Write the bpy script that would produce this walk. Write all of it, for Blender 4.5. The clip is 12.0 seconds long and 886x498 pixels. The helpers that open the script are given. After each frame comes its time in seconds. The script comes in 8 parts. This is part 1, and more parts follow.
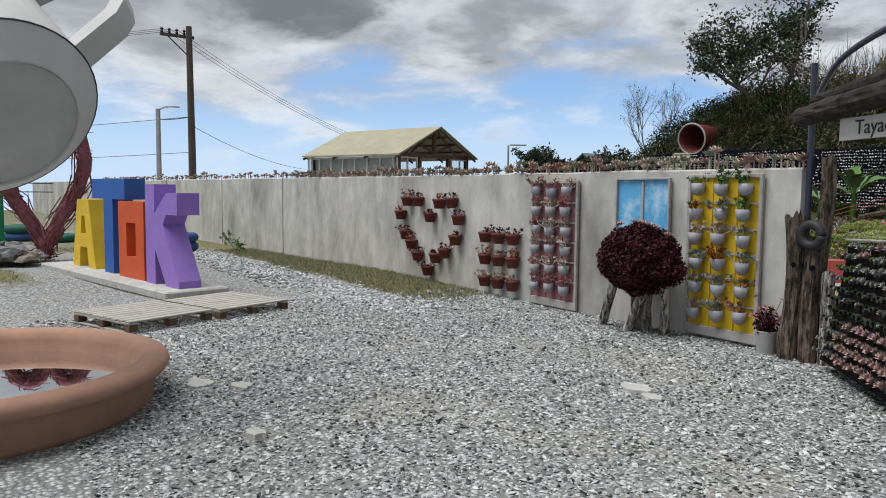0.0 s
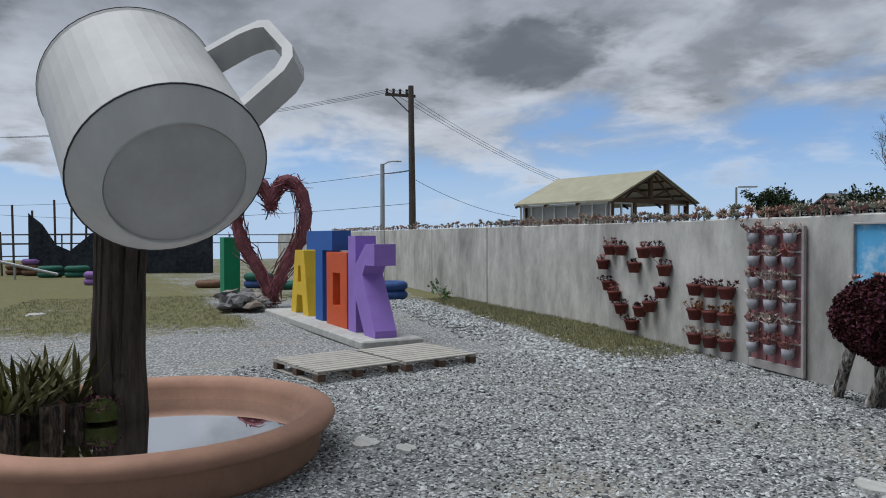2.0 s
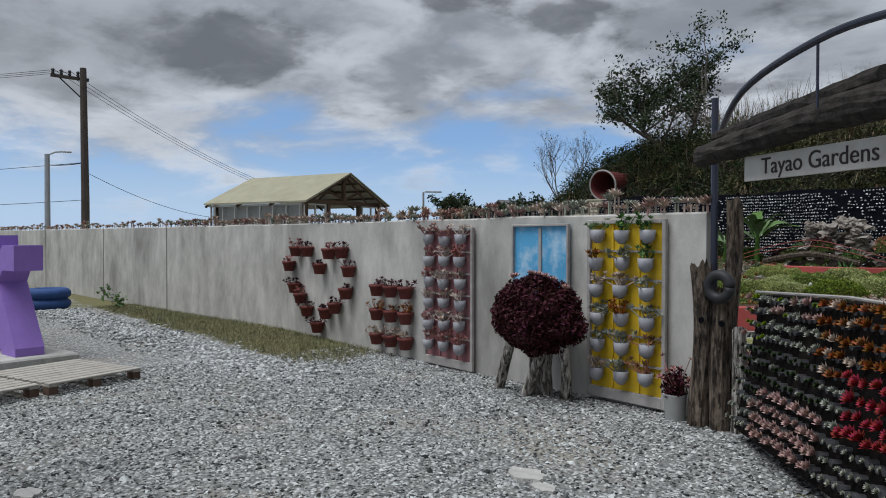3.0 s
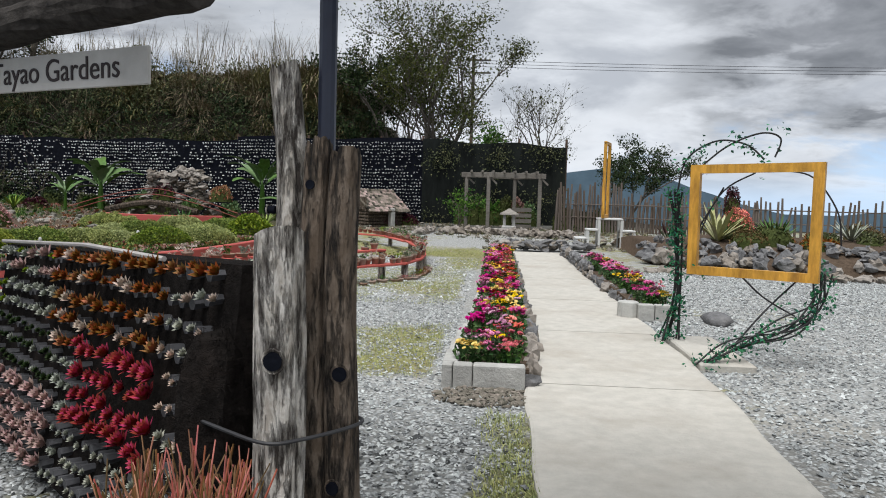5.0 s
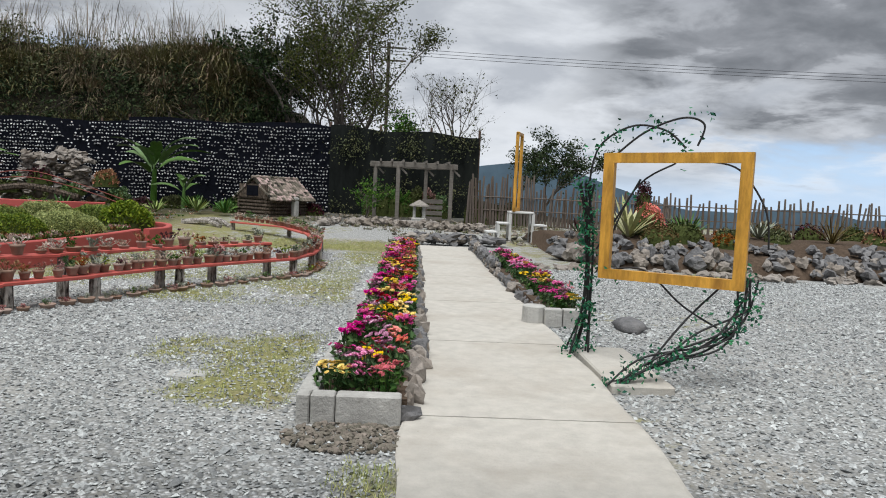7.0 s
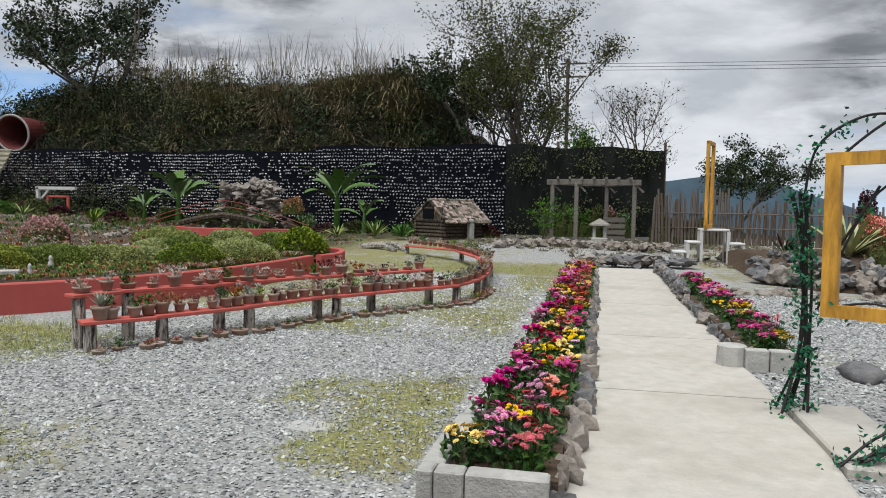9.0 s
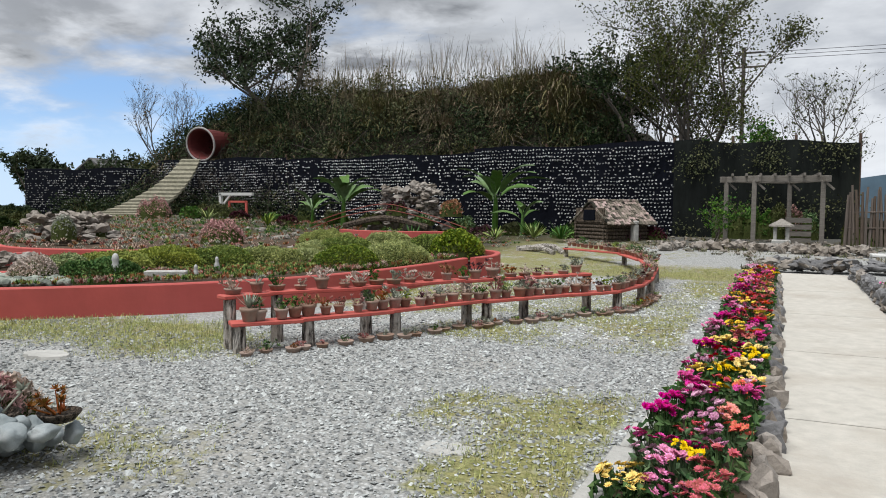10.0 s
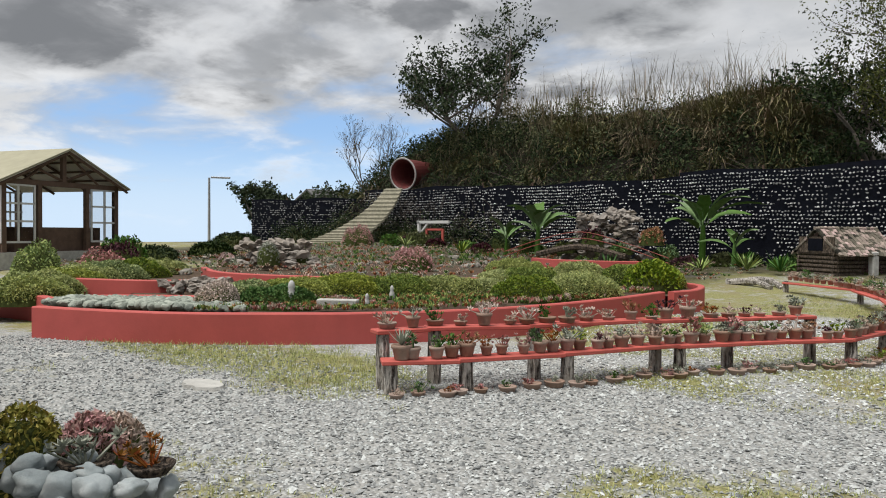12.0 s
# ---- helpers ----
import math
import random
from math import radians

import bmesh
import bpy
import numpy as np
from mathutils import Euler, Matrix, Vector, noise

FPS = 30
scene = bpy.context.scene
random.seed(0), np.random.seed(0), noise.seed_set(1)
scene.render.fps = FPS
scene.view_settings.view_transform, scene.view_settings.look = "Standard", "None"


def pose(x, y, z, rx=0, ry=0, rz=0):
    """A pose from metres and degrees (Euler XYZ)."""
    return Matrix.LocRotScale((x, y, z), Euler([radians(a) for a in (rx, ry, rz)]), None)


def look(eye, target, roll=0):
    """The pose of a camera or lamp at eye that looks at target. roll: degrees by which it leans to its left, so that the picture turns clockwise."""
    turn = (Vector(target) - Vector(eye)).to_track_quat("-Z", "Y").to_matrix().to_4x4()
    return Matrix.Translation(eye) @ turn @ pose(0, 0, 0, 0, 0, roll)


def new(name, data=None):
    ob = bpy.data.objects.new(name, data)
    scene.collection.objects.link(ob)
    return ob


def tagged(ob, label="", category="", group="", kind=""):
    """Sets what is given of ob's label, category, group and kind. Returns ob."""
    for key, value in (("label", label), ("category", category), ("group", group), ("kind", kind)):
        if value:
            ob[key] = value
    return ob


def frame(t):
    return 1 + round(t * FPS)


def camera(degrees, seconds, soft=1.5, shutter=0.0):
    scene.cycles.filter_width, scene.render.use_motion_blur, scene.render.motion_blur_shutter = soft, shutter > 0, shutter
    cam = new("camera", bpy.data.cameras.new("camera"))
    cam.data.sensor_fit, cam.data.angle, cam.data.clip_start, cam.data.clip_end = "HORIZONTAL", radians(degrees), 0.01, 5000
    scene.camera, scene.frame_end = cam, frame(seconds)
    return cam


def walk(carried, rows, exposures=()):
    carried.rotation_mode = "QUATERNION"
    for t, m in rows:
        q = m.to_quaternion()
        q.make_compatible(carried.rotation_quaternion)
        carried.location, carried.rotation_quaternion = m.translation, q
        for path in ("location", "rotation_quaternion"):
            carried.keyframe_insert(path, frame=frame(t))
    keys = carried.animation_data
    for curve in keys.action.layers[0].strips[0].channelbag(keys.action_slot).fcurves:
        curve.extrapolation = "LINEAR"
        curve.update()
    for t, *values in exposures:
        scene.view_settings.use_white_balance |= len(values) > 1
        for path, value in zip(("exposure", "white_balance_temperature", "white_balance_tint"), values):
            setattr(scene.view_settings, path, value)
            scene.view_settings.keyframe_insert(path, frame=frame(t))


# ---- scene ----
cam = camera(62.2, 12.0, soft=1.0)
PATH = [
    (0, (0.57, -2.023, 1.378), (-1.109, -0.947, 1.219), 0.6),
    (0.5, (0.508, -1.886, 1.396), (-1.299, -1.038, 1.278), -0.2),
    (1, (0.435, -1.752, 1.405), (-1.458, -1.112, 1.325), -0.5),
    (1.5, (0.386, -1.628, 1.415), (-1.554, -1.144, 1.363), -0.4),
    (2, (0.308, -1.544, 1.408), (-1.618, -1.007, 1.374), -0.1),
    (2.5, (0.157, -1.445, 1.409), (-1.66, -0.61, 1.387), 0.0),
    (3, (0.083, -1.202, 1.398), (-1.478, 0.048, 1.368), 0.1),
    (3.5, (0.043, -0.953, 1.352), (-1.083, 0.7, 1.316), 0.8),
    (3.7, (0.025, -0.838, 1.333), (-0.923, 0.923, 1.285), 0.9),
    (5.3, (0.19, 0.042, 1.336), (0.136, 2.037, 1.191), 1.9),
    (5.5, (0.217, 0.154, 1.345), (0.207, 2.149, 1.198), 2.1),
    (6, (0.31, 0.416, 1.332), (0.374, 2.409, 1.177), 2.5),
    (6.5, (0.375, 0.699, 1.321), (0.467, 2.69, 1.164), 2.8),
    (6.7, (0.384, 0.782, 1.324), (0.476, 2.774, 1.164), 2.8),
    (8.3, (0.535, 1.589, 1.328), (0.382, 3.579, 1.204), 1.8),
    (8.5, (0.542, 1.657, 1.337), (0.331, 3.642, 1.213), 1.6),
    (9, (0.556, 1.854, 1.333), (0.14, 3.807, 1.214), 1.0),
    (9.5, (0.565, 2.11, 1.329), (-0.062, 4.006, 1.211), 0.6),
    (10, (0.497, 2.381, 1.3), (-0.334, 4.196, 1.183), 0.4),
    (10.5, (0.468, 2.583, 1.296), (-0.519, 4.319, 1.186), 0.4),
    (11, (0.422, 2.854, 1.298), (-0.689, 4.515, 1.207), 0.4),
    (11.5, (0.383, 3.059, 1.291), (-0.831, 4.647, 1.222), 0.5),
    (12, (0.323, 3.249, 1.296), (-0.971, 4.773, 1.251), 0.5),
]
walk(cam, [(t, look(eye, target, roll)) for t, eye, target, roll in PATH],
     exposures=[(0, 0.27, 6300, 10), (1.5, -0.12, 5950, 10), (2.5, -0.10, 5950, 10), (3.2, -0.05, 6150, 10), (3.7, 0.18, 6250, 10), (5.3, 0.33, 6250, 10), (8.5, 0.16, 6300, 10), (9.5, 0.34, 6300, 10), (12, 0.37, 6600, 10)])

# ---- world, sun ----
world = bpy.data.worlds.new("world")
scene.world = world
world.use_nodes = True
wn = world.node_tree
wn.nodes.clear()


def wnode(kind, **kw):
    n = wn.nodes.new(kind)
    for k, v in kw.items():
        n.inputs[k].default_value = v
    return n


def wmath(op, a, b=None, clamp=False):
    n = wn.nodes.new("ShaderNodeMath")
    n.operation, n.use_clamp = op, clamp
    for i, v in enumerate((a, b)):
        if v is None:
            continue
        if isinstance(v, (int, float)):
            n.inputs[i].default_value = v
        else:
            wn.links.new(v, n.inputs[i])
    return n.outputs[0]


def wmix(fac, a, b):
    n = wn.nodes.new("ShaderNodeMix")
    n.data_type = "RGBA"
    for sock, v in ((n.inputs[0], fac), (n.inputs[6], a), (n.inputs[7], b)):
        if isinstance(v, tuple):
            sock.default_value = (*v, 1)
        elif isinstance(v, (int, float)):
            sock.default_value = v
        else:
            wn.links.new(v, sock)
    return n.outputs[2]


def wsmooth(v, lo, hi):
    n = wn.nodes.new("ShaderNodeMapRange")
    n.interpolation_type = "SMOOTHSTEP"
    wn.links.new(v, n.inputs[0])
    n.inputs[1].default_value, n.inputs[2].default_value = lo, hi
    return n.outputs[0]


SUN_EL, SUN_AZ = radians(68), radians(200)      # azimuth from north (+y) clockwise
sky = wn.nodes.new("ShaderNodeTexSky")
sky.sky_type, sky.sun_disc = "NISHITA", False
sky.sun_elevation, sky.sun_rotation, sky.altitude = SUN_EL, SUN_AZ, 1800
coord = wn.nodes.new("ShaderNodeTexCoord")
sep = wn.nodes.new("ShaderNodeSeparateXYZ")
wn.links.new(coord.outputs["Generated"], sep.inputs[0])
up = wmath("MAXIMUM", sep.outputs[2], 0.0)
# cloud layer: the direction projected on a flat ceiling
den = wmath("ADD", up, 0.22)
comb = wn.nodes.new("ShaderNodeCombineXYZ")
wn.links.new(wmath("DIVIDE", sep.outputs[0], den), comb.inputs[0])
wn.links.new(wmath("DIVIDE", sep.outputs[1], den), comb.inputs[1])


def cloud_noise(scale, detail, rough, offset):
    m = wn.nodes.new("ShaderNodeMapping")
    m.inputs["Location"].default_value = offset
    wn.links.new(comb.outputs[0], m.inputs[0])
    n = wnode("ShaderNodeTexNoise", Scale=scale, Detail=detail, Roughness=rough)
    n.inputs["Distortion"].default_value = 0.25
    wn.links.new(m.outputs[0], n.inputs[0])
    return n.outputs[0]


big = cloud_noise(0.48, 7, 0.55, (3.1, 1.7, 0.4))
fine = cloud_noise(1.7, 8, 0.58, (7.7, 2.2, 1.9))
wisp = cloud_noise(3.4, 6, 0.55, (1.3, 8.2, 4.4))
shape = wmath("ADD", wmath("MULTIPLY", big, 0.64), wmath("MULTIPLY", fine, 0.36))
# more cloud higher up and toward +x, open blue low over the valley
cover = wmath("ADD", shape, wmath("ADD", wmath("MULTIPLY", wsmooth(up, 0.02, 0.32), 0.22), wmath("MULTIPLY", wsmooth(sep.outputs[0], -0.75, 0.1), 0.12)))
mask = wsmooth(cover, 0.51, 0.63)
dark = wsmooth(wmath("ADD", cover, wmath("MULTIPLY", wmath("SUBTRACT", fine, 0.5), 0.85)), 0.56, 0.84)
sx, sy = sep.outputs[0], sep.outputs[1]
# thin bright cloud to the north, heavier banks to the west and over the valley to the north-east
north = wmath("MULTIPLY", wsmooth(sx, -0.36, -0.16), wmath("SUBTRACT", 1.0, wsmooth(sx, 0.16, 0.36)))
dark = wmath("MULTIPLY", dark, wmath("SUBTRACT", 1.0, wmath("MULTIPLY", north, 0.55)))
west = wmath("MULTIPLY", wsmooth(up, 0.09, 0.20), wmath("MULTIPLY", wsmooth(sx, -0.99, -0.84), wmath("SUBTRACT", 1.0, wsmooth(sx, -0.50, -0.26))))
valley = wmath("MULTIPLY", wsmooth(sx, 0.14, 0.34), wmath("MULTIPLY", wsmooth(up, 0.05, 0.12), wmath("SUBTRACT", 1.0, wsmooth(up, 0.20, 0.32))))
heavy = wmath("ADD", wmath("MULTIPLY", west, 0.60), wmath("MULTIPLY", valley, 0.62))
dark = wmath("ADD", wmath("MULTIPLY", dark, 0.80), wmath("MULTIPLY", heavy, wsmooth(wisp, 0.66, 0.40)), True)
lit = wmix(wsmooth(fine, 0.38, 0.64), (0.42, 0.44, 0.47), (0.86, 0.88, 0.90))
cloud = wmix(dark, lit, wmix(wsmooth(wisp, 0.34, 0.68), (0.165, 0.175, 0.19), (0.31, 0.32, 0.34)))
blue = wmix(0.45, (0.22, 0.42, 0.78), (0.30, 0.50, 0.80))
skymul = wn.nodes.new("ShaderNodeVectorMath")
skymul.operation = "SCALE"
wn.links.new(sky.outputs[0], skymul.inputs[0])
skymul.inputs["Scale"].default_value = 0.10
clear = wmix(0.55, skymul.outputs[0], blue)
haze = wmix(wsmooth(up, 0.0, 0.14), (0.50, 0.63, 0.78), clear)
low = wsmooth(sep.outputs[2], -0.01, 0.05)
mixed = wmix(wmath("MULTIPLY", mask, low), haze, cloud)
bg = wnode("ShaderNodeBackground", Strength=1.0)
wn.links.new(mixed, bg.inputs[0])
wout = wn.nodes.new("ShaderNodeOutputWorld")
wn.links.new(bg.outputs[0], wout.inputs[0])

sun_data = bpy.data.lights.new("sun", "SUN")
sun_data.energy, sun_data.angle, sun_data.color = 3.4, radians(45), (1.0, 0.975, 0.94)
sun = new("sun", sun_data)
sun.matrix_world = look((0, 0, 0), (-math.sin(SUN_AZ) * math.cos(SUN_EL), -math.cos(SUN_AZ) * math.cos(SUN_EL), -math.sin(SUN_EL)))
sun.location = (0, 0, 40)


# ---- materials ----
def mat(name, col, rough=0.8, var=0.25, scale=6.0, stain=0.25, stain_col=None, stain_scale=0.8, bump=0.3, metal=0.0, bump_scale=None, island=0.0, spec=0.3, stretch=None):
    m = bpy.data.materials.new(name)
    m.use_nodes = True
    nt = m.node_tree
    b = nt.nodes["Principled BSDF"]
    b.inputs["Roughness"].default_value, b.inputs["Metallic"].default_value = rough, metal
    b.inputs["Specular IOR Level"].default_value = spec
    tc = nt.nodes.new("ShaderNodeTexCoord")
    src = tc.outputs["Object"]
    if stretch:
        mp = nt.nodes.new("ShaderNodeMapping")
        mp.inputs["Scale"].default_value = stretch
        nt.links.new(src, mp.inputs[0])
        src = mp.outputs[0]

    def noise_tex(sc, det):
        n = nt.nodes.new("ShaderNodeTexNoise")
        n.inputs["Scale"].default_value, n.inputs["Detail"].default_value = sc, det
        n.inputs["Roughness"].default_value = 0.65
        nt.links.new(src, n.inputs[0])
        return n.outputs[0]

    def mix(fac, a, c, blend="MIX"):
        n = nt.nodes.new("ShaderNodeMix")
        n.data_type, n.blend_type = "RGBA", blend
        for sock, v in ((n.inputs[0], fac), (n.inputs[6], a), (n.inputs[7], c)):
            if isinstance(v, tuple):
                sock.default_value = (*v, 1)
            elif isinstance(v, (int, float)):
                sock.default_value = v
            else:
                nt.links.new(v, sock)
        return n.outputs[2]

    def ramp(v, lo, hi, to=(0, 1)):
        n = nt.nodes.new("ShaderNodeMapRange")
        nt.links.new(v, n.inputs[0])
        n.inputs[1].default_value, n.inputs[2].default_value = lo, hi
        n.inputs[3].default_value, n.inputs[4].default_value = to
        return n.outputs[0]

    g = noise_tex(scale, 6)
    dark = tuple(c * (1 - var) for c in col)
    light = tuple(min(1, c * (1 + var)) for c in col)
    c = mix(ramp(g, 0.3, 0.7), dark, light)
    if stain:
        s = noise_tex(stain_scale, 5)
        c = mix(ramp(s, 0.48, 0.72, (0, stain)), c, stain_col or tuple(v * 0.4 for v in col))
    if island:
        gi = nt.nodes.new("ShaderNodeNewGeometry")
        hs = nt.nodes.new("ShaderNodeHueSaturation")
        nt.links.new(c, hs.inputs["Color"])
        nt.links.new(ramp(gi.outputs["Random Per Island"], 0, 1, (1 - island, 1 + island)), hs.inputs["Value"])
        nt.links.new(ramp(gi.outputs["Random Per Island"], 0, 1, (0.5 + island * 0.06, 0.5 - island * 0.06)), hs.inputs["Hue"])
        c = hs.outputs[0]
        oi = nt.nodes.new("ShaderNodeObjectInfo")
        ho = nt.nodes.new("ShaderNodeHueSaturation")
        nt.links.new(c, ho.inputs["Color"])
        nt.links.new(ramp(oi.outputs["Random"], 0, 1, (1 - island * 0.5, 1 + island * 0.5)), ho.inputs["Value"])
        nt.links.new(ramp(oi.outputs["Random"], 0, 1, (1.15, 0.7)), ho.inputs["Saturation"])
        c = ho.outputs[0]
    nt.links.new(c, b.inputs["Base Color"])
    if bump:
        bn = nt.nodes.new("ShaderNodeBump")
        bn.inputs["Strength"].default_value = bump
        bn.inputs["Distance"].default_value = 0.02
        nt.links.new(noise_tex(bump_scale or scale * 2.5, 6), bn.inputs["Height"])
        nt.links.new(bn.outputs[0], b.inputs["Normal"])
    return m


def leafmat(name, col, island=0.45, rough=0.55):
    m = mat(name, col, rough=rough, var=0.25, scale=9, stain=0.3, stain_col=(col[0] * 1.3, col[1] * 0.9, col[2] * 0.6), stain_scale=1.2, bump=0, island=island, spec=0.10)
    return m


M_GRAVEL_STONE = mat("gravel_stone", (0.42, 0.435, 0.43), 0.85, 0.4, 40, 0.2, bump=0.2, island=0.95)
M_GRAVEL_PALE = mat("pale_gravel", (0.37, 0.385, 0.38), 0.85, 0.35, 40, 0.2, bump=0.2, island=0.6)
M_CONC = mat("concrete_wall", (0.45, 0.44, 0.41), 0.9, 0.24, 4.5, 0.8, (0.16, 0.155, 0.14), 0.8, 0.35, bump_scale=14, stretch=(1, 1, 0.45))
M_PATH = mat("concrete_path", (0.44, 0.42, 0.375), 0.9, 0.12, 9.0, 0.65, (0.335, 0.30, 0.25), 1.1, 0.45, bump_scale=30)
M_BLOCK = mat("concrete_block", (0.40, 0.395, 0.37), 0.95, 0.2, 9, 0.4, (0.22, 0.21, 0.19), 2.0, 0.6, bump_scale=40)
M_RED = mat("red_paint", (0.42, 0.085, 0.075), 0.7, 0.10, 2.0, 0.45, (0.30, 0.075, 0.065), 0.7, 0.15, bump_scale=18)
M_BENCH = mat("coral_paint", (0.47, 0.10, 0.08), 0.65, 0.15, 5.0, 0.4, (0.30, 0.09, 0.07), 3.0, 0.15)
M_WHITE = mat("white_paint", (0.43, 0.43, 0.415), 0.6, 0.10, 3.0, 0.65, (0.33, 0.33, 0.32), 1.3, 0.12, stretch=(1, 1, 0.5))
M_TRUNK = mat("dark_bark", (0.055, 0.045, 0.038), 0.95, 0.4, 5, 0.4, (0.10, 0.09, 0.08), 2, 1.0, stretch=(6, 6, 0.8), bump_scale=7, spec=0.06)
def logmat(name, pale, mid, dark):
    """Weathered bark: pale mottled plates, vertical cracks, dark knots."""
    m = mat(name, mid, 0.95, 0.4, 3, 0, bump=0)
    nt = m.node_tree
    b = nt.nodes["Principled BSDF"]
    tc = nt.nodes.new("ShaderNodeTexCoord")

    def tex(kind, stretch, scale, detail=6):
        mp = nt.nodes.new("ShaderNodeMapping")
        mp.inputs["Scale"].default_value = stretch
        nt.links.new(tc.outputs["Object"], mp.inputs[0])
        n = nt.nodes.new(kind)
        n.inputs["Scale"].default_value = scale
        if kind == "ShaderNodeTexNoise":
            n.inputs["Detail"].default_value, n.inputs["Roughness"].default_value = detail, 0.7
        nt.links.new(mp.outputs[0], n.inputs["Vector"])
        return n.outputs[0]

    def ramp(v, lo, hi):
        n = nt.nodes.new("ShaderNodeMapRange")
        nt.links.new(v, n.inputs[0])
        n.inputs[1].default_value, n.inputs[2].default_value = lo, hi
        return n.outputs[0]

    def mix(fac, a, c):
        n = nt.nodes.new("ShaderNodeMix")
        n.data_type = "RGBA"
        nt.links.new(fac, n.inputs[0])
        for sock, v in ((n.inputs[6], a), (n.inputs[7], c)):
            if isinstance(v, tuple):
                sock.default_value = (*v, 1)
            else:
                nt.links.new(v, sock)
        return n.outputs[2]
    plates = tex("ShaderNodeTexNoise", (1, 1, 0.45), 16)
    cracks = tex("ShaderNodeTexNoise", (1, 1, 0.17), 34)
    spots = tex("ShaderNodeTexNoise", (1, 1, 0.6), 6)
    c = mix(ramp(plates, 0.42, 0.60), mid, pale)
    c = mix(ramp(spots, 0.56, 0.70), c, tuple(v * 0.45 for v in mid))
    c = mix(ramp(cracks, 0.50, 0.40), c, dark)
    nt.links.new(c, b.inputs["Base Color"])
    bp = nt.nodes.new("ShaderNodeBump")
    bp.inputs["Strength"].default_value, bp.inputs["Distance"].default_value = 1.0, 0.02
    add = nt.nodes.new("ShaderNodeMath")
    add.operation = "ADD"
    nt.links.new(ramp(cracks, 0.36, 0.52), add.inputs[0])
    nt.links.new(plates, add.inputs[1])
    nt.links.new(add.outputs[0], bp.inputs["Height"])
    nt.links.new(bp.outputs[0], b.inputs["Normal"])
    return m


M_LOG = logmat("grey_log", (0.54, 0.51, 0.47), (0.31, 0.28, 0.24), (0.06, 0.05, 0.043))
M_LOGD = logmat("brown_log", (0.17, 0.135, 0.105), (0.095, 0.07, 0.05), (0.022, 0.018, 0.015))
M_LOGLIE = mat("weathered_log", (0.04, 0.036, 0.033), 0.95, 0.6, 14, 0.5, (0.05, 0.045, 0.04), 2.5, 1.0, bump_scale=12, spec=0.06)
M_WOOD = mat("old_wood", (0.17, 0.155, 0.135), 0.9, 0.25, 5, 0.4, (0.13, 0.115, 0.10), 2.0, 0.5, stretch=(1, 1, 6))
M_PALLET = mat("pallet_wood", (0.36, 0.34, 0.30), 0.9, 0.2, 5, 0.4, (0.20, 0.185, 0.16), 2.0, 0.5, stretch=(1, 6, 6))
M_GOLD = mat("varnished_wood", (0.52, 0.27, 0.04), 0.45, 0.4, 3, 0.75, (0.22, 0.09, 0.02), 2.2, 0.25, stretch=(5, 5, 1.2))
M_TERRA = mat("terracotta", (0.33, 0.19, 0.13), 0.8, 0.12, 5, 0.4, (0.22, 0.13, 0.09), 2.2, 0.25)
M_POT = mat("clay_pot", (0.28, 0.19, 0.14), 0.85, 0.2, 12, 0.45, (0.20, 0.165, 0.13), 7.0, 0.25, island=0.35)
M_POTRED = mat("dark_red_pot", (0.13, 0.035, 0.03), 0.7, 0.2, 12, 0.3, bump=0.1)
M_POTGREY = mat("grey_bottle", (0.29, 0.29, 0.31), 0.5, 0.1, 9, 0.3, (0.28, 0.27, 0.27), 6, 0.05)
M_DARKRIM = mat("dark_metal", (0.03, 0.03, 0.032), 0.55, 0.2, 8, 0.2, bump=0.1)
M_PIPE = mat("navy_pipe", (0.018, 0.022, 0.04), 0.35, 0.2, 6, 0.3, (0.06, 0.05, 0.05), 4, 0.1, spec=0.5)
M_NET = mat("shade_net", (0.006, 0.007, 0.011), 0.95, 0.4, 9, 0.4, (0.014, 0.016, 0.022), 0.5, 0.5, spec=0.06)
M_NETD = mat("dark_net", (0.012, 0.014, 0.013), 0.95, 0.5, 3, 0.6, (0.03, 0.034, 0.028), 0.6, 0.5, stretch=(1, 1, 0.3), spec=0.06)
M_BOTTLE = mat("bottle_succulent", (0.40, 0.40, 0.40), 0.7, 0.3, 3, 0.3, (0.20, 0.18, 0.17), 0.7, 0.2, island=0.6)
M_SOIL = mat("soil", (0.085, 0.062, 0.045), 1.0, 0.4, 14, 0.4, bump=0.8, spec=0.06)
M_ROCK = mat("rock", (0.115, 0.114, 0.116), 0.9, 0.45, 9, 0.6, (0.075, 0.07, 0.06), 3.5, 0.9, island=0.5)
M_ROCKB = mat("blue_rock", (0.24, 0.27, 0.28), 0.75, 0.25, 5, 0.45, (0.40, 0.38, 0.34), 2.5, 0.4, island=0.4)
M_ROCKBR = mat("tan_rock", (0.20, 0.18, 0.15), 0.95, 0.35, 12, 0.5, (0.13, 0.12, 0.10), 2.2, 0.7, island=0.35)
M_TYRE = {n: mat(n + "_tyre", c, 0.8, 0.2, 6, 0.4, bump=0.3) for n, c in (("purple", (0.20, 0.11, 0.30)), ("green", (0.02, 0.10, 0.07)), ("brown", (0.14, 0.08, 0.05)), ("blue", (0.03, 0.07, 0.2)))}


def paint(name, col):
    return mat(name + "_paint", col, 0.5, 0.08, 3, 0.35, tuple(c * 0.6 for c in col), 2.2, 0.1, bump_scale=12)


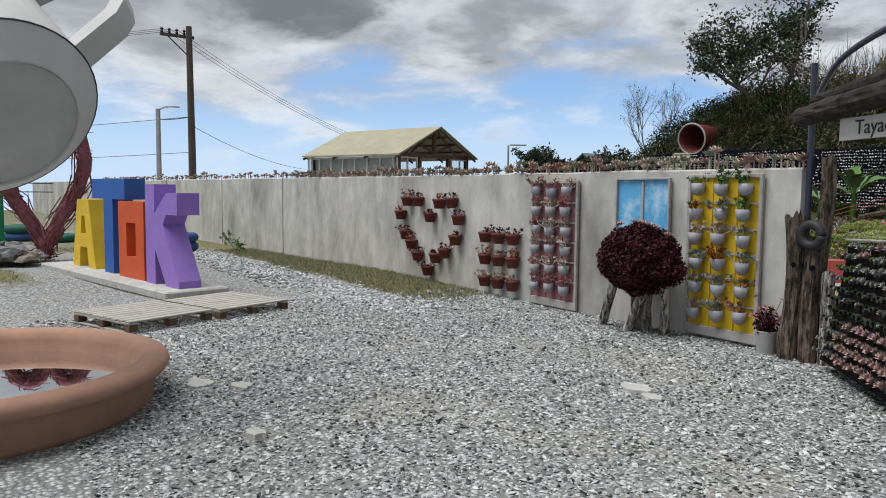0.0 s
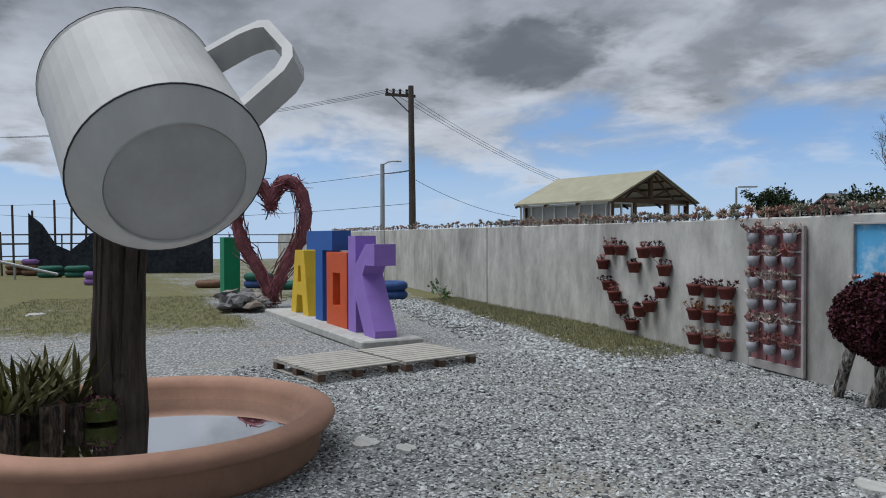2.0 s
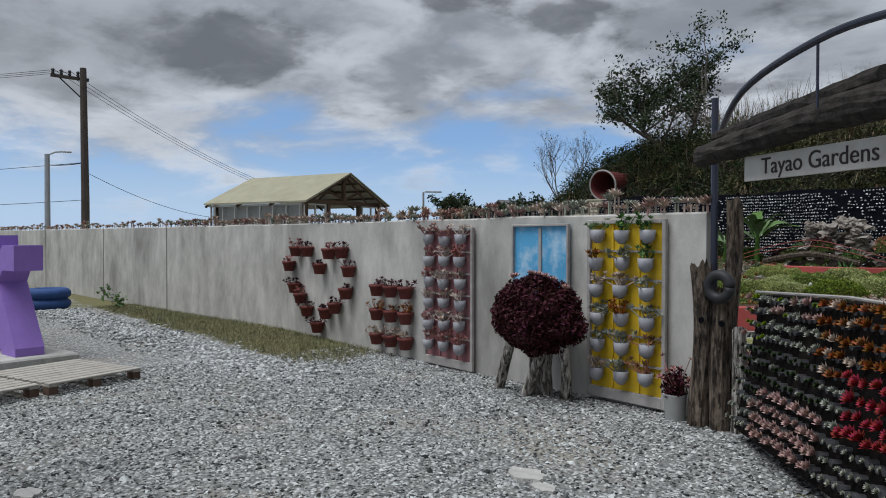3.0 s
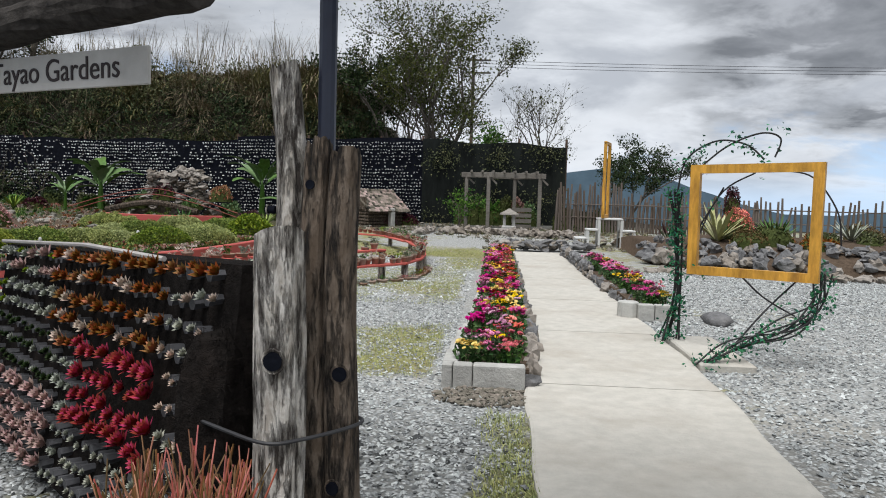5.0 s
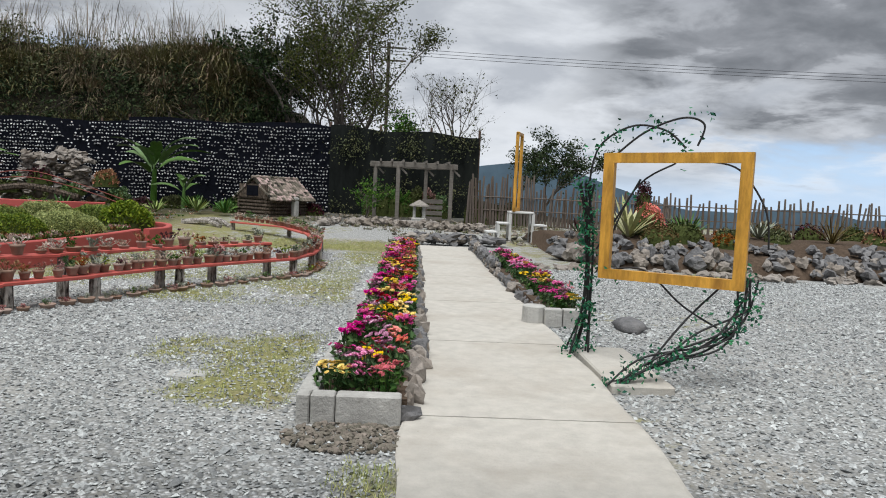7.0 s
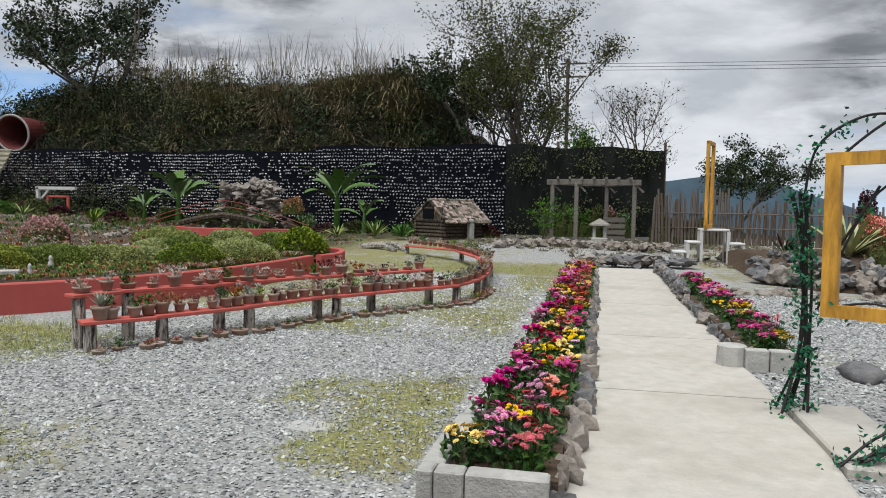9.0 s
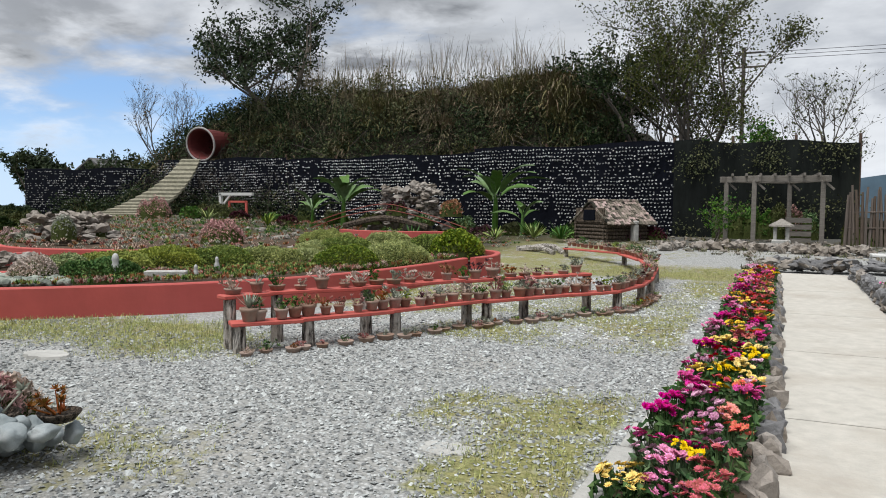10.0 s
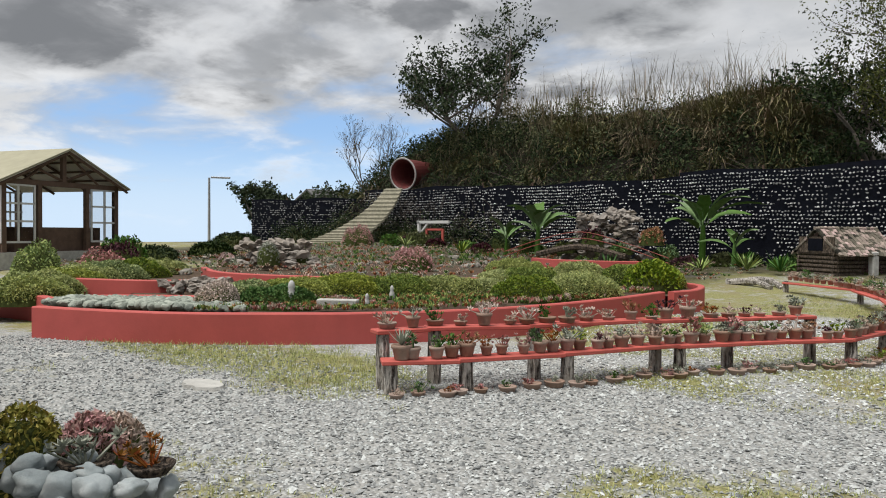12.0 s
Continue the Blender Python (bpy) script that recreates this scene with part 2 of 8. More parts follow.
M_YEL, M_BLU, M_ORA, M_PUR, M_GRN = paint("yellow", (0.66, 0.44, 0.03)), paint("blue", (0.025, 0.10, 0.36)), paint("orange", (0.55, 0.085, 0.02)), paint("purple", (0.27, 0.16, 0.50)), paint("green", (0.01, 0.20, 0.09))
M_PANELY = mat("yellow_board", (0.62, 0.42, 0.02), 0.6, 0.1, 4, 0.35, (0.40, 0.27, 0.03), 2.2, 0.1)
M_PANELP = mat("pink_board", (0.28, 0.13, 0.14), 0.8, 0.15, 6, 0.5, (0.20, 0.15, 0.15), 2.2, 0.1)
M_SKYP = mat("sky_painting", (0.10, 0.36, 0.62), 0.5, 0.1, 3, 0.85, (0.62, 0.74, 0.80), 3.5, 0.05)
M_FRAMEW = mat("weathered_frame", (0.36, 0.34, 0.325), 0.85, 0.2, 8, 0.4, bump=0.3)
M_VINE = mat("red_vine", (0.15, 0.012, 0.022), 0.85, 0.4, 20, 0.4, (0.06, 0.02, 0.02), 4, 0.5, island=0.5)
M_TIN = mat("roof_sheet", (0.30, 0.285, 0.20), 0.7, 0.12, 2, 0.4, (0.20, 0.18, 0.13), 0.6, 0.1)
M_TINUNDER = mat("roof_lining", (0.62, 0.58, 0.50), 0.8, 0.1, 2, 0.3, bump=0.1)
M_TIMBER = mat("dark_timber", (0.11, 0.07, 0.05), 0.8, 0.3, 5, 0.3, bump=0.3)
M_POLE = mat("pole_wood", (0.085, 0.07, 0.06), 0.95, 0.3, 4, 0.3, bump=0.4, stretch=(4, 4, 0.5))
M_GALV = mat("galvanised", (0.38, 0.39, 0.40), 0.45, 0.1, 6, 0.3, metal=0.5, bump=0.05)
M_WIRE = mat("black_wire", (0.02, 0.02, 0.02), 0.6, 0.1, 5, 0, bump=0)
M_BAMBOO = mat("stick_fence", (0.115, 0.09, 0.07), 0.95, 0.3, 5, 0.4, bump=0.4, island=0.45, stretch=(5, 5, 0.7))
# ridge colour has the blue haze of distance painted in
M_RIDGE = mat("hazed_ridge", (0.10, 0.15, 0.19), 1.0, 0.2, 0.02, 0.4, (0.07, 0.11, 0.14), 0.006, 0)
L_DARK = leafmat("dark_leaf", (0.024, 0.042, 0.013))
L_SHRUB = leafmat("shrub_leaf", (0.075, 0.088, 0.030))
L_DRY = leafmat("dry_leaf", (0.13, 0.10, 0.045))
L_OLIVE = leafmat("olive_feather", (0.115, 0.11, 0.035))
# dark green for the shade deep inside the plant mounds
M_CORE = mat("foliage_gap_shade", (0.055, 0.068, 0.022), 1.0, 0.4, 14, 0.3, bump=0.6, spec=0.06)
L_REED = leafmat("reed_leaf", (0.17, 0.145, 0.09))
L_GREEN = leafmat("green_leaf", (0.07, 0.15, 0.035))
L_BRIGHT = leafmat("bright_leaf", (0.17, 0.24, 0.035))
L_HEDGE = leafmat("hedge_leaf", (0.25, 0.295, 0.065), 0.34)
L_TURF = leafmat("dull_turf_blade", (0.135, 0.135, 0.062), 0.4)
L_POND = leafmat("bromeliad_leaf", (0.075, 0.075, 0.025), 0.5)
L_GRASS = leafmat("grass_blade", (0.29, 0.32, 0.11), 0.4)
L_SUCC = leafmat("pale_succulent", (0.42, 0.34, 0.28), 0.35)
L_SUCCG = leafmat("grey_succulent", (0.25, 0.27, 0.21), 0.35)
L_PINKS = leafmat("pink_succulent", (0.36, 0.17, 0.15), 0.4)
L_OCHRE = leafmat("ochre_succulent", (0.26, 0.12, 0.045), 0.45)
L_MAROON = leafmat("maroon_leaf", (0.065, 0.022, 0.026), 0.7)
L_REDF = leafmat("red_flower", (0.42, 0.012, 0.022), 0.35)
L_ORANGE = leafmat("orange_flower", (0.58, 0.10, 0.035), 0.4)
L_MAG = leafmat("magenta_flower", (0.52, 0.045, 0.22), 0.45)
L_YELF = leafmat("yellow_flower", (0.72, 0.50, 0.015), 0.2)
L_PINKF = leafmat("pale_pink_flower", (0.50, 0.25, 0.36), 0.35)
L_RUST = leafmat("rust_succulent", (0.20, 0.085, 0.035), 0.45)
L_CRIM = leafmat("crimson_succulent", (0.27, 0.008, 0.016), 0.5)
L_DUSTY = leafmat("dusty_pink_succulent", (0.33, 0.215, 0.19), 0.4)
M_PEAT = mat("black_peat", (0.014, 0.012, 0.011), 1.0, 0.5, 30, 0.4, (0.04, 0.03, 0.025), 6, 1.0, spec=0.06)
L_TEAL = leafmat("plastic_ivy", (0.035, 0.16, 0.085), 0.5)
L_ORSTICK = leafmat("orange_stick", (0.29, 0.125, 0.055), 0.75)
M_TWIG = mat("twig", (0.10, 0.085, 0.07), 0.95, 0.3, 6, 0.3, bump=0.2)
M_LIANA = mat("dry_liana", (0.045, 0.038, 0.03), 0.95, 0.4, 6, 0.3, bump=0.2, island=0.6)


# ---- geometry buffer ----
class Geo:
    def __init__(self):
        self.v, self.f = [], []

    def add(self, vs, fs):
        n = len(self.v)
        self.v.extend(vs)
        self.f.extend([tuple(i + n for i in f) for f in fs])

    def box(self, cx, cy, cz, sx, sy, sz, rz=0.0, rx=0.0, ry=0.0, bevel=0.0):
        """A box with chamfered vertical and horizontal edges where bevel is given."""
        e = Euler((rx, ry, rz)).to_matrix()
        if bevel <= 0:
            vs = [Vector((x * sx / 2, y * sy / 2, z * sz / 2)) for x in (-1, 1) for y in (-1, 1) for z in (-1, 1)]
            fs = [(0, 1, 3, 2), (4, 6, 7, 5), (0, 4, 5, 1), (2, 3, 7, 6), (0, 2, 6, 4), (1, 5, 7, 3)]
        else:
            b = min(bevel, sx / 2.1, sy / 2.1, sz / 2.1)
            vs, fs = [], []
            for z, k in ((-sz / 2, b), (-sz / 2 + b, 0), (sz / 2 - b, 0), (sz / 2, b)):
                hx, hy = sx / 2 - k, sy / 2 - k
                vs += [Vector((x, y, z)) for x, y in ((-hx + b, -hy), (hx - b, -hy), (hx, -hy + b), (hx, hy - b), (hx - b, hy), (-hx + b, hy), (-hx, hy - b), (-hx, -hy + b))]
            for r in range(3):
                fs += [(r * 8 + i, r * 8 + (i + 1) % 8, r * 8 + 8 + (i + 1) % 8, r * 8 + 8 + i) for i in range(8)]
            fs += [tuple(range(7, -1, -1)), tuple(range(24, 32))]
        c = Vector((cx, cy, cz))
        self.add([tuple(e @ v + c) for v in vs], fs)
        return self

    def tube(self, pts, radii, n=8, caps=True, wob=0.0, rng=None):
        """A tube along points; radii: one or one for each point."""
        pts = [Vector(p) for p in pts]
        if isinstance(radii, (int, float)):
            radii = [radii] * len(pts)
        base = len(self.v)
        ref = Vector((0.13, 0.27, 0.95))
        for i, p in enumerate(pts):
            d = (pts[min(i + 1, len(pts) - 1)] - pts[max(i - 1, 0)]).normalized()
            if abs(d.dot(ref)) > 0.97:
                ref = Vector((0.95, 0.2, 0.1))
            a = d.cross(ref).normalized()
            b = d.cross(a)
            for k in range(n):
                w = 2 * math.pi * k / n
                r = radii[i] * (1 + (rng.uniform(-wob, wob) if wob else 0))
                self.v.append(tuple(p + a * (math.cos(w) * r) + b * (math.sin(w) * r)))
        for i in range(len(pts) - 1):
            for k in range(n):
                self.f.append((base + i * n + k, base + i * n + (k + 1) % n, base + (i + 1) * n + (k + 1) % n, base + (i + 1) * n + k))
        if caps:
            self.f.append(tuple(base + k for k in range(n - 1, -1, -1)))
            self.f.append(tuple(base + (len(pts) - 1) * n + k for k in range(n)))
        return self

    def lathe(self, profile, cx=0, cy=0, cz=0, n=16, scale=1.0):
        base = len(self.v)
        for r, z in profile:
            for k in range(n):
                w = 2 * math.pi * k / n
                self.v.append((cx + r * scale * math.cos(w), cy + r * scale * math.sin(w), cz + z * scale))
        for i in range(len(profile) - 1):
            for k in range(n):
                self.f.append((base + i * n + k, base + i * n + (k + 1) % n, base + (i + 1) * n + (k + 1) % n, base + (i + 1) * n + k))
        self.f.append(tuple(base + k for k in range(n - 1, -1, -1)))
        self.f.append(tuple(base + (len(profile) - 1) * n + k for k in range(n)))
        return self

    def blade(self, p, d, length, width, droop, rng, seg=3):
        """A leaf blade from p along d, bending down."""
        p, d = Vector(p), Vector(d).normalized()
        side = d.cross(Vector((0, 0, 1)))
        side = side.normalized() if side.length > 1e-3 else Vector((1, 0, 0))
        side = (side + Vector((rng.uniform(-.3, .3), rng.uniform(-.3, .3), rng.uniform(-.4, .4)))).normalized()
        base = len(self.v)
        for i in range(seg):
            t = i / seg
            w = width * (0.55 + 0.9 * t) * (1 - t * t * 0.55) * 0.5
            q = p + d * (length * t) + Vector((0, 0, -droop * t * t * length))
            self.v.append(tuple(q - side * w))
            self.v.append(tuple(q + side * w))
        self.v.append(tuple(p + d * length + Vector((0, 0, -droop * length))))
        for i in range(seg - 1):
            a = base + i * 2
            self.f.append((a, a + 1, a + 3, a + 2))
        a = base + (seg - 1) * 2
        self.f.append((a, a + 1, a + 2))
        return self

    def leaf(self, p, size, rng, flat=0.0):
        """One small leaf of random turn: a folded diamond."""
        d = Vector((rng.gauss(0, 1), rng.gauss(0, 1), rng.gauss(0, 1) * (1 - flat))).normalized()
        s = d.orthogonal().normalized()
        s = (Matrix.Rotation(rng.uniform(0, 6.28), 3, d) @ s)
        p = Vector(p)
        u = d.cross(s) * size * 0.12
        n = len(self.v)
        self.v.extend((tuple(p - d * size * 0.5), tuple(p + s * size * 0.28 + u), tuple(p + d * size * 0.5), tuple(p - s * size * 0.28 + u)))
        self.f.extend(((n, n + 1, n + 2), (n, n + 2, n + 3)))

    def rock(self, c, sx, sy, sz, rng, rough=0.22, sub=1):
        """An uneven stone."""
        vs, fs = ICO[sub]
        e = Euler((rng.uniform(-.3, .3), rng.uniform(-.3, .3), rng.uniform(0, 6.28))).to_matrix()
        o = Vector((rng.uniform(0, 99), rng.uniform(0, 99), 0))
        c = Vector(c)
        out = []
        for v in vs:
            k = 1 + rough * 2.2 * noise.noise(v * 1.3 + o) + rng.uniform(-rough, rough) * 0.35
            out.append(tuple(c + e @ Vector((v.x * sx * k, v.y * sy * k, v.z * sz * k))))
        self.add(out, fs)

    def mesh(self, name, smooth=False):
        me = bpy.data.meshes.new(name)
        me.from_pydata(self.v, [], self.f)
        if smooth:
            me.shade_smooth()
        me.update()
        return me


def icosphere(sub):
    bm = bmesh.new()
    bmesh.ops.create_icosphere(bm, subdivisions=sub, radius=1)
    vs = [v.co.copy() for v in bm.verts]
    fs = [tuple(v.index for v in f.verts) for f in bm.faces]
    bm.free()
    return vs, fs


ICO = {1: icosphere(1), 2: icosphere(2), 3: icosphere(3)}


def thing(name, at, label, category, group="", kind="", rz=0.0):
    ob = new(name)
    ob.empty_display_size = 0.2
    ob.matrix_world = pose(*at, 0, 0, rz)
    ob.matrix_basis = pose(*at, 0, 0, rz)
    return tagged(ob, label, category, group, kind)


def part(name, geo, material, parent, label="", smooth=False):
    me = geo if isinstance(geo, bpy.types.Mesh) else geo.mesh(name, smooth)
    if not me.materials:
        me.materials.append(material)
    ob = new(name, me)
    ob.parent = parent
    if label:
        ob["label"] = label
    return ob


def solid(name, geo, material, label, category, group="", kind="", at=(0, 0, 0), smooth=False):
    """A thing of one mesh; the geometry is local to at."""
    me = geo.mesh(name, smooth)
    me.materials.append(material)
    ob = new(name, me)
    ob.matrix_basis = pose(*at)
    return tagged(ob, label, category, group, kind)


def sstep(a, b, x):
    t = min(1.0, max(0.0, (x - a) / (b - a)))
    return t * t * (3 - 2 * t)


R = random.Random(7)


# ---- ground ----
def ground_z(x, y):
    z = 0.30 * sstep(17, 28, y) * sstep(-60, -25, x)
    z += 0.38 * sstep(-11, -20, x) * sstep(9, 16, y)
    z += 0.06 * noise.noise(Vector((x * 0.25, y * 0.25, 0))) * sstep(2, 9, abs(x - 1) + abs(y - 3))
    # wooded bank behind the netting
    bank = sstep(-37, -28, x) * (1 - 0.75 * sstep(-9, -2, x)) * (1 - sstep(2, 8, x))
    z += (6.5 * sstep(30.4, 35.5, y) + 1.9 * noise.noise(Vector((x * 0.12, y * 0.12, 3))) * sstep(31, 36, y)) * bank
    # the hill top ends here, and the land falls away
    drop = max(0, -50 - x) + max(0, x - 30) + max(0, -24 - y) + max(0, y - 60) + max(0, y - 33) * (1 - bank)
    z -= min(drop * 0.55, 900)
    return z


def grassy(x, y):
    g = 0.0
    g = max(g, 0.98 * sstep(-9.6, -12.5, x) * (1 - sstep(-1.6, -0.9, y - 0.2 * (x + 12))))     # worn lawn by the letters
    g = max(g, 0.7 * sstep(-14, -17, x) * (1 - sstep(2.5, 4, y)))
    g = max(g, 1.0 * sstep(2.3, 2.8, y) * (1 - sstep(3.9, 4.2, y)) * sstep(-6.4, -7.8, x))   # strip along the wall
    g = max(g, 0.80 * sstep(6.2, 7.4, y) * (1 - sstep(7.6, 9.6, y)) * sstep(-2.8, -4.5, x))
    g = max(g, 0.75 * sstep(5.7, 6.3, y) * (1 - sstep(6.9, 7.6, y)) * sstep(-2.4, -1.2, x) * (1 - sstep(-0.4, -0.2, x)))
    g = max(g, 0.9 * sstep(15, 16.5, y) * (1 - sstep(18.5, 20, y)) * sstep(-4, -2.5, x) * (1 - sstep(0.1, 0.5, x)))
    g = max(g, 0.8 * sstep(0.0, 0.15, x) * (1 - sstep(0.4, 0.45, x)) * sstep(2.3, 3, y) * (1 - sstep(4.2, 4.7, y)))
    g = max(g, sstep(9, 11, y) * (1 - sstep(-3.5, -2.0, x)) * 0.8)
    g = max(g, 0.6 * sstep(13.0, 14.5, y) * sstep(2.2, 3, x))
    g = max(g, 0.38 * sstep(19, 21, y))
    g = max(g, 0.85 * sstep(4.9, 5.4, y) * (1 - sstep(6.6, 8.2, y)) * sstep(-1.6, -0.75, x) * (1 - sstep(-0.32, -0.26, x)))
    g = max(g, 0.62 * sstep(8.2, 9.2, y) * (1 - sstep(13.5, 14.5, y)) * sstep(-3.6, -2.6, x) * (1 - sstep(-0.4, -0.3, x)))
    g = max(g, 0.75 * sstep(12.5, 14, y) * (1 - sstep(17, 19, y)) * sstep(-1.4, -0.7, x) * (1 - sstep(-0.2, 0.0, x)))
    n = noise.noise(Vector((x * 0.9, y * 0.9, 1))) * 0.5 + noise.noise(Vector((x * 3.1, y * 3.1, 5))) * 0.3
    base = 0.12 + (0.55 + 0.35 * sstep(4, 5, y)) * max(0, noise.noise(Vector((x * 0.5, y * 0.5, 9))))
    return min(1, max(0, max(g * 0.85, base * 0.6) + n * 0.55))


def axis_ticks(spans):
    out = []
    for a, b, n in spans:
        out += [a + (b - a) * i / n for i in range(n)]
    return out + [spans[-1][1]]


gx = axis_ticks([(-3000, -200, 8), (-200, -52, 10), (-52, -14, 60), (-14, 10, 120), (10, 32, 30), (32, 200, 10), (200, 3000, 8)])
gy = axis_ticks([(-3000, -200, 8), (-200, -26, 10), (-26, -3, 34), (-3, 16, 95), (16, 40, 60), (40, 70, 20), (70, 200, 8), (200, 3000, 8)])
gm = bpy.data.meshes.new("ground")
gm.from_pydata([(x, y, ground_z(x, y)) for y in gy for x in gx], [], [(j * len(gx) + i, j * len(gx) + i + 1, (j + 1) * len(gx) + i + 1, (j + 1) * len(gx) + i) for j in range(len(gy) - 1) for i in range(len(gx) - 1)])
gm.shade_smooth()
att = gm.attributes.new("grass", "FLOAT", "POINT")
att.data.foreach_set("value", [grassy(x, y) for y in gy for x in gx])
# near-black ground colour on the bank and behind the garden beds
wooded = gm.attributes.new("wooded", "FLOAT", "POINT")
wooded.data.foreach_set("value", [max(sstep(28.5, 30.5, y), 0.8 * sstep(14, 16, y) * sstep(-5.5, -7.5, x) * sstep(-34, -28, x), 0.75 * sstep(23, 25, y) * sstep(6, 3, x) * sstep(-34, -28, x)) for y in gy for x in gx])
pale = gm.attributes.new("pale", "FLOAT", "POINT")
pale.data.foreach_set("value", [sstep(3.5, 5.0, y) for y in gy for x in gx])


def ground_material():
    m = bpy.data.materials.new("gravel_ground")
    m.use_nodes = True
    nt = m.node_tree
    b = nt.nodes["Principled BSDF"]
    b.inputs["Roughness"].default_value = 0.95
    b.inputs["Specular IOR Level"].default_value = 0.15
    tc = nt.nodes.new("ShaderNodeTexCoord")

    def node(kind, **kw):
        n = nt.nodes.new(kind)
        for k, v in kw.items():
            n.inputs[k].default_value = v
        nt.links.new(tc.outputs["Object"], n.inputs["Vector"])
        return n

    def mix(fac, a, c):
        n = nt.nodes.new("ShaderNodeMix")
        n.data_type = "RGBA"
        for sock, v in ((n.inputs[0], fac), (n.inputs[6], a), (n.inputs[7], c)):
            if isinstance(v, tuple):
                sock.default_value = (*v, 1)
            elif isinstance(v, (int, float)):
                sock.default_value = v
            else:
                nt.links.new(v, sock)
        return n.outputs[2]

    def ramp(v, lo, hi, to=(0, 1)):
        n = nt.nodes.new("ShaderNodeMapRange")
        nt.links.new(v, n.inputs[0])
        n.inputs[1].default_value, n.inputs[2].default_value = lo, hi
        n.inputs[3].default_value, n.inputs[4].default_value = to
        return n.outputs[0]
    cell = node("ShaderNodeTexVoronoi", Scale=34.0)
    sepc = nt.nodes.new("ShaderNodeSeparateColor")
    nt.links.new(cell.outputs["Color"], sepc.inputs[0])
    stone = mix(ramp(sepc.outputs[0], 0, 1), (0.20, 0.21, 0.215), (0.56, 0.57, 0.56))
    # cell edges darkened in the colour, as shade in the gaps between pebbles
    stone = mix(ramp(cell.outputs["Distance"], 0.30, 0.62, (0, 0.8)), stone, (0.11, 0.11, 0.10))
    sand = node("ShaderNodeTexNoise", Scale=0.7, Detail=5.0)
    stone = mix(ramp(sand.outputs[0], 0.52, 0.72, (0, 0.6)), stone, (0.30, 0.27, 0.22))
    pa = nt.nodes.new("ShaderNodeAttribute")
    pa.attribute_name = "pale"
    stone = mix(ramp(pa.outputs["Fac"], 0, 1, (0, 0.35)), stone, (0.44, 0.44, 0.42))
    turf_n = node("ShaderNodeTexNoise", Scale=30.0, Detail=4.0)
    turf = mix(ramp(turf_n.outputs[0], 0.3, 0.7), (0.15, 0.16, 0.055), (0.31, 0.29, 0.14))
    dry = node("ShaderNodeTexNoise", Scale=1.3, Detail=4.0)
    turf = mix(ramp(dry.outputs[0], 0.45, 0.7, (0, 0.7)), turf, (0.23, 0.19, 0.12))
    # turf colour is darker south of the boundary wall
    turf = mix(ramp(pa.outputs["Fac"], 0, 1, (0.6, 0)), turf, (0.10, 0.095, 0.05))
    at = nt.nodes.new("ShaderNodeAttribute")
    at.attribute_name = "grass"
    edge = node("ShaderNodeTexNoise", Scale=7.0, Detail=6.0)
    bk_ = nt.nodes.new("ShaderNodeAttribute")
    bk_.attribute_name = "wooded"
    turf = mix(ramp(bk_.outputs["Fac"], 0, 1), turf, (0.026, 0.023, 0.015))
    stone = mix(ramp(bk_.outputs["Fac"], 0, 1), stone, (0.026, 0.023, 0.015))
    add = nt.nodes.new("ShaderNodeMath")
    add.operation = "ADD"
    nt.links.new(at.outputs["Fac"], add.inputs[0])
    nt.links.new(ramp(edge.outputs[0], 0.2, 0.8, (-0.3, 0.3)), add.inputs[1])
    nt.links.new(mix(ramp(add.outputs[0], 0.42, 0.68), stone, turf), b.inputs["Base Color"])
    bp = nt.nodes.new("ShaderNodeBump")
    bp.inputs["Strength"].default_value, bp.inputs["Distance"].default_value = 0.7, 0.03
    inv = ramp(cell.outputs["Distance"], 0, 0.7, (1, 0))
    nt.links.new(inv, bp.inputs["Height"])
    nt.links.new(bp.outputs[0], b.inputs["Normal"])
    return m


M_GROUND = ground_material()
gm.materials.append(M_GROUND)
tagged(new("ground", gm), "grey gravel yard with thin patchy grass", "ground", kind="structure")

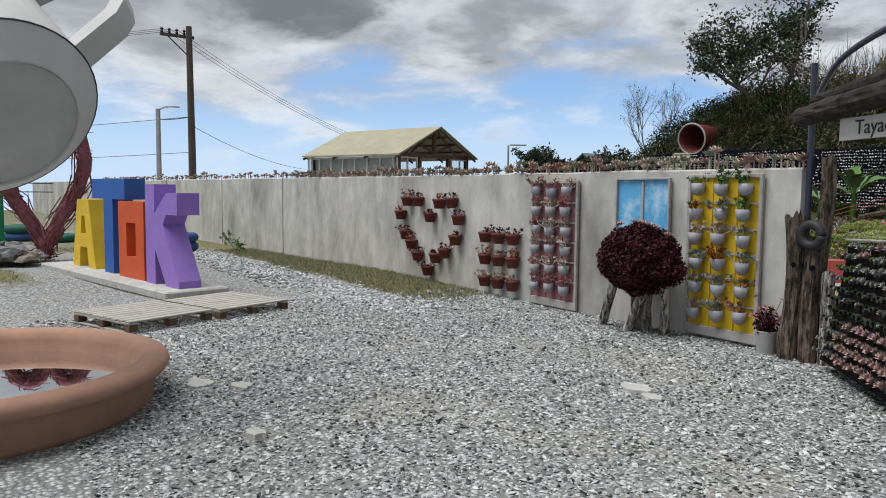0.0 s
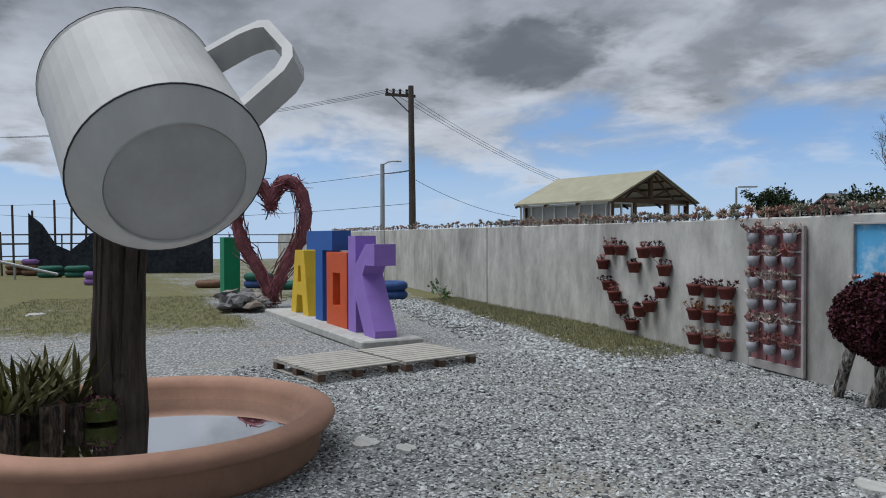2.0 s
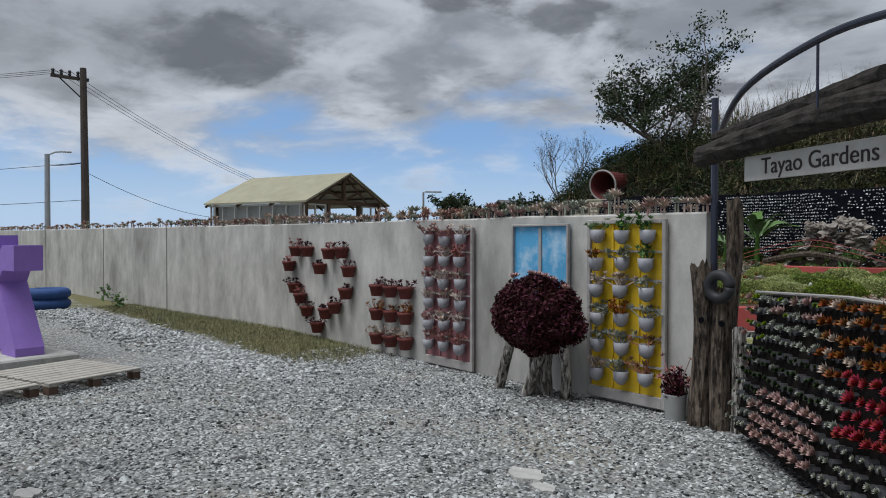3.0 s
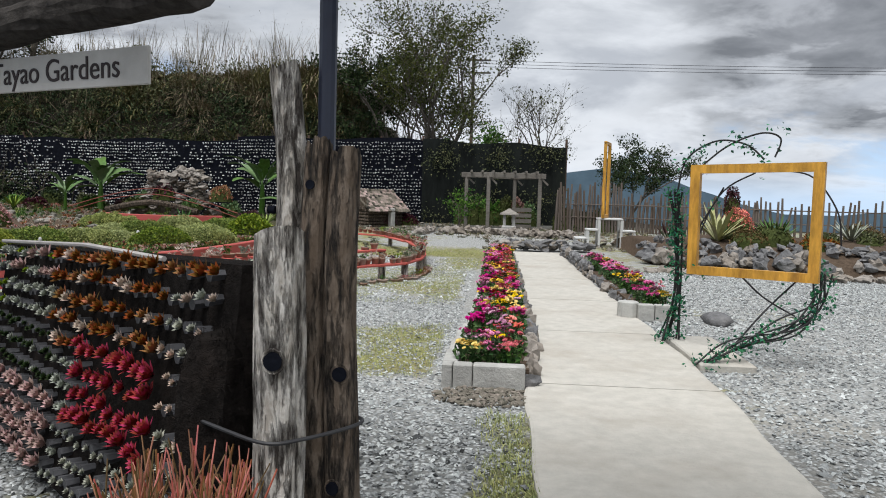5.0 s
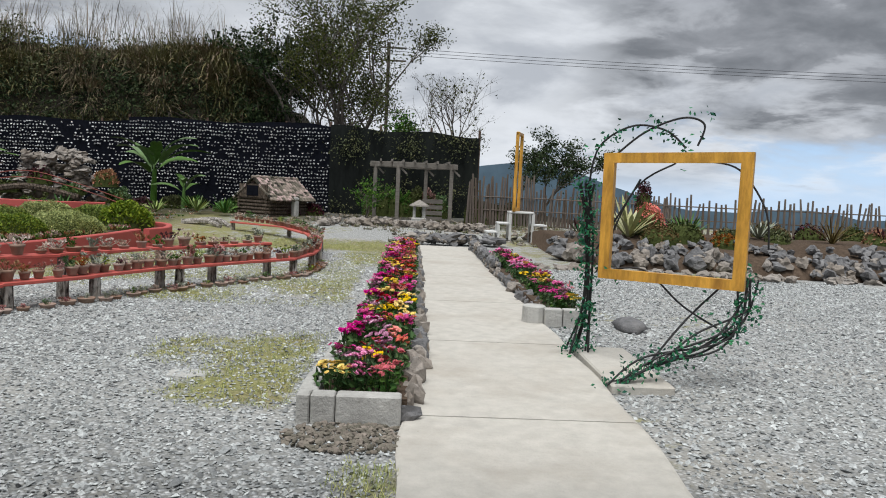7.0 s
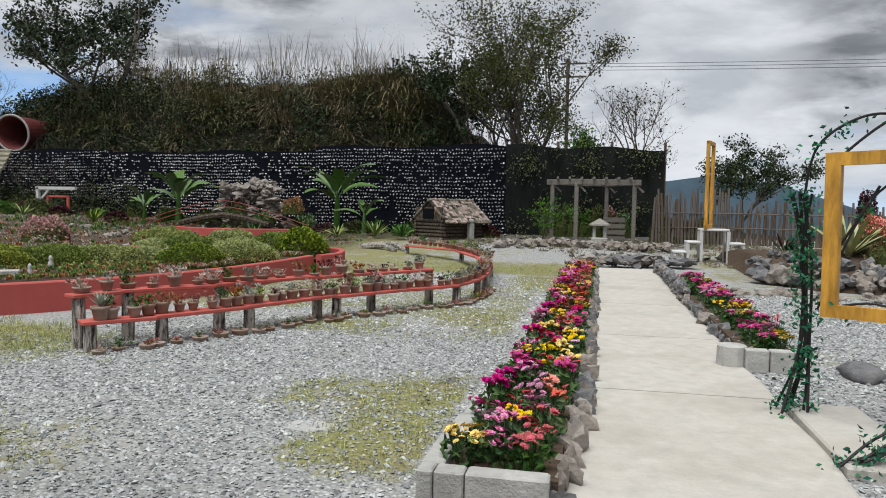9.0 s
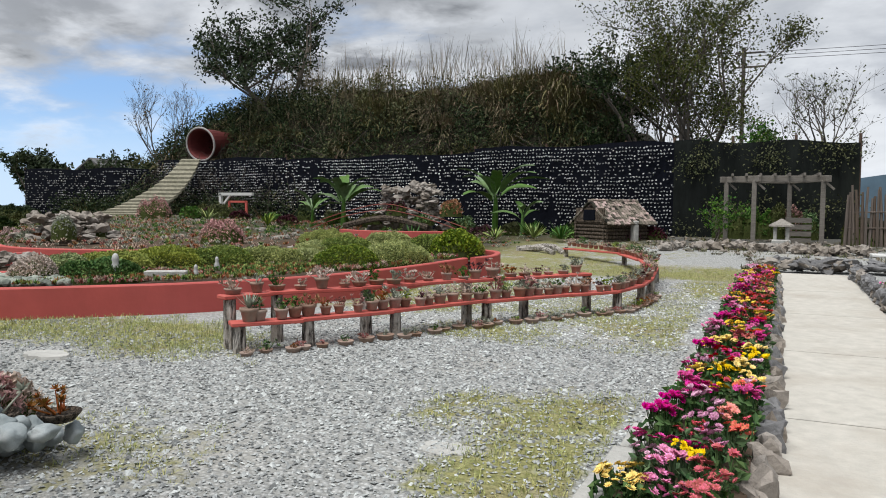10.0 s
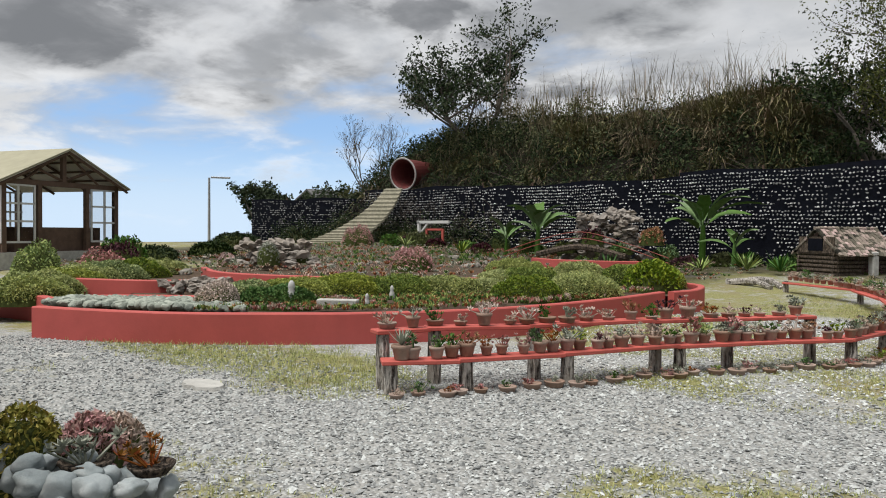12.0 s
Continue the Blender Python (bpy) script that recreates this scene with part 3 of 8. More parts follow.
# loose gravel, lying thick near the walk
def gravel(name, area, spacing, size, seed, label, material):
    rng = np.random.default_rng(seed)
    x0, y0, x1, y1 = area
    n = int((x1 - x0) * (y1 - y0) / spacing ** 2)
    px, py = rng.uniform(x0, x1, n), rng.uniform(y0, y1, n)
    keep = np.array([not (0.36 < a < 1.79 and b > -1) and not (-0.22 < a < 0.5 and 4.9 < b < 16.6) and grassy(a, b) < 0.62 + 0.1 * ((i * 7) % 5) and not ((a + 4.75) ** 2 + (b + 2.15) ** 2 < 1.3) for i, (a, b) in enumerate(zip(px, py))])
    px, py = px[keep], py[keep]
    n = len(px)
    octa = np.array([(1, 0, 0), (0, 1, 0), (-1, 0, 0), (0, -1, 0), (0, 0, 1), (0, 0, -1)], float)
    tri = np.array([(0, 1, 4), (1, 2, 4), (2, 3, 4), (3, 0, 4), (1, 0, 5), (2, 1, 5), (3, 2, 5), (0, 3, 5)])
    s = size * rng.lognormal(0, 0.35, (n, 1, 1)) * np.stack([rng.uniform(.7, 1.3, n), rng.uniform(.6, 1.0, n), rng.uniform(.35, .7, n)], 1)[:, None, :]
    v = octa[None] * s * rng.uniform(.75, 1.25, (n, 6, 1))
    tilt = rng.uniform(-.45, .45, (n, 2))
    v[..., 2] += v[..., 0] * tilt[:, :1] + v[..., 1] * tilt[:, 1:]
    a = rng.uniform(0, 6.28, n)[:, None]
    c, sn = np.cos(a), np.sin(a)
    v = np.stack([v[..., 0] * c - v[..., 1] * sn + px[:, None], v[..., 0] * sn + v[..., 1] * c + py[:, None], v[..., 2] + np.array([ground_z(p, q) for p, q in zip(px, py)])[:, None] + 0.004], -1)
    f = (tri[None] + (np.arange(n) * 6)[:, None, None]).reshape(-1, 3)
    me = bpy.data.meshes.new(name)
    me.from_pydata(v.reshape(-1, 3).tolist(), [], f.tolist())
    me.materials.append(material)
    tagged(new(name, me), label, "gravel", kind="stuff")


gravel("gravel", (-8.0, -1.6, 0.36, 4.0), 0.031, 0.0118, 1, "loose grey crushed gravel on the yard", M_GRAVEL_STONE)
gravel("gravel", (-4.5, 4.0, 0.36, 9.5), 0.031, 0.0115, 2, "loose pale gravel beside the flower bed", M_GRAVEL_PALE)
gravel("gravel", (1.72, 1.0, 8.5, 14.0), 0.038, 0.0135, 3, "loose pale gravel beside the path", M_GRAVEL_PALE)

gravel("gravel", (-9.5, 4.0, -4.5, 8.0), 0.040, 0.0125, 4, "loose pale gravel before the red planter", M_GRAVEL_PALE)
gravel("gravel", (-4.5, 9.5, 0.3, 15.5), 0.048, 0.0135, 5, "loose pale gravel along the bench", M_GRAVEL_PALE)

# ---- concrete path ----
path = thing("path", (1.15, 0, 0), "pale concrete garden path with cast joints", "path", kind="structure")
y0 = -1.2
slab_edges = [-1.2, 1.9, 5.08, 7.25, 9.6, 12.2, 15.0, 18.3]
for a, b in zip(slab_edges, slab_edges[1:]):
    g = Geo()
    n = 10
    for k in range(n + 1):
        y = a + 0.008 + (b - a - 0.016) * k / n
        xl, xr = -0.78 + 0.13 * sstep(4.5, 7, y) + 0.06 * sstep(9, 13, y) + 0.012 * math.sin(y * 5.1), 0.45 + 0.19 * sstep(1.5, 6.0, y) - 0.08 * sstep(9, 12, y) + 0.014 * math.sin(y * 4.3)
        g.v += [(xl - 0.01, y, -0.05), (xl, y, 0.02), (xl + 0.02, y, 0.028), (xr - 0.02, y, 0.028), (xr, y, 0.02), (xr + 0.01, y, -0.05)]
    for k in range(n):
        for i in range(5):
            g.f.append((k * 6 + i, k * 6 + i + 1, k * 6 + 7 + i, k * 6 + 6 + i)[::1])
    g.f += [(0, 1, 2, 3, 4, 5), tuple(n * 6 + i for i in range(5, -1, -1))]
    part("slab", g, M_PATH, path)
pad = Geo().box(0, 0, 0.02, 0.44, 1.27, 0.09, bevel=0.012)
solid("pad", pad, M_PATH, "pale concrete pad beside the path", "pad", kind="structure", at=(2.02, 6.42, 0))

# ---- boundary wall ----
wall = Geo()
WX0, WX1, WY, WH = -46.0, -3.03, 3.86, 1.605


def wall_y(x):
    """Face of the wall; it bends a little toward the yard."""
    return WY + 0.085 * min(0.0, x + 10.2)


ticks = [WX0 + (WX1 - WX0) * i / 90 for i in range(91)]
for x in ticks:
    k = 0.012 * noise.noise(Vector((x * 1.1, 0, 4)))
    w = wall_y(x)
    wall.v += [(x, w, -1.0), (x, w + k * 0.3, WH - 0.015 + k), (x, w + 0.012, WH + k), (x, w + 0.14, WH + k), (x, w + 0.15, WH - 0.015 + k), (x, w + 0.15, -1.0)]
for i in range(90):
    for k in range(5):
        wall.f.append((i * 6 + k, i * 6 + k + 1, i * 6 + 7 + k, i * 6 + 6 + k)[::-1])
wall.f += [(0, 1, 2, 3, 4, 5), tuple(90 * 6 + i for i in range(5, -1, -1))]
wall_ob = solid("wall_north", wall, M_CONC, "grey stained rendered concrete boundary wall", "wall", kind="structure")
seam = Geo()
for x in (-14.35, -22.2, -17.8):
    seam.box(x, wall_y(x) - 0.002, 0.8, 0.03, 0.008, 1.6)
part("crack", seam, mat("wall_crack", (0.16, 0.155, 0.14), 0.95, 0.3, 9, 0.3), wall_ob)


# ---- letters ----
ROW = math.degrees(math.atan2(0.215, 0.977))


def letter(name, polys, depth, at, material, label):
    """Block letter: outline polygons (x, z), extruded; the last may be holes given as side walls."""
    t = thing(name, at, label, "letter", "painted block letters", rz=ROW)
    for poly in polys:
        g = Geo()
        n = len(poly)
        g.v += [(x, -depth / 2, z) for x, z in poly] + [(x, depth / 2, z) for x, z in poly]
        g.f += [tuple(range(n)), tuple(range(2 * n - 1, n - 1, -1))]
        g.f += [(i, n + i, n + (i + 1) % n, (i + 1) % n) for i in range(n)]
        part("stroke", g, material, t)
    return t


slab = Geo().box(0, 0, 0.04, 4.75, 0.86, 0.12, bevel=0.02)
ls = solid("plinth", slab, M_BLOCK, "low concrete plinth under the painted letters", "plinth", at=(-11.15, -0.16, 0), kind="structure")
ls.matrix_basis = pose(-11.15, -0.16, 0, 0, 0, ROW)
LZ = 0.10
letter("letter_k", [[(-.48, 0), (-.20, 0), (-.20, 1.32), (-.48, 1.32)], [(-.20, .46), (.12, 0), (.48, 0), (.48, .09), (.04, .80), (-.20, .66)], [(-.20, .66), (.04, .80), (.14, .93), (.46, .93), (.46, 1.21), (.16, 1.21), (-.20, .94)]], 0.30, (-9.46, 0.18, LZ), M_PUR, "purple painted block letter K on the plinth")
letter("letter_o", [[(-.43, 0), (-.16, 0), (-.16, 1.08), (-.43, 1.08)], [(.16, 0), (.43, 0), (.43, 1.08), (.16, 1.08)], [(-.16, 0), (.16, 0), (.16, .30), (-.16, .30)], [(-.16, .78), (.16, .78), (.16, 1.08), (-.16, 1.08)]], 0.30, (-10.47, -0.02, LZ), M_ORA, "orange painted block letter O on the plinth")
letter("letter_t", [[(-.17, 0), (.17, 0), (.17, 1.10), (-.17, 1.10)], [(-.62, 1.10), (.62, 1.10), (.62, 1.40), (-.62, 1.40)]], 0.30, (-11.35, -0.18, LZ), M_BLU, "blue painted block letter T on the plinth")
letter("letter_a", [[(-.50, 0), (-.20, 0), (-.02, 1.08), (-.24, 1.08)], [(.20, 0), (.50, 0), (.24, 1.08), (.02, 1.08)], [(-.15, .32), (.15, .32), (.11, .54), (-.11, .54)], [(-.08, .82), (.08, .82), (.02, 1.08), (-.02, 1.08)]], 0.30, (-12.40, -0.40, LZ), M_YEL, "yellow painted block letter A on the plinth")
letter("letter_i", [[(-.22, 0), (.22, 0), (.22, 1.40), (-.22, 1.40)]], 0.34, (-16.4, -1.72, 0.0), M_GRN, "green painted block letter I on the lawn")

# heart of bound red vines
heart = thing("heart_sculpture", (-14.6, -0.92, 0.05), "heart sculpture of bound dark red vine twigs", "sculpture", rz=80)
hp = []
for i in range(49):
    a = 2 * math.pi * i / 48
    hp.append((0.68 * math.sin(a) ** 3, 0, 1.50 + 0.083 * (13 * math.cos(a) - 5 * math.cos(2 * a) - 2 * math.cos(3 * a) - math.cos(4 * a))))
g = Geo()
g.tube(hp, 0.115, 9, wob=0.2, rng=R)
for k in range(640):
    i = R.randrange(48)
    p = Vector(hp[i]) + Vector((R.gauss(0, .075), R.gauss(0, .075), R.gauss(0, .075)))
    q = Vector(hp[(i + R.choice((2, 3, 4))) % 48]) + Vector((R.gauss(0, .10), R.gauss(0, .10), R.gauss(0, .10)))
    g.tube([p, (p + q) / 2 + Vector((R.gauss(0, .03), R.gauss(0, .03), R.gauss(0, .03))), q], [0.012, 0.012, 0.004], 4, caps=False)
part("wreath", g, M_VINE, heart)


# ---- mug on its trunk, over the pond ----
e15, F15, R15, U15 = Vector((.347, -1.763, 1.387)), Vector((-.965, .26, -.0285)), Vector((.26, .965, 0)), Vector((-.027, .007, 1))
mug_c = Vector((-4.09, -1.885, 1.735))
MUG_S = 0.85
ax = Vector((-.859, -.344, .68)).normalized()
lat = (R15 * 0.93 + U15 * 0.40)
lat = (lat - ax * lat.dot(ax)).normalized()
third = ax.cross(lat)
mug = thing("mug_sculpture", (-5.27, -2.35, 0.0), "large white painted tilted mug sculpture on a dark trunk post", "sculpture")
off = Vector((5.27, 2.35, 0))


def mugp(r, a, h):
    return tuple(mug_c + off + (ax * (h * 1.06) + lat * (r * math.cos(a)) + third * (r * math.sin(a))) * MUG_S)


g = Geo()
prof = [(0.0, -0.06), (0.455, -0.06), (0.462, -0.082), (0.475, -0.08), (0.645, 0.07), (0.655, 0.09), (0.65, 0.5), (0.645, 1.17), (0.655, 1.19), (0.64, 1.21), (0.615, 1.19), (0.61, 0.15), (0.0, 0.13)]
nn = 48
for r, h in prof:
    for k in range(nn):
        g.v.append(mugp(max(r, 0.001), 2 * math.pi * k / nn, h))
for i in range(len(prof) - 1):
    for k in range(nn):
        g.f.append((i * nn + k, i * nn + (k + 1) % nn, (i + 1) * nn + (k + 1) % nn, (i + 1) * nn + k))
part("cup", g, M_WHITE, mug)
# added disc, greyer than the cup to paint in the base's shade
g = Geo()
for r, h in ((0.0, -0.066), (0.452, -0.066), (0.452, -0.058), (0.0, -0.058)):
    for k in range(nn):
        g.v.append(mugp(max(r, 0.001), 2 * math.pi * k / nn, h))
for i in range(3):
    for k in range(nn):
        g.f.append((i * nn + k, i * nn + (k + 1) % nn, (i + 1) * nn + (k + 1) % nn, (i + 1) * nn + k))
part("base_plate", g, mat("base_shade_grey", (0.36, 0.36, 0.35), 0.85, 0.12, 3, 0.5, (0.25, 0.25, 0.245), 1.6, 0.2), mug, "disc on the mug base with its shade painted in grey")
g = Geo()
for h, r in ((1.2, .652), (0.078, .653)):
    g.tube([mugp(r, 2 * math.pi * k / 48, h) for k in range(49)], 0.005, 6)
part("rim_edge", g, M_DARKRIM, mug, "dark worn edge line of the mug")
g = Geo()
hpts = [(0.62, 1.04), (0.92, 1.04), (1.09, 1.01), (1.16, 0.94), (1.17, 0.50), (1.12, 0.38), (1.01, 0.29), (0.62, 0.16)]
hin = [(0.62, 0.97), (0.91, 0.97), (1.03, 0.94), (1.09, 0.89), (1.10, 0.54), (1.06, 0.45), (0.97, 0.37), (0.62, 0.245)]
for (r, h), (r2, h2) in zip(hpts, hin):
    for rr, hh, w in ((r, h, -.09), (r, h, .09), (r2, h2, .09), (r2, h2, -.09)):
        g.v.append(tuple(Vector(mugp(rr, 0, hh)) + third * w))
for i in range(len(hpts) - 1):
    for k in range(4):
        g.f.append((i * 4 + k, i * 4 + (k + 1) % 4, i * 4 + 4 + (k + 1) % 4, i * 4 + 4 + k))
part("handle", g, M_WHITE, mug)
g = Geo()
for k in range(14):
    a = 2 * math.pi * k / 14
    g = Geo()
    g.tube([(0.125 * math.cos(a) + R.gauss(0, .012) + .16 * max(0, z - .9), 0.125 * math.sin(a) + R.gauss(0, .012) + .07 * max(0, z - .9), z * 1.12) for z in (0.1, .5, .9, 1.5)], [R.uniform(.055, .075), R.uniform(.035, .05), R.uniform(.035, .05), .04], 7, wob=0.12, rng=R)
    part("bark_ridge", g, M_TRUNK, mug)
g = Geo()
g.tube([(0, 0, 0.0), (0, 0, .16), (0, 0, .3), (0, 0, 1.0), (.14, .06, 1.8)], [.21, .18, .14, .13, .10], 14, wob=.06, rng=R)
part("trunk", g, M_TRUNK, mug, "dark rough bark trunk post")

pond = thing("pond", (-4.75, -2.10, 0), "round terracotta-coloured pond basin holding still dark water", "pond")
prof = [(1.02, -0.05), (1.08, 0.02), (1.10, 0.17), (1.12, 0.19), (1.165, 0.205), (1.185, 0.245), (1.165, 0.285), (1.11, 0.305), (1.05, 0.30), (1.01, 0.275), (0.99, 0.23), (0.965, 0.10), (0.9, 0.02)]
g = Geo()
g.lathe(prof, n=64)
part("basin", g, M_TERRA, pond, smooth=True)
mw = bpy.data.materials.new("pond_water")
mw.use_nodes = True
bw = mw.node_tree.nodes["Principled BSDF"]
bw.inputs["Base Color"].default_value = (0.018, 0.015, 0.011, 1)
bw.inputs["Roughness"].default_value, bw.inputs["IOR"].default_value = 0.015, 5.0
bw.inputs["Specular IOR Level"].default_value = 1.0
g = Geo()
g.lathe([(0.98, 0.145), (0.98, 0.15)], n=64)
part("water", g, mw, pond, "still dark reflecting water")

# ---- pallets ----
def pallet(at, rz, label):
    t = thing("pallet", at, label, "pallet", "wooden pallets", rz=rz)
    for k in range(9):
        part("deck_board", Geo().box(-0.46 + k * 0.115, 0, 0.117, 0.095 - 0.006 * (k % 3), 0.93, 0.018, bevel=0.004), M_PALLET, t)
    for y in (-0.42, 0, 0.42):
        part("stringer", Geo().box(0, y, 0.098, 1.0, 0.09, 0.02, bevel=0.004), M_PALLET, t)
        part("bottom_board", Geo().box(0, y, 0.010, 1.0, 0.09, 0.018, bevel=0.004), M_PALLET, t)
        for x in (-0.45, 0, 0.45):
            part("block", Geo().box(x, y, 0.053, 0.09, 0.09, 0.068, bevel=0.004), M_TIMBER, t)
    return t


pallet((-7.35, -0.58, 0.0), 22, "grey weathered wooden pallet lying on gravel")
pallet((-7.66, 0.36, 0.0), 21, "grey weathered wooden pallet beside another")

# ---- netting and posts at the far end ----
def bottle_panel(x0, y0, x1, y1, z0, z1, seed, dens=1.0):
    """A dark net hung with rows of cut bottles holding succulents."""
    t = thing("net_wall", ((x0 + x1) / 2, (y0 + y1) / 2, 0), "dark shade net wall hung with rows of pale potted succulents", "net wall", "bottle net walls", "structure")
    rng = random.Random(seed)
    L = math.hypot(x1 - x0, y1 - y0)
    ux, uy = (x1 - x0) / L, (y1 - y0) / L
    cx, cy = (x0 + x1) / 2, (y0 + y1) / 2
    g = Geo()
    n = max(3, int(L / 0.7))
    for i in range(n + 1):
        s = L * i / n
        w = 0.05 * noise.noise(Vector((s, seed, 0)))
        top = z1 + 0.06 * math.sin(s * 1.3) + 0.05 * noise.noise(Vector((s * .8, 0, seed)))
        for d in (0, 0.03):
            g.v += [(x0 - cx + ux * s - uy * (w + d), y0 - cy + uy * s + ux * (w + d), z0), (x0 - cx + ux * s - uy * (w + d), y0 - cy + uy * s + ux * (w + d), top)]
    for i in range(n):
        a = i * 4
        g.f += [(a, a + 4, a + 5, a + 1), (a + 2, a + 3, a + 7, a + 6), (a + 1, a + 5, a + 7, a + 3)]
    part("net", g, M_NET, t)
    g = Geo()
    rows = int((z1 - z0 - 0.15) / 0.13)
    for r in range(rows):
        z = z1 - 0.15 - r * 0.13
        s = 0.1
        while s < L:
            dn = noise.noise(Vector((s * 0.5, z * 0.9, seed * 3.3))) + 0.6 * noise.noise(Vector((s * 2.2, z * 2.5, seed * 1.7)))
            if rng.random() < (0.74 + 0.8 * dn) * dens:
                g.rock((x0 - cx + ux * s + uy * 0.09, y0 - cy + uy * s - ux * 0.09, z + rng.gauss(0, .012) + .02 * math.sin(s * .9)), rng.uniform(.022, .044), .035, rng.uniform(.018, .036), rng, 0.5)
            s += rng.uniform(0.09, 0.15)
    ob = part("succulents", g, M_BOTTLE, t, "rows of pale succulents in cut bottles")
    ob["kind"] = "stuff"
    for s in np.arange(0, L, 3.0):
        part("post", Geo().tube([(x0 - cx + ux * s - uy * .06, y0 - cy + uy * s + ux * .06, z0 - .3), (x0 - cx + ux * s - uy * .06, y0 - cy + uy * s + ux * .06, z1 + 0.1)], 0.04, 6), M_TIMBER, t)
    return t


bottle_panel(-10.5, 29.3, -2.85, 28.6, 0.2, 3.55, 11, 1.15)
bottle_panel(-20.5, 30.6, -10.5, 29.3, 0.2, 3.4, 12, 0.95)
bottle_panel(-29.5, 31.6, -20.5, 30.6, 0.3, 3.55, 13, 0.95)
bottle_panel(-38.5, 30.5, -29.5, 31.6, 0.3, 3.2, 14, 0.6)

t = thing("net_fence", (0, 29, 0), "dark plain shade net fence stretched between posts", "net fence", kind="structure")
g = Geo()
for i in range(13):
    x = -2.85 + 5.6 * i / 12
    w = 0.08 * noise.noise(Vector((x * 1.3, 2, 0)))
    g.v += [(x, -.4 + w + 0.09 * (x + 2.85), 0), (x, -.4 + w + 0.09 * (x + 2.85), 3.55 - 0.02 * (x + 2.85) + 0.06 * math.sin(x * 2))]
g.f = [(i * 2, i * 2 + 2, i * 2 + 3, i * 2 + 1) for i in range(12)]
k = len(g.v)
g.v += [(a, b + 0.04, c) for a, b, c in g.v]
g.f += [(i * 2 + k, i * 2 + 1 + k, i * 2 + 3 + k, i * 2 + 2 + k) for i in range(12)]
part("net", g, M_NETD, t)
for x in (-2.85, -1.0, 0.9, 2.75):
    part("post", Geo().tube([(x, -.3 + 0.09 * (x + 2.85), 0), (x, -.3 + 0.09 * (x + 2.85), 3.7)], 0.05, 7), M_TIMBER, t)


# ---- red curved planter, with its planted bed ----
def curved_wall(name, pts, h, th, label, z=0.0):
    """A low wall along a smooth line of points."""
    cx, cy = pts[len(pts) // 2]
    g = Geo()
    fine = smooth_line(pts, 8)
    n = len(fine)
    for i, (x, y) in enumerate(fine):
        a, b = fine[max(0, i - 1)], fine[min(n - 1, i + 1)]
        d = Vector((b[0] - a[0], b[1] - a[1])).normalized()
        nx, ny = -d.y, d.x
        for o, zz in ((0, -0.1), (0, h - 0.015), (0.012, h), (th - 0.012, h), (th, h - 0.015), (th, -0.1)):
            g.v.append((x - cx + nx * o, y - cy + ny * o, z + zz))
    for i in range(n - 1):
        for k in range(5):
            g.f.append((i * 6 + k, i * 6 + 6 + k, i * 6 + 7 + k, i * 6 + k + 1))
    g.f += [tuple(range(5, -1, -1)), tuple((n - 1) * 6 + k for k in range(6))]
    return solid(name, g, M_RED, label, "planter wall", "red planter walls", at=(cx, cy, 0))


def smooth_line(pts, k):
    out = []
    P = [Vector((*p, 0)) if len(p) == 2 else Vector(p) for p in pts]
    for i in range(len(P) - 1):
        p0, p1, p2, p3 = P[max(i - 1, 0)], P[i], P[i + 1], P[min(i + 2, len(P) - 1)]
        for j in range(k):
            u = j / k
            q = 0.5 * ((2 * p1) + (p2 - p0) * u + (2 * p0 - 5 * p1 + 4 * p2 - p3) * u * u + (3 * p1 - p0 - 3 * p2 + p3) * u ** 3)
            out.append((q.x, q.y) if len(pts[0]) == 2 else tuple(q))
    out.append(tuple(pts[-1]))
    return out


RW = [(-9.1, 6.75), (-8.3, 7.05), (-7.3, 7.55), (-6.35, 8.4), (-5.7, 9.15), (-5.1, 10.3), (-4.75, 11.6), (-4.6, 13.2), (-4.6, 14.6)]
curved_wall("planter_wall", RW, 0.37, 0.12, "low red painted curved planter wall round a bed")
curved_wall("planter_wall", [(-4.45, 14.6), (-4.35, 15.4), (-4.85, 16.7), (-6.2, 17.4)], 0.38, 0.12, "low red painted planter wall end by the lawn")
curved_wall("planter_wall", [(-15.5, 6.2), (-13.0, 6.9), (-11.0, 7.4), (-9.9, 7.3)], 0.36, 0.12, "low red painted planter wall of another bed")
curved_wall("planter_wall", [(-9.62, 7.45), (-9.3, 7.95), (-8.7, 8.45), (-8.1, 8.85)], 0.42, 0.12, "low red painted planter wall turning back")
curved_wall("planter_wall", [(-12.6, 8.3), (-11.3, 8.75), (-10.5, 9.4), (-10.7, 10.6)], 0.50, 0.12, "upper red painted planter wall among plants")
curved_wall("planter_wall", [(-14.0, 12.0), (-12.0, 11.2), (-10.0, 11.6), (-8.5, 12.4), (-7.5, 13.6)], 0.50, 0.12, "inner red painted planter wall among plants")
curved_wall("planter_wall", [(-12.2, 22.2), (-11.0, 21.5), (-9.6, 21.5), (-8.4, 22.2)], 0.55, 0.12, "far red painted arched planter wall")

# raised soil of the bed
bed_line = smooth_line(RW, 6)
g = Geo()
inner = [(-6.0, 17.3), (-9.0, 20.5), (-14.0, 21.5), (-18, 18), (-17.5, 12), (-12.5, 9.2), (-9.3, 8.6)]
poly = [(x - 0.08, y + 0.05) for x, y in bed_line] + [(-4.55, 15.4), (-4.95, 16.6)] + inner
cxx, cyy = -8.6, 12.2
rings = 6
for r in range(rings + 1):
    for x, y in poly:
        u = r / rings
        X, Y = x + (cxx - x) * u, y + (cyy - y) * u
        g.v.append((X, Y, 0.29 + 0.03 * math.sin(u * 3.0) + 0.03 * noise.noise(Vector((X, Y, 0)))))
m_ = len(poly)
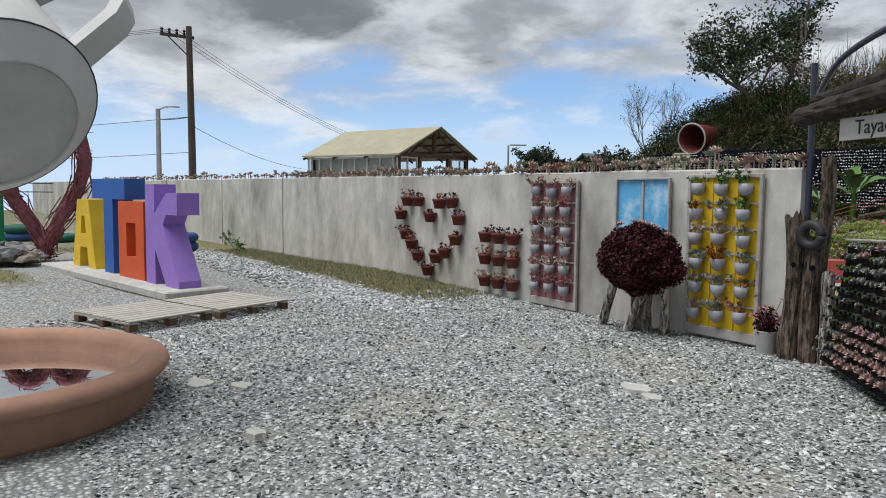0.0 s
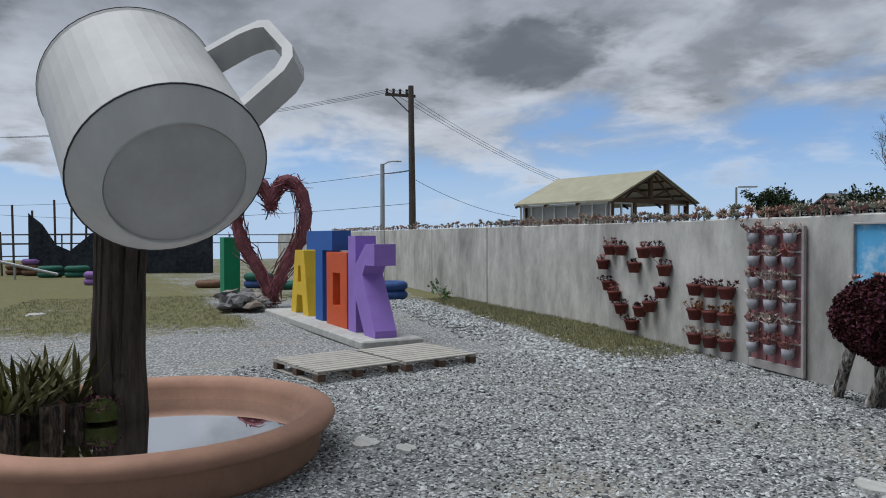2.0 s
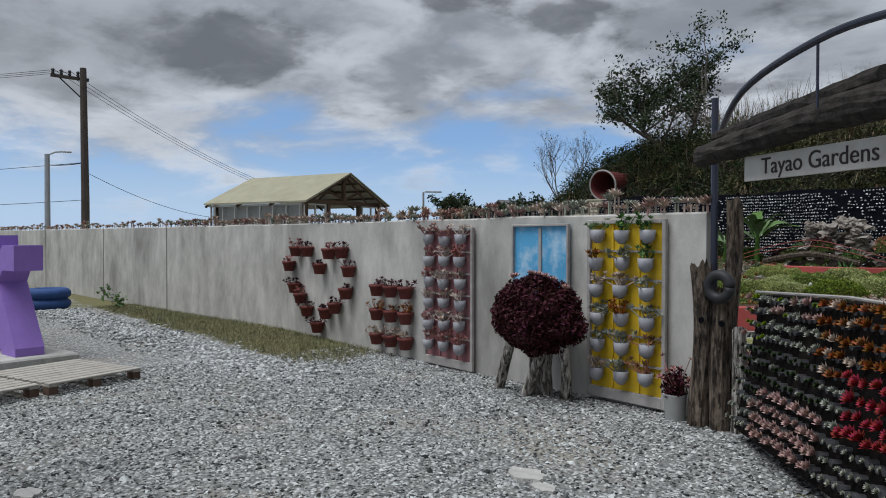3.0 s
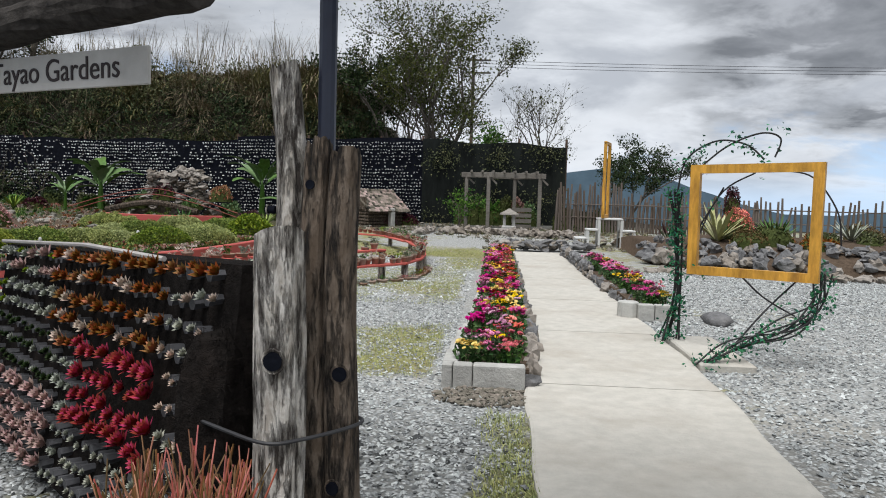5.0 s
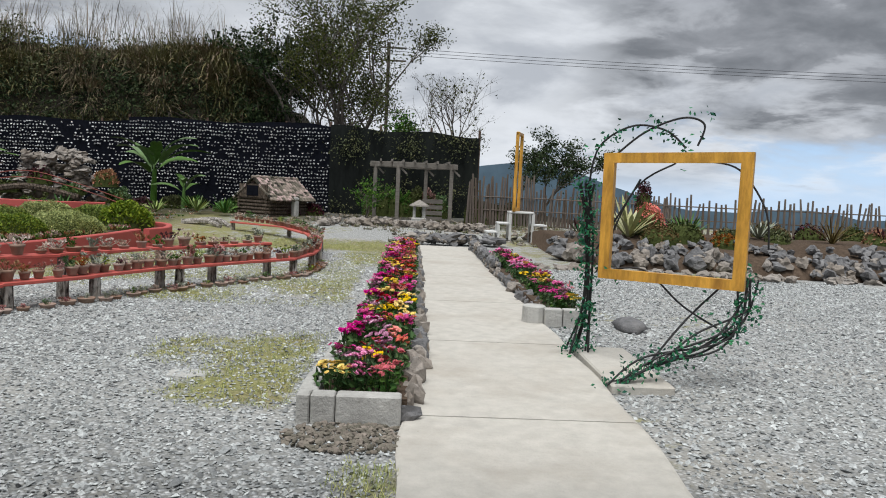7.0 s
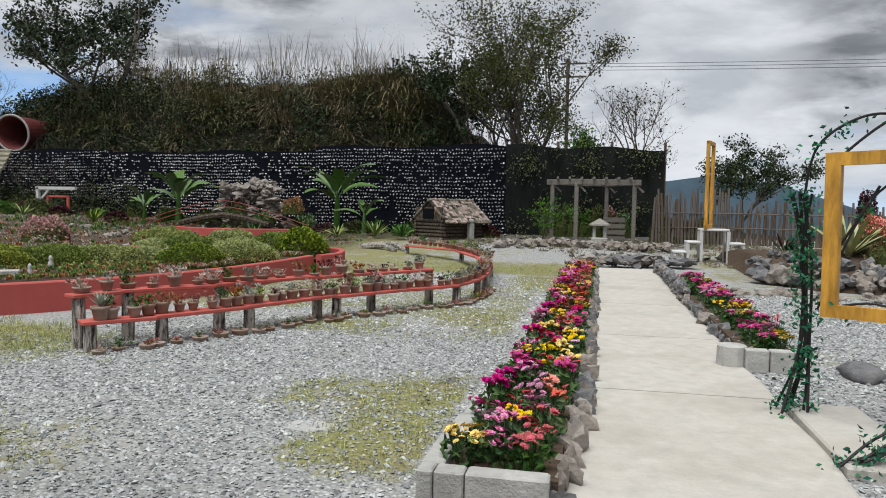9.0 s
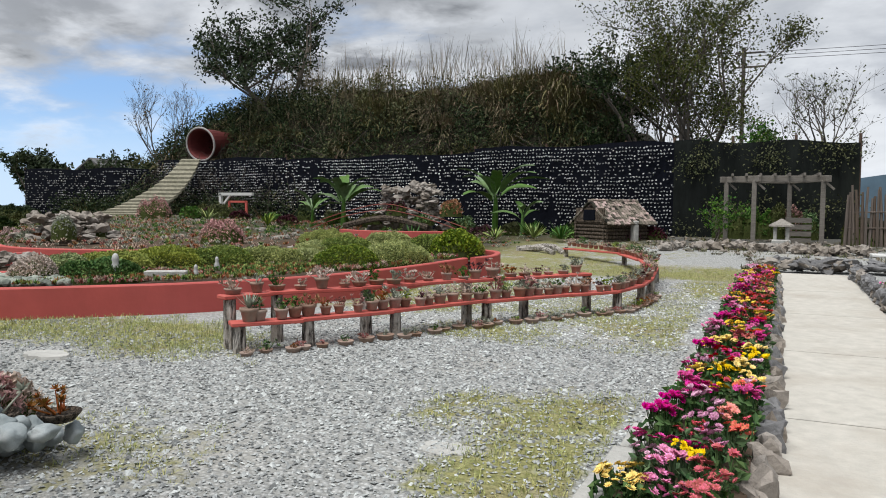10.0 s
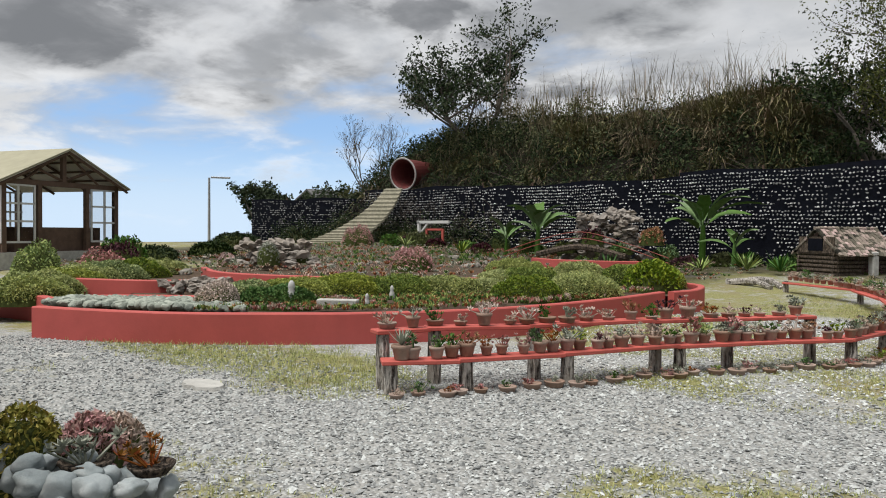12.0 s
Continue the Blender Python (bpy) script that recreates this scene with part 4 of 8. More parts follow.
for r in range(rings):
    for i in range(m_):
        g.f.append((r * m_ + i, r * m_ + (i + 1) % m_, (r + 1) * m_ + (i + 1) % m_, (r + 1) * m_ + i))
solid("bed_soil", g, M_SOIL, "dark raised soil of the round bed", "soil", kind="structure", smooth=True)

# ---- gold picture frame on its wire stand ----
FP = [Vector(p) for p in ((1.87, 6.6, 0.71), (2.76, 6.0, 0.72), (2.76, 6.0, 1.70), (1.86, 6.6, 1.68))]
fr = thing("picture_frame", (2.3, 6.3, 0), "large yellow varnished wooden picture frame held in wire stems", "frame")
base = Vector((2.3, 6.3, 0))
nrm = (FP[1] - FP[0]).cross(FP[3] - FP[0]).normalized()
cen = sum(FP, Vector()) / 4
for i in range(4):
    a, b = FP[i], FP[(i + 1) % 4]
    ia, ib = a + (cen - a) * 0.155, b + (cen - b) * 0.155
    g = Geo()
    q = [a, b, ib, ia]
    for o in (-0.03, 0.03):
        g.v += [tuple(p - base + nrm * o) for p in q]
    g.v += [tuple(p + (cen - p) * 0.03 - base + nrm * s) for s in (-.04, .04) for p in q]
    g.f = [(0, 3, 2, 1), (4, 5, 6, 7), (0, 1, 5, 4), (1, 2, 6, 5), (2, 3, 7, 6), (3, 0, 4, 7)]
    g.v = g.v[:8]
    part("rail" if i % 2 == 0 else "stile", g, M_GOLD, fr)

# ---- flower beds beside the path ----
bedL = thing("flower_bed", (0.1, 10.7, 0), "long concrete block flower bed full of chrysanthemums", "flower bed")
for k, (x, w) in enumerate(((-0.27, 0.08), (-0.16, 0.14), (0.095, 0.37))):
    part("block", Geo().box(x - 0.0, 4.99 - 10.7, 0.08, w - 0.006, 0.11, 0.18, bevel=0.008), M_BLOCK, bedL)
for k in range(28):
    y = 5.05 + 0.41 * k
    xe = -0.255 + 0.075 * sstep(5, 7, y) + 0.014 * k * 0.41
    part("block", Geo().box(xe, y + 0.2 - 10.7, 0.08 + R.uniform(-.008, .008), 0.11, 0.40, 0.18, rz=R.uniform(-.012, .012), bevel=0.008), M_BLOCK, bedL)
g = Geo().box(0.06, 10.8 - 10.7, 0.06, 0.50, 11.5, 0.14)
part("soil", g, M_SOIL, bedL)
y = 5.0
while y < 16.4:
    s = R.uniform(.10, .17)
    g = Geo()
    g.rock((0, 0, 0), s * 0.30, s * 0.62, s * R.uniform(.5, .75), R, 0.42, 2)
    o = part("edge_stone", g, R.choice((M_ROCKBR, M_ROCKBR, M_ROCK)), bedL)
    o.location = (0.32 + 0.06 * sstep(5, 7, y) + R.uniform(-.015, .015), y - 10.7, 0.06)
    y += s * 1.02

bedR = thing("flower_bed", (2.3, 11.6, 0), "stone edged flower bed with magenta and yellow chrysanthemums", "flower bed")
part("soil", Geo().box(-0.30, -.1, 0.06, 0.42, 6.3, 0.14), M_SOIL, bedR)
for k in range(2):
    part("block", Geo().box(-0.44 + k * 0.19, -3.29, 0.09, 0.18, 0.12, 0.19, bevel=0.008), M_BLOCK, bedR)
part("round_block", Geo().lathe([(0.11, 0), (0.125, 0.03), (0.12, 0.19), (0.105, 0.20)], -0.62, -3.2, 0, 14), M_BLOCK, bedR)
y = 8.65
while y < 18.2:
    s = R.uniform(.09, .17)
    for lay in range(1 if y < 12.5 else 2):
        g = Geo()
        g.rock((0, 0, 0), s * 0.45, s * 0.62, s * R.uniform(.4, .62), R, 0.42, 2)
        o = part("edge_stone", g, R.choice((M_ROCKBR, M_ROCK, M_ROCK)), bedR)
        o.location = (1.86 - 0.07 * sstep(9, 12, y) - 2.3 + R.uniform(-.03, .03), y - 11.6, 0.07 + lay * 0.11)
    y += s * 1.3

# ---- pergola ----
pg = thing("pergola", (0.15, 26.6, 0.1), "grey weathered timber pergola over garden ornaments", "pergola")
PX = {"a": (-1.15, -0.3), "b": (-0.35, -1.0), "c": (1.45, -0.6), "d": (0.6, 0.9)}
for x, y in PX.values():
    part("post", Geo().box(x, y, 1.0, 0.13, 0.13, 2.0, bevel=0.012), M_WOOD, pg)
ring = [PX["a"], PX["b"], PX["c"], PX["d"], PX["a"]]
for (x0_, y0_), (x1_, y1_) in zip(ring, ring[1:]):
    L = math.hypot(x1_ - x0_, y1_ - y0_)
    part("beam", Geo().box((x0_ + x1_) / 2, (y0_ + y1_) / 2, 2.05, L + 0.4, 0.09, 0.18, rz=math.atan2(y1_ - y0_, x1_ - x0_), bevel=0.008), M_WOOD, pg)
for k in range(7):
    part("rafter", Geo().box(-1.0 + k * 0.38, 0.0, 2.17, 0.06, 2.2, 0.08, rz=0.05), M_WOOD, pg)
for x, y in PX.values():
    part("brace", Geo().box(x + 0.16, y, 1.86, 0.34, 0.05, 0.06, ry=0.75), M_WOOD, pg)

# climbing plants on the plain net
vine = Geo()
vr = random.Random(77)
for k in range(34):
    cx_, cz_ = vr.uniform(-2.6, 2.7), vr.choice((vr.uniform(.3, 1.6), vr.uniform(2.6, 3.6)))
    for j in range(70):
        vine.leaf((cx_ + vr.gauss(0, .28), 28.5 + 0.09 * (cx_ + 2.85) - abs(vr.gauss(0, .08)), max(.1, cz_ + vr.gauss(0, .26))), vr.uniform(.06, .12), vr)
solid("climbing_vine", vine, L_SHRUB, "dusty green climbers growing over the plain net", "climber", kind="stuff")

# ---- log hut ----
M_ROOFSTICK = mat("roof_sticks", (0.20, 0.165, 0.13), .95, .35, 9, .5, bump=.5, island=.95)
hut = thing("log_hut", (-4.3, 25.6, 0.18), "small dark log playhouse with a stick-covered roof", "hut", rz=53)
for k in range(6):
    for s in (-1, 1):
        part("log", Geo().tube([(-1.05, s * 0.75, 0.1 + k * 0.13), (0.95, s * 0.75, 0.1 + k * 0.13)], 0.06, 7, wob=.08, rng=R), M_LOGD, hut)
    part("log", Geo().tube([(-0.95, -.85, 0.1 + k * 0.13), (-0.95, .85, 0.1 + k * 0.13)], 0.06, 7, wob=.08, rng=R), M_LOGD, hut)
for s in (-1, 1):
    g = Geo()
    for k in range(11):
        u = k / 10
        for j in range(16):
            x = -1.0 + j * 0.14
            g.box(x, s * (1.0 - u * 1.0), 0.74 + u * 0.78, 0.115, 0.15, 0.06, rx=-s * 0.72 + R.uniform(-.3, .3), rz=R.uniform(-.25, .25))
    part("roof_slope", g, M_ROOFSTICK, hut, "roof slope covered with split sticks")
g = Geo().box(-1.0, 0, 1.02, 0.05, 1.5, 0.5)
gable = part("gable", g, M_LOGD, hut)
# no real hole: a black panel paints the dark interior
part("opening", Geo().box(-1.03, 0, 1.02, 0.03, 0.62, 0.38), M_NET, gable, "black panel standing in for the dark inside of a window")
part("stone_post", Geo().box(0.2, -0.95, 0.4, 0.22, 0.22, 0.85, bevel=.03), M_BLOCK, hut)

hut.matrix_basis = hut.matrix_basis @ Matrix.Diagonal((.88, .88, .86, 1))

# ---- plant benches ----
BL = [(-3.86, 7.43), (-3.46, 7.90), (-2.98, 8.70), (-2.46, 9.85), (-1.78, 10.92), (-1.36, 11.5), (-1.22, 12.4), (-1.25, 13.4), (-1.45, 15.2), (-1.95, 17.2), (-2.7, 19.0), (-4.3, 20.2)]
BB = [(-4.04, 7.52), (-3.85, 7.95), (-3.29, 8.65), (-2.68, 9.80), (-2.25, 10.5), (-1.66, 11.4)]


def bench(line, z, width, label):
    cx, cy = line[len(line) // 2]
    t = thing("plant_bench", (cx, cy, 0), label, "bench", "red plant benches")
    fine = smooth_line(line, 3)
    gone = 1.0
    for a, b in zip(fine[::3], fine[3::3]):
        L = math.hypot(b[0] - a[0], b[1] - a[1])
        rz = math.atan2(b[1] - a[1], b[0] - a[0])
        zz = z + ground_z(*a)
        part("plank", Geo().box((a[0] + b[0]) / 2 - cx, (a[1] + b[1]) / 2 - cy, zz, L + 0.02, width, 0.035, rz=rz, bevel=0.006), M_BENCH, t)
        gone += L
        if gone > 0.8:
            gone = 0.0
            part("leg", Geo().tube([(a[0] - cx + 0.05, a[1] - cy + 0.05, ground_z(*a) - 0.05), (a[0] - cx + 0.05, a[1] - cy + 0.05, zz - 0.018)], [0.062, 0.055], 9, wob=.06, rng=R), M_LOG, t)
    a = fine[-1]
    part("leg", Geo().tube([(a[0] - cx, a[1] - cy, ground_z(*a) - 0.05), (a[0] - cx, a[1] - cy, z + ground_z(*a) - 0.018)], [0.062, 0.055], 9), M_LOG, t)
    return fine


F1 = bench(BL, 0.26, 0.20, "low red painted plank bench on log legs")
F2 = bench(BB, 0.475, 0.17, "upper red painted plank bench behind a lower one")

# ---- utility pole, street lamp, hut on the road ----
up_ = thing("utility_pole", (-34, 6.5, -1.0), "tall dark wooden utility pole with a crossarm", "utility pole")
part("pole", Geo().tube([(0, .0, -1), (0, 0, 4), (0, -.06, 9.6)], [0.19, 0.165, 0.13], 10), M_POLE, up_)
arm = part("crossarm", Geo().box(-.1, -0.55, 9.15, 0.12, 1.5, 0.13, rz=0.1), M_POLE, up_)
for k in range(4):
    part("insulator", Geo().lathe([(.03, 0), (.07, .06), (.05, .14), (.08, .2), (.03, .26)], -.1, -1.2 + k * .32, 9.2, 8), M_DARKRIM, arm, "dark ceramic insulator")
part("brace", Geo().tube([(-.1, -.95, 9.1), (0, 0, 8.2)], .03, 6), M_DARKRIM, up_)
sl = thing("street_lamp", (-34, 5.05, -1.05), "grey metal street lamp with a short arm", "street lamp")
part("post", Geo().tube([(0, 0, -1), (0, 0, 5.9)], [.13, .10], 10), M_GALV, sl)
arm = part("arm", Geo().tube([(0, 0, 5.85), (0, .3, 6.0), (0, .65, 6.05)], .035, 6), M_GALV, sl)
part("lamp_head", Geo().box(0, .75, 6.04, .14, .35, .07, bevel=.02), M_GALV, arm)
sl2 = thing("street_lamp", (-34.5, 25, 0.4), "slim grey street lamp with a flat head", "street lamp")
part("post", Geo().tube([(0, 0, -.4), (0, 0, 3.7)], [.08, .06], 8), M_GALV, sl2)
part("lamp_head", Geo().box(0.3, .5, 3.72, .2, 1.0, .09, rz=-.5, bevel=.02), M_GALV, sl2)


# ---- plants, shared meshes ----
def rosette(seed, leaves=16, r=0.06, rise=0.5, width=0.4):
    rng = random.Random(seed)
    g = Geo()
    for i in range(leaves):
        a = i * 2.4
        k = 0.35 + 0.65 * i / leaves
        g.blade((0, 0, 0.01), (math.cos(a) * k, math.sin(a) * k, rise * (1.4 - k)), r * (0.55 + 0.5 * k), r * width, -0.12, rng, 2)
    return g


def clump(seed, heads=7, spread=0.06, r=0.045, leaves=9, high=0.05, rise=0.6):
    """Several succulent heads growing together."""
    rng = random.Random(seed)
    g = Geo()
    for h in range(heads):
        q = Vector((rng.gauss(0, spread), rng.gauss(0, spread), abs(rng.gauss(high, high * 0.5))))
        t = rosette(rng.randrange(9999), leaves, r * rng.uniform(.7, 1.2), rise)
        tilt = Euler((rng.uniform(-.7, .7), rng.uniform(-.7, .7), 0)).to_matrix()
        g.add([tuple(tilt @ Vector(v) + q) for v in t.v], t.f)
        if q.z > 0.03:
            g.tube([(q.x * .3, q.y * .3, 0), q], [.006, .004], 4, caps=False)
    return g


def bushy(seed, n, rx, ry, rz, size, shell=0.6):
    """A rounded mass of small leaves, thicker at its surface."""
    rng = random.Random(seed)
    g = Geo()
    for i in range(n):
        d = Vector((rng.gauss(0, 1), rng.gauss(0, 1), rng.gauss(0, 1))).normalized()
        k = shell + (1 - shell) * rng.random()
        k *= 1 + 0.22 * noise.noise(d * 2.2 + Vector((seed, 0, 0)))
        g.leaf((d.x * rx * k, d.y * ry * k, d.z * rz * k), size * rng.uniform(.7, 1.3), rng)
    return g


def mesh_of(geo, name, material, smooth=False):
    me = geo.mesh(name, smooth)
    me.materials.append(material)
    return me


SUCC_MATS = [L_SUCC, L_SUCCG, L_PINKS, L_OCHRE, L_GREEN, L_BRIGHT, L_MAROON]
PLANT = {}
for mi, m in enumerate(SUCC_MATS):
    PLANT[m.name] = [mesh_of(clump(100 + mi * 10 + k, 8 + 2 * k, 0.05 + 0.008 * k, 0.048, 9, 0.04 + 0.012 * k), "plant", m) for k in range(3)]
SPIKY = [mesh_of(rosette(61 + k, 22, 0.16, 1.1, 0.17), "plant", m) for k, m in enumerate((L_GREEN, L_SUCCG, L_BRIGHT))]
POT_PROF = [(0.052, 0), (0.055, 0.004), (0.072, 0.085), (0.081, 0.088), (0.083, 0.115), (0.072, 0.117), (0.068, 0.098)]
POTS = {m.name: mesh_of(Geo().lathe(POT_PROF, n=14), "pot", m, True) for m in (M_POT, M_POTRED, M_TERRA)}
BOWL = mesh_of(Geo().lathe([(0.07, 0), (0.085, 0.005), (0.10, 0.05), (0.108, 0.052), (0.108, 0.068), (0.095, 0.07), (0.09, 0.055)], n=14), "pot", M_POT, True)
HALF = mesh_of(Geo().lathe([(0.018, 0), (0.03, 0.01), (0.052, 0.035), (0.058, 0.10), (0.052, 0.10), (0.048, 0.05)], n=12), "bottle", M_POTGREY, True)


def potted(at, pot_mesh, pot_mat, plant_mesh, label, s=1.0, lift=0.10, rz=0.0, group="potted succulents", name="plant_pot", ps=None, tilt=0.0):
    t = new(name)
    t.empty_display_size = 0.1
    t.matrix_basis = pose(*at, tilt, 0, rz) @ Matrix.Scale(s, 4)
    tagged(t, label, "potted plant", group)
    a = part("bottle" if pot_mesh == HALF else "pot", pot_mesh, pot_mat, t)
    b = part("plant", plant_mesh, None, t)
    b["kind"] = "stuff"
    b.location = (0, 0, lift)
    if ps:
        b.scale = (ps, ps, ps)
    return t


# ---- pots and panels on the wall ----
HEART = [(-9.54, 1.19), (-9.21, 1.19), (-8.85, .96), (-8.6, 1.17), (-8.27, 1.19), (-8.09, .95), (-8.16, .66), (-8.44, .45), (-8.91, .15), (-9.21, .35), (-9.41, .52), (-9.59, .66), (-9.75, .97), (-8.69, .36)]
for x, z in HEART:
    potted((x, WY - 0.085, z - 0.06), POTS[M_POTRED.name], M_POTRED, PLANT[L_MAROON.name if R.random() < .6 else L_PINKS.name][R.randrange(3)], "dark red pot of maroon succulents hung on the wall", 1.25, 0.10, R.uniform(0, 360), "heart of wall pots", "wall_pot", 0.75)
for i in range(3):
    for j in range(3):
        potted((-7.43 + 0.30 * i, WY - 0.085, 0.76 - 0.295 * j - 0.07), POTS[M_POTRED.name], M_POTRED, PLANT[(L_PINKS, L_OCHRE, L_SUCC)[j].name][R.randrange(3)] if j else PLANT[L_MAROON.name][i], "dark red pot of pinkish succulents hung on the wall", 1.2, 0.10, R.uniform(0, 360), "square of wall pots", "wall_pot", 0.8)


def panel(x0, x1, z0, z1, board_mat, cols, rows, label, frame_w=0.035):
    cx = (x0 + x1) / 2
    t = thing("panel", (cx, WY - 0.02, z0), label, "panel")
    h, w = z1 - z0, x1 - x0
    part("board", Geo().box(0, 0, h / 2, w - 0.02, 0.012, h - 0.02), board_mat, t)
    for s in (-1, 1):
        part("stile", Geo().box(s * (w / 2 - frame_w / 2), -0.022, h / 2, frame_w, 0.035, h, bevel=.004), M_FRAMEW, t)
    part("rail", Geo().box(0, -0.022, h - frame_w / 2, w - 2 * frame_w, 0.035, frame_w, bevel=.004), M_FRAMEW, t)
    part("rail", Geo().box(0, -0.022, 0.045, w - 2 * frame_w, 0.035, 0.09 if rows else frame_w, bevel=.004), M_FRAMEW, t)
    for k in range(1, rows):
        part("lath", Geo().box(0, -0.018, 0.09 + (h - 0.12) * k / rows, w - 2 * frame_w, 0.02, 0.016), M_FRAMEW, t)
    for k in range(1, cols):
        part("bar", Geo().box(-w / 2 + w * k / cols, -0.014, h / 2 + 0.03, 0.018 if rows else 0.03, 0.016, h - 0.13), M_FRAMEW if not rows else board_mat, t)
    return t


def planter_grid(x0, x1, z0, z1, mats, label, group):
    for r in range(6):
        for c in range(3):
            x = x0 + (x1 - x0) * (c + 0.5) / 3
            z = z0 + 0.10 + (z1 - z0 - 0.13) * r / 6 + 0.06
            m = R.choice(mats)
            potted((x + R.uniform(-.012, .012), WY - 0.10, z + R.uniform(-.012, .012)), HALF, M_POTGREY, PLANT[m.name][R.randrange(3)], label, 1.15, 0.09, R.uniform(0, 360), group, "bottle_planter", 0.9)


panel(-6.52, -5.68, 0.0, 1.51, M_PANELP, 3, 6, "faded pink board panel with a weathered wooden frame")
planter_grid(-6.50, -5.70, 0.0, 1.51, [L_SUCC, L_SUCC, L_PINKS], "grey cut bottle planter with pale pinkish succulents", "bottles on the pink panel")
panel(-4.15, -3.35, 0.03, 1.555, M_PANELY, 3, 6, "bright yellow board panel with a weathered wooden frame")
planter_grid(-4.13, -3.37, 0.03, 1.55, [L_SUCCG, L_SUCC, L_OCHRE, L_GREEN], "grey cut bottle planter with trailing grey-green succulents", "bottles on the yellow panel")
panel(-5.10, -4.37, 0.62, 1.53, M_SKYP, 2, 0, "window painting of blue sky with white clouds in a grey frame", 0.022)

# bush in the shape of a round animal, on log legs
bush = thing("bush_animal", (-4.42, 3.45, 0), "round dark maroon bush animal standing on crooked log legs", "topiary")
g = Geo()
for cx_ in (-.2, -.07, .07, .2):
    g.rock((cx_, 0, 0.72), 0.18, 0.18, 0.22 - abs(cx_) * .25, random.Random(3), 0.05, 2)
part("core", g, L_MAROON, bush)
g = bushy(5, 10000, 0.475, 0.30, 0.34, 0.045, 0.80)
g.v = [(x, y, z + 0.72) for x, y, z in g.v]
part("foliage", g, L_MAROON, bush, "dense small maroon leaves")
g = Geo()
for k in range(10):
    t_ = rosette(900 + k, 11, 0.06, .6)
    a = R.uniform(-.4, .4)
    g.add([(v[0] + a, v[1] + R.uniform(-.0, .0) - .05, v[2] + 0.70 + 0.37 * math.sqrt(1 - (a / .56) ** 2)) for v in t_.v], t_.f)
part("crest", g, L_PINKS, bush, "pale pink succulents on top")
for a, b in (((-.54, .07, 0), (-.30, 0, .5)), ((-.14, .02, 0), (.10, 0, .48)), ((-.1, .14, 0), (-.12, .1, .5)), ((.20, .16, 0), (.28, .05, .5)), ((-.02, .16, 0), (.05, .12, .5))):
    part("leg", Geo().tube([a, (Vector(a) + Vector(b)) / 2 + Vector((R.uniform(-.03, .03), 0, 0)), b], [.055, .05, .048], 8, wob=.12, rng=R), M_LOG, bush)

bk = potted((-3.20, 3.72, 0), mesh_of(Geo().lathe([(0.10, 0), (0.105, 0.01), (0.12, 0.27), (0.125, 0.28), (0.112, 0.28), (0.105, 0.2)], n=18), "pot", M_WHITE, True), M_WHITE, mesh_of(bushy(8, 620, .16, .14, .20, .05, .3), "plant", L_MAROON), "white bucket with a drooping maroon plant by the wall", 0.72, 0.36, 0, "", "bucket")
g = clump(77, 9, .09, .06, 9, .17)
o = part("flower_tip", g, L_PINKS, bk)
o["kind"] = "stuff"
o.location = (0, 0, .38)

# succulents along the wall top
g = [Geo() for _ in range(4)]
x = -30.0
rng = random.Random(21)
while x < -3.0:
    k = rng.randrange(4)
    h = max(0.006, rng.gauss(0.035, 0.03)) * (1 + 1.0 * max(0, noise.noise(Vector((x * 0.8, 0, 0)))))
    for j in range(2 if x > -14 else 1):
        t_ = rosette(rng.randrange(9999), 10, rng.uniform(.055, .10), .6, .5)
        dx, dy = rng.uniform(-.04, .04), rng.uniform(0.0, .13)
        g[k].add([(v[0] + x + dx, v[1] + wall_y(x) + dy, v[2] + WH + h) for v in t_.v], t_.f)
        g[k].tube([(x + dx, wall_y(x) + dy, WH - .02), (x + dx, wall_y(x) + dy, WH + h)], .008, 4, caps=False)
    x += rng.uniform(.035, .09) if x > -14 else rng.uniform(.05, .12)
for k, m in enumerate((L_SUCC, L_DUSTY, L_SUCCG, L_SUCC)):
    solid("wall_plants", g[k], m, "row of pale succulents growing along the wall top", "succulents", kind="stuff")

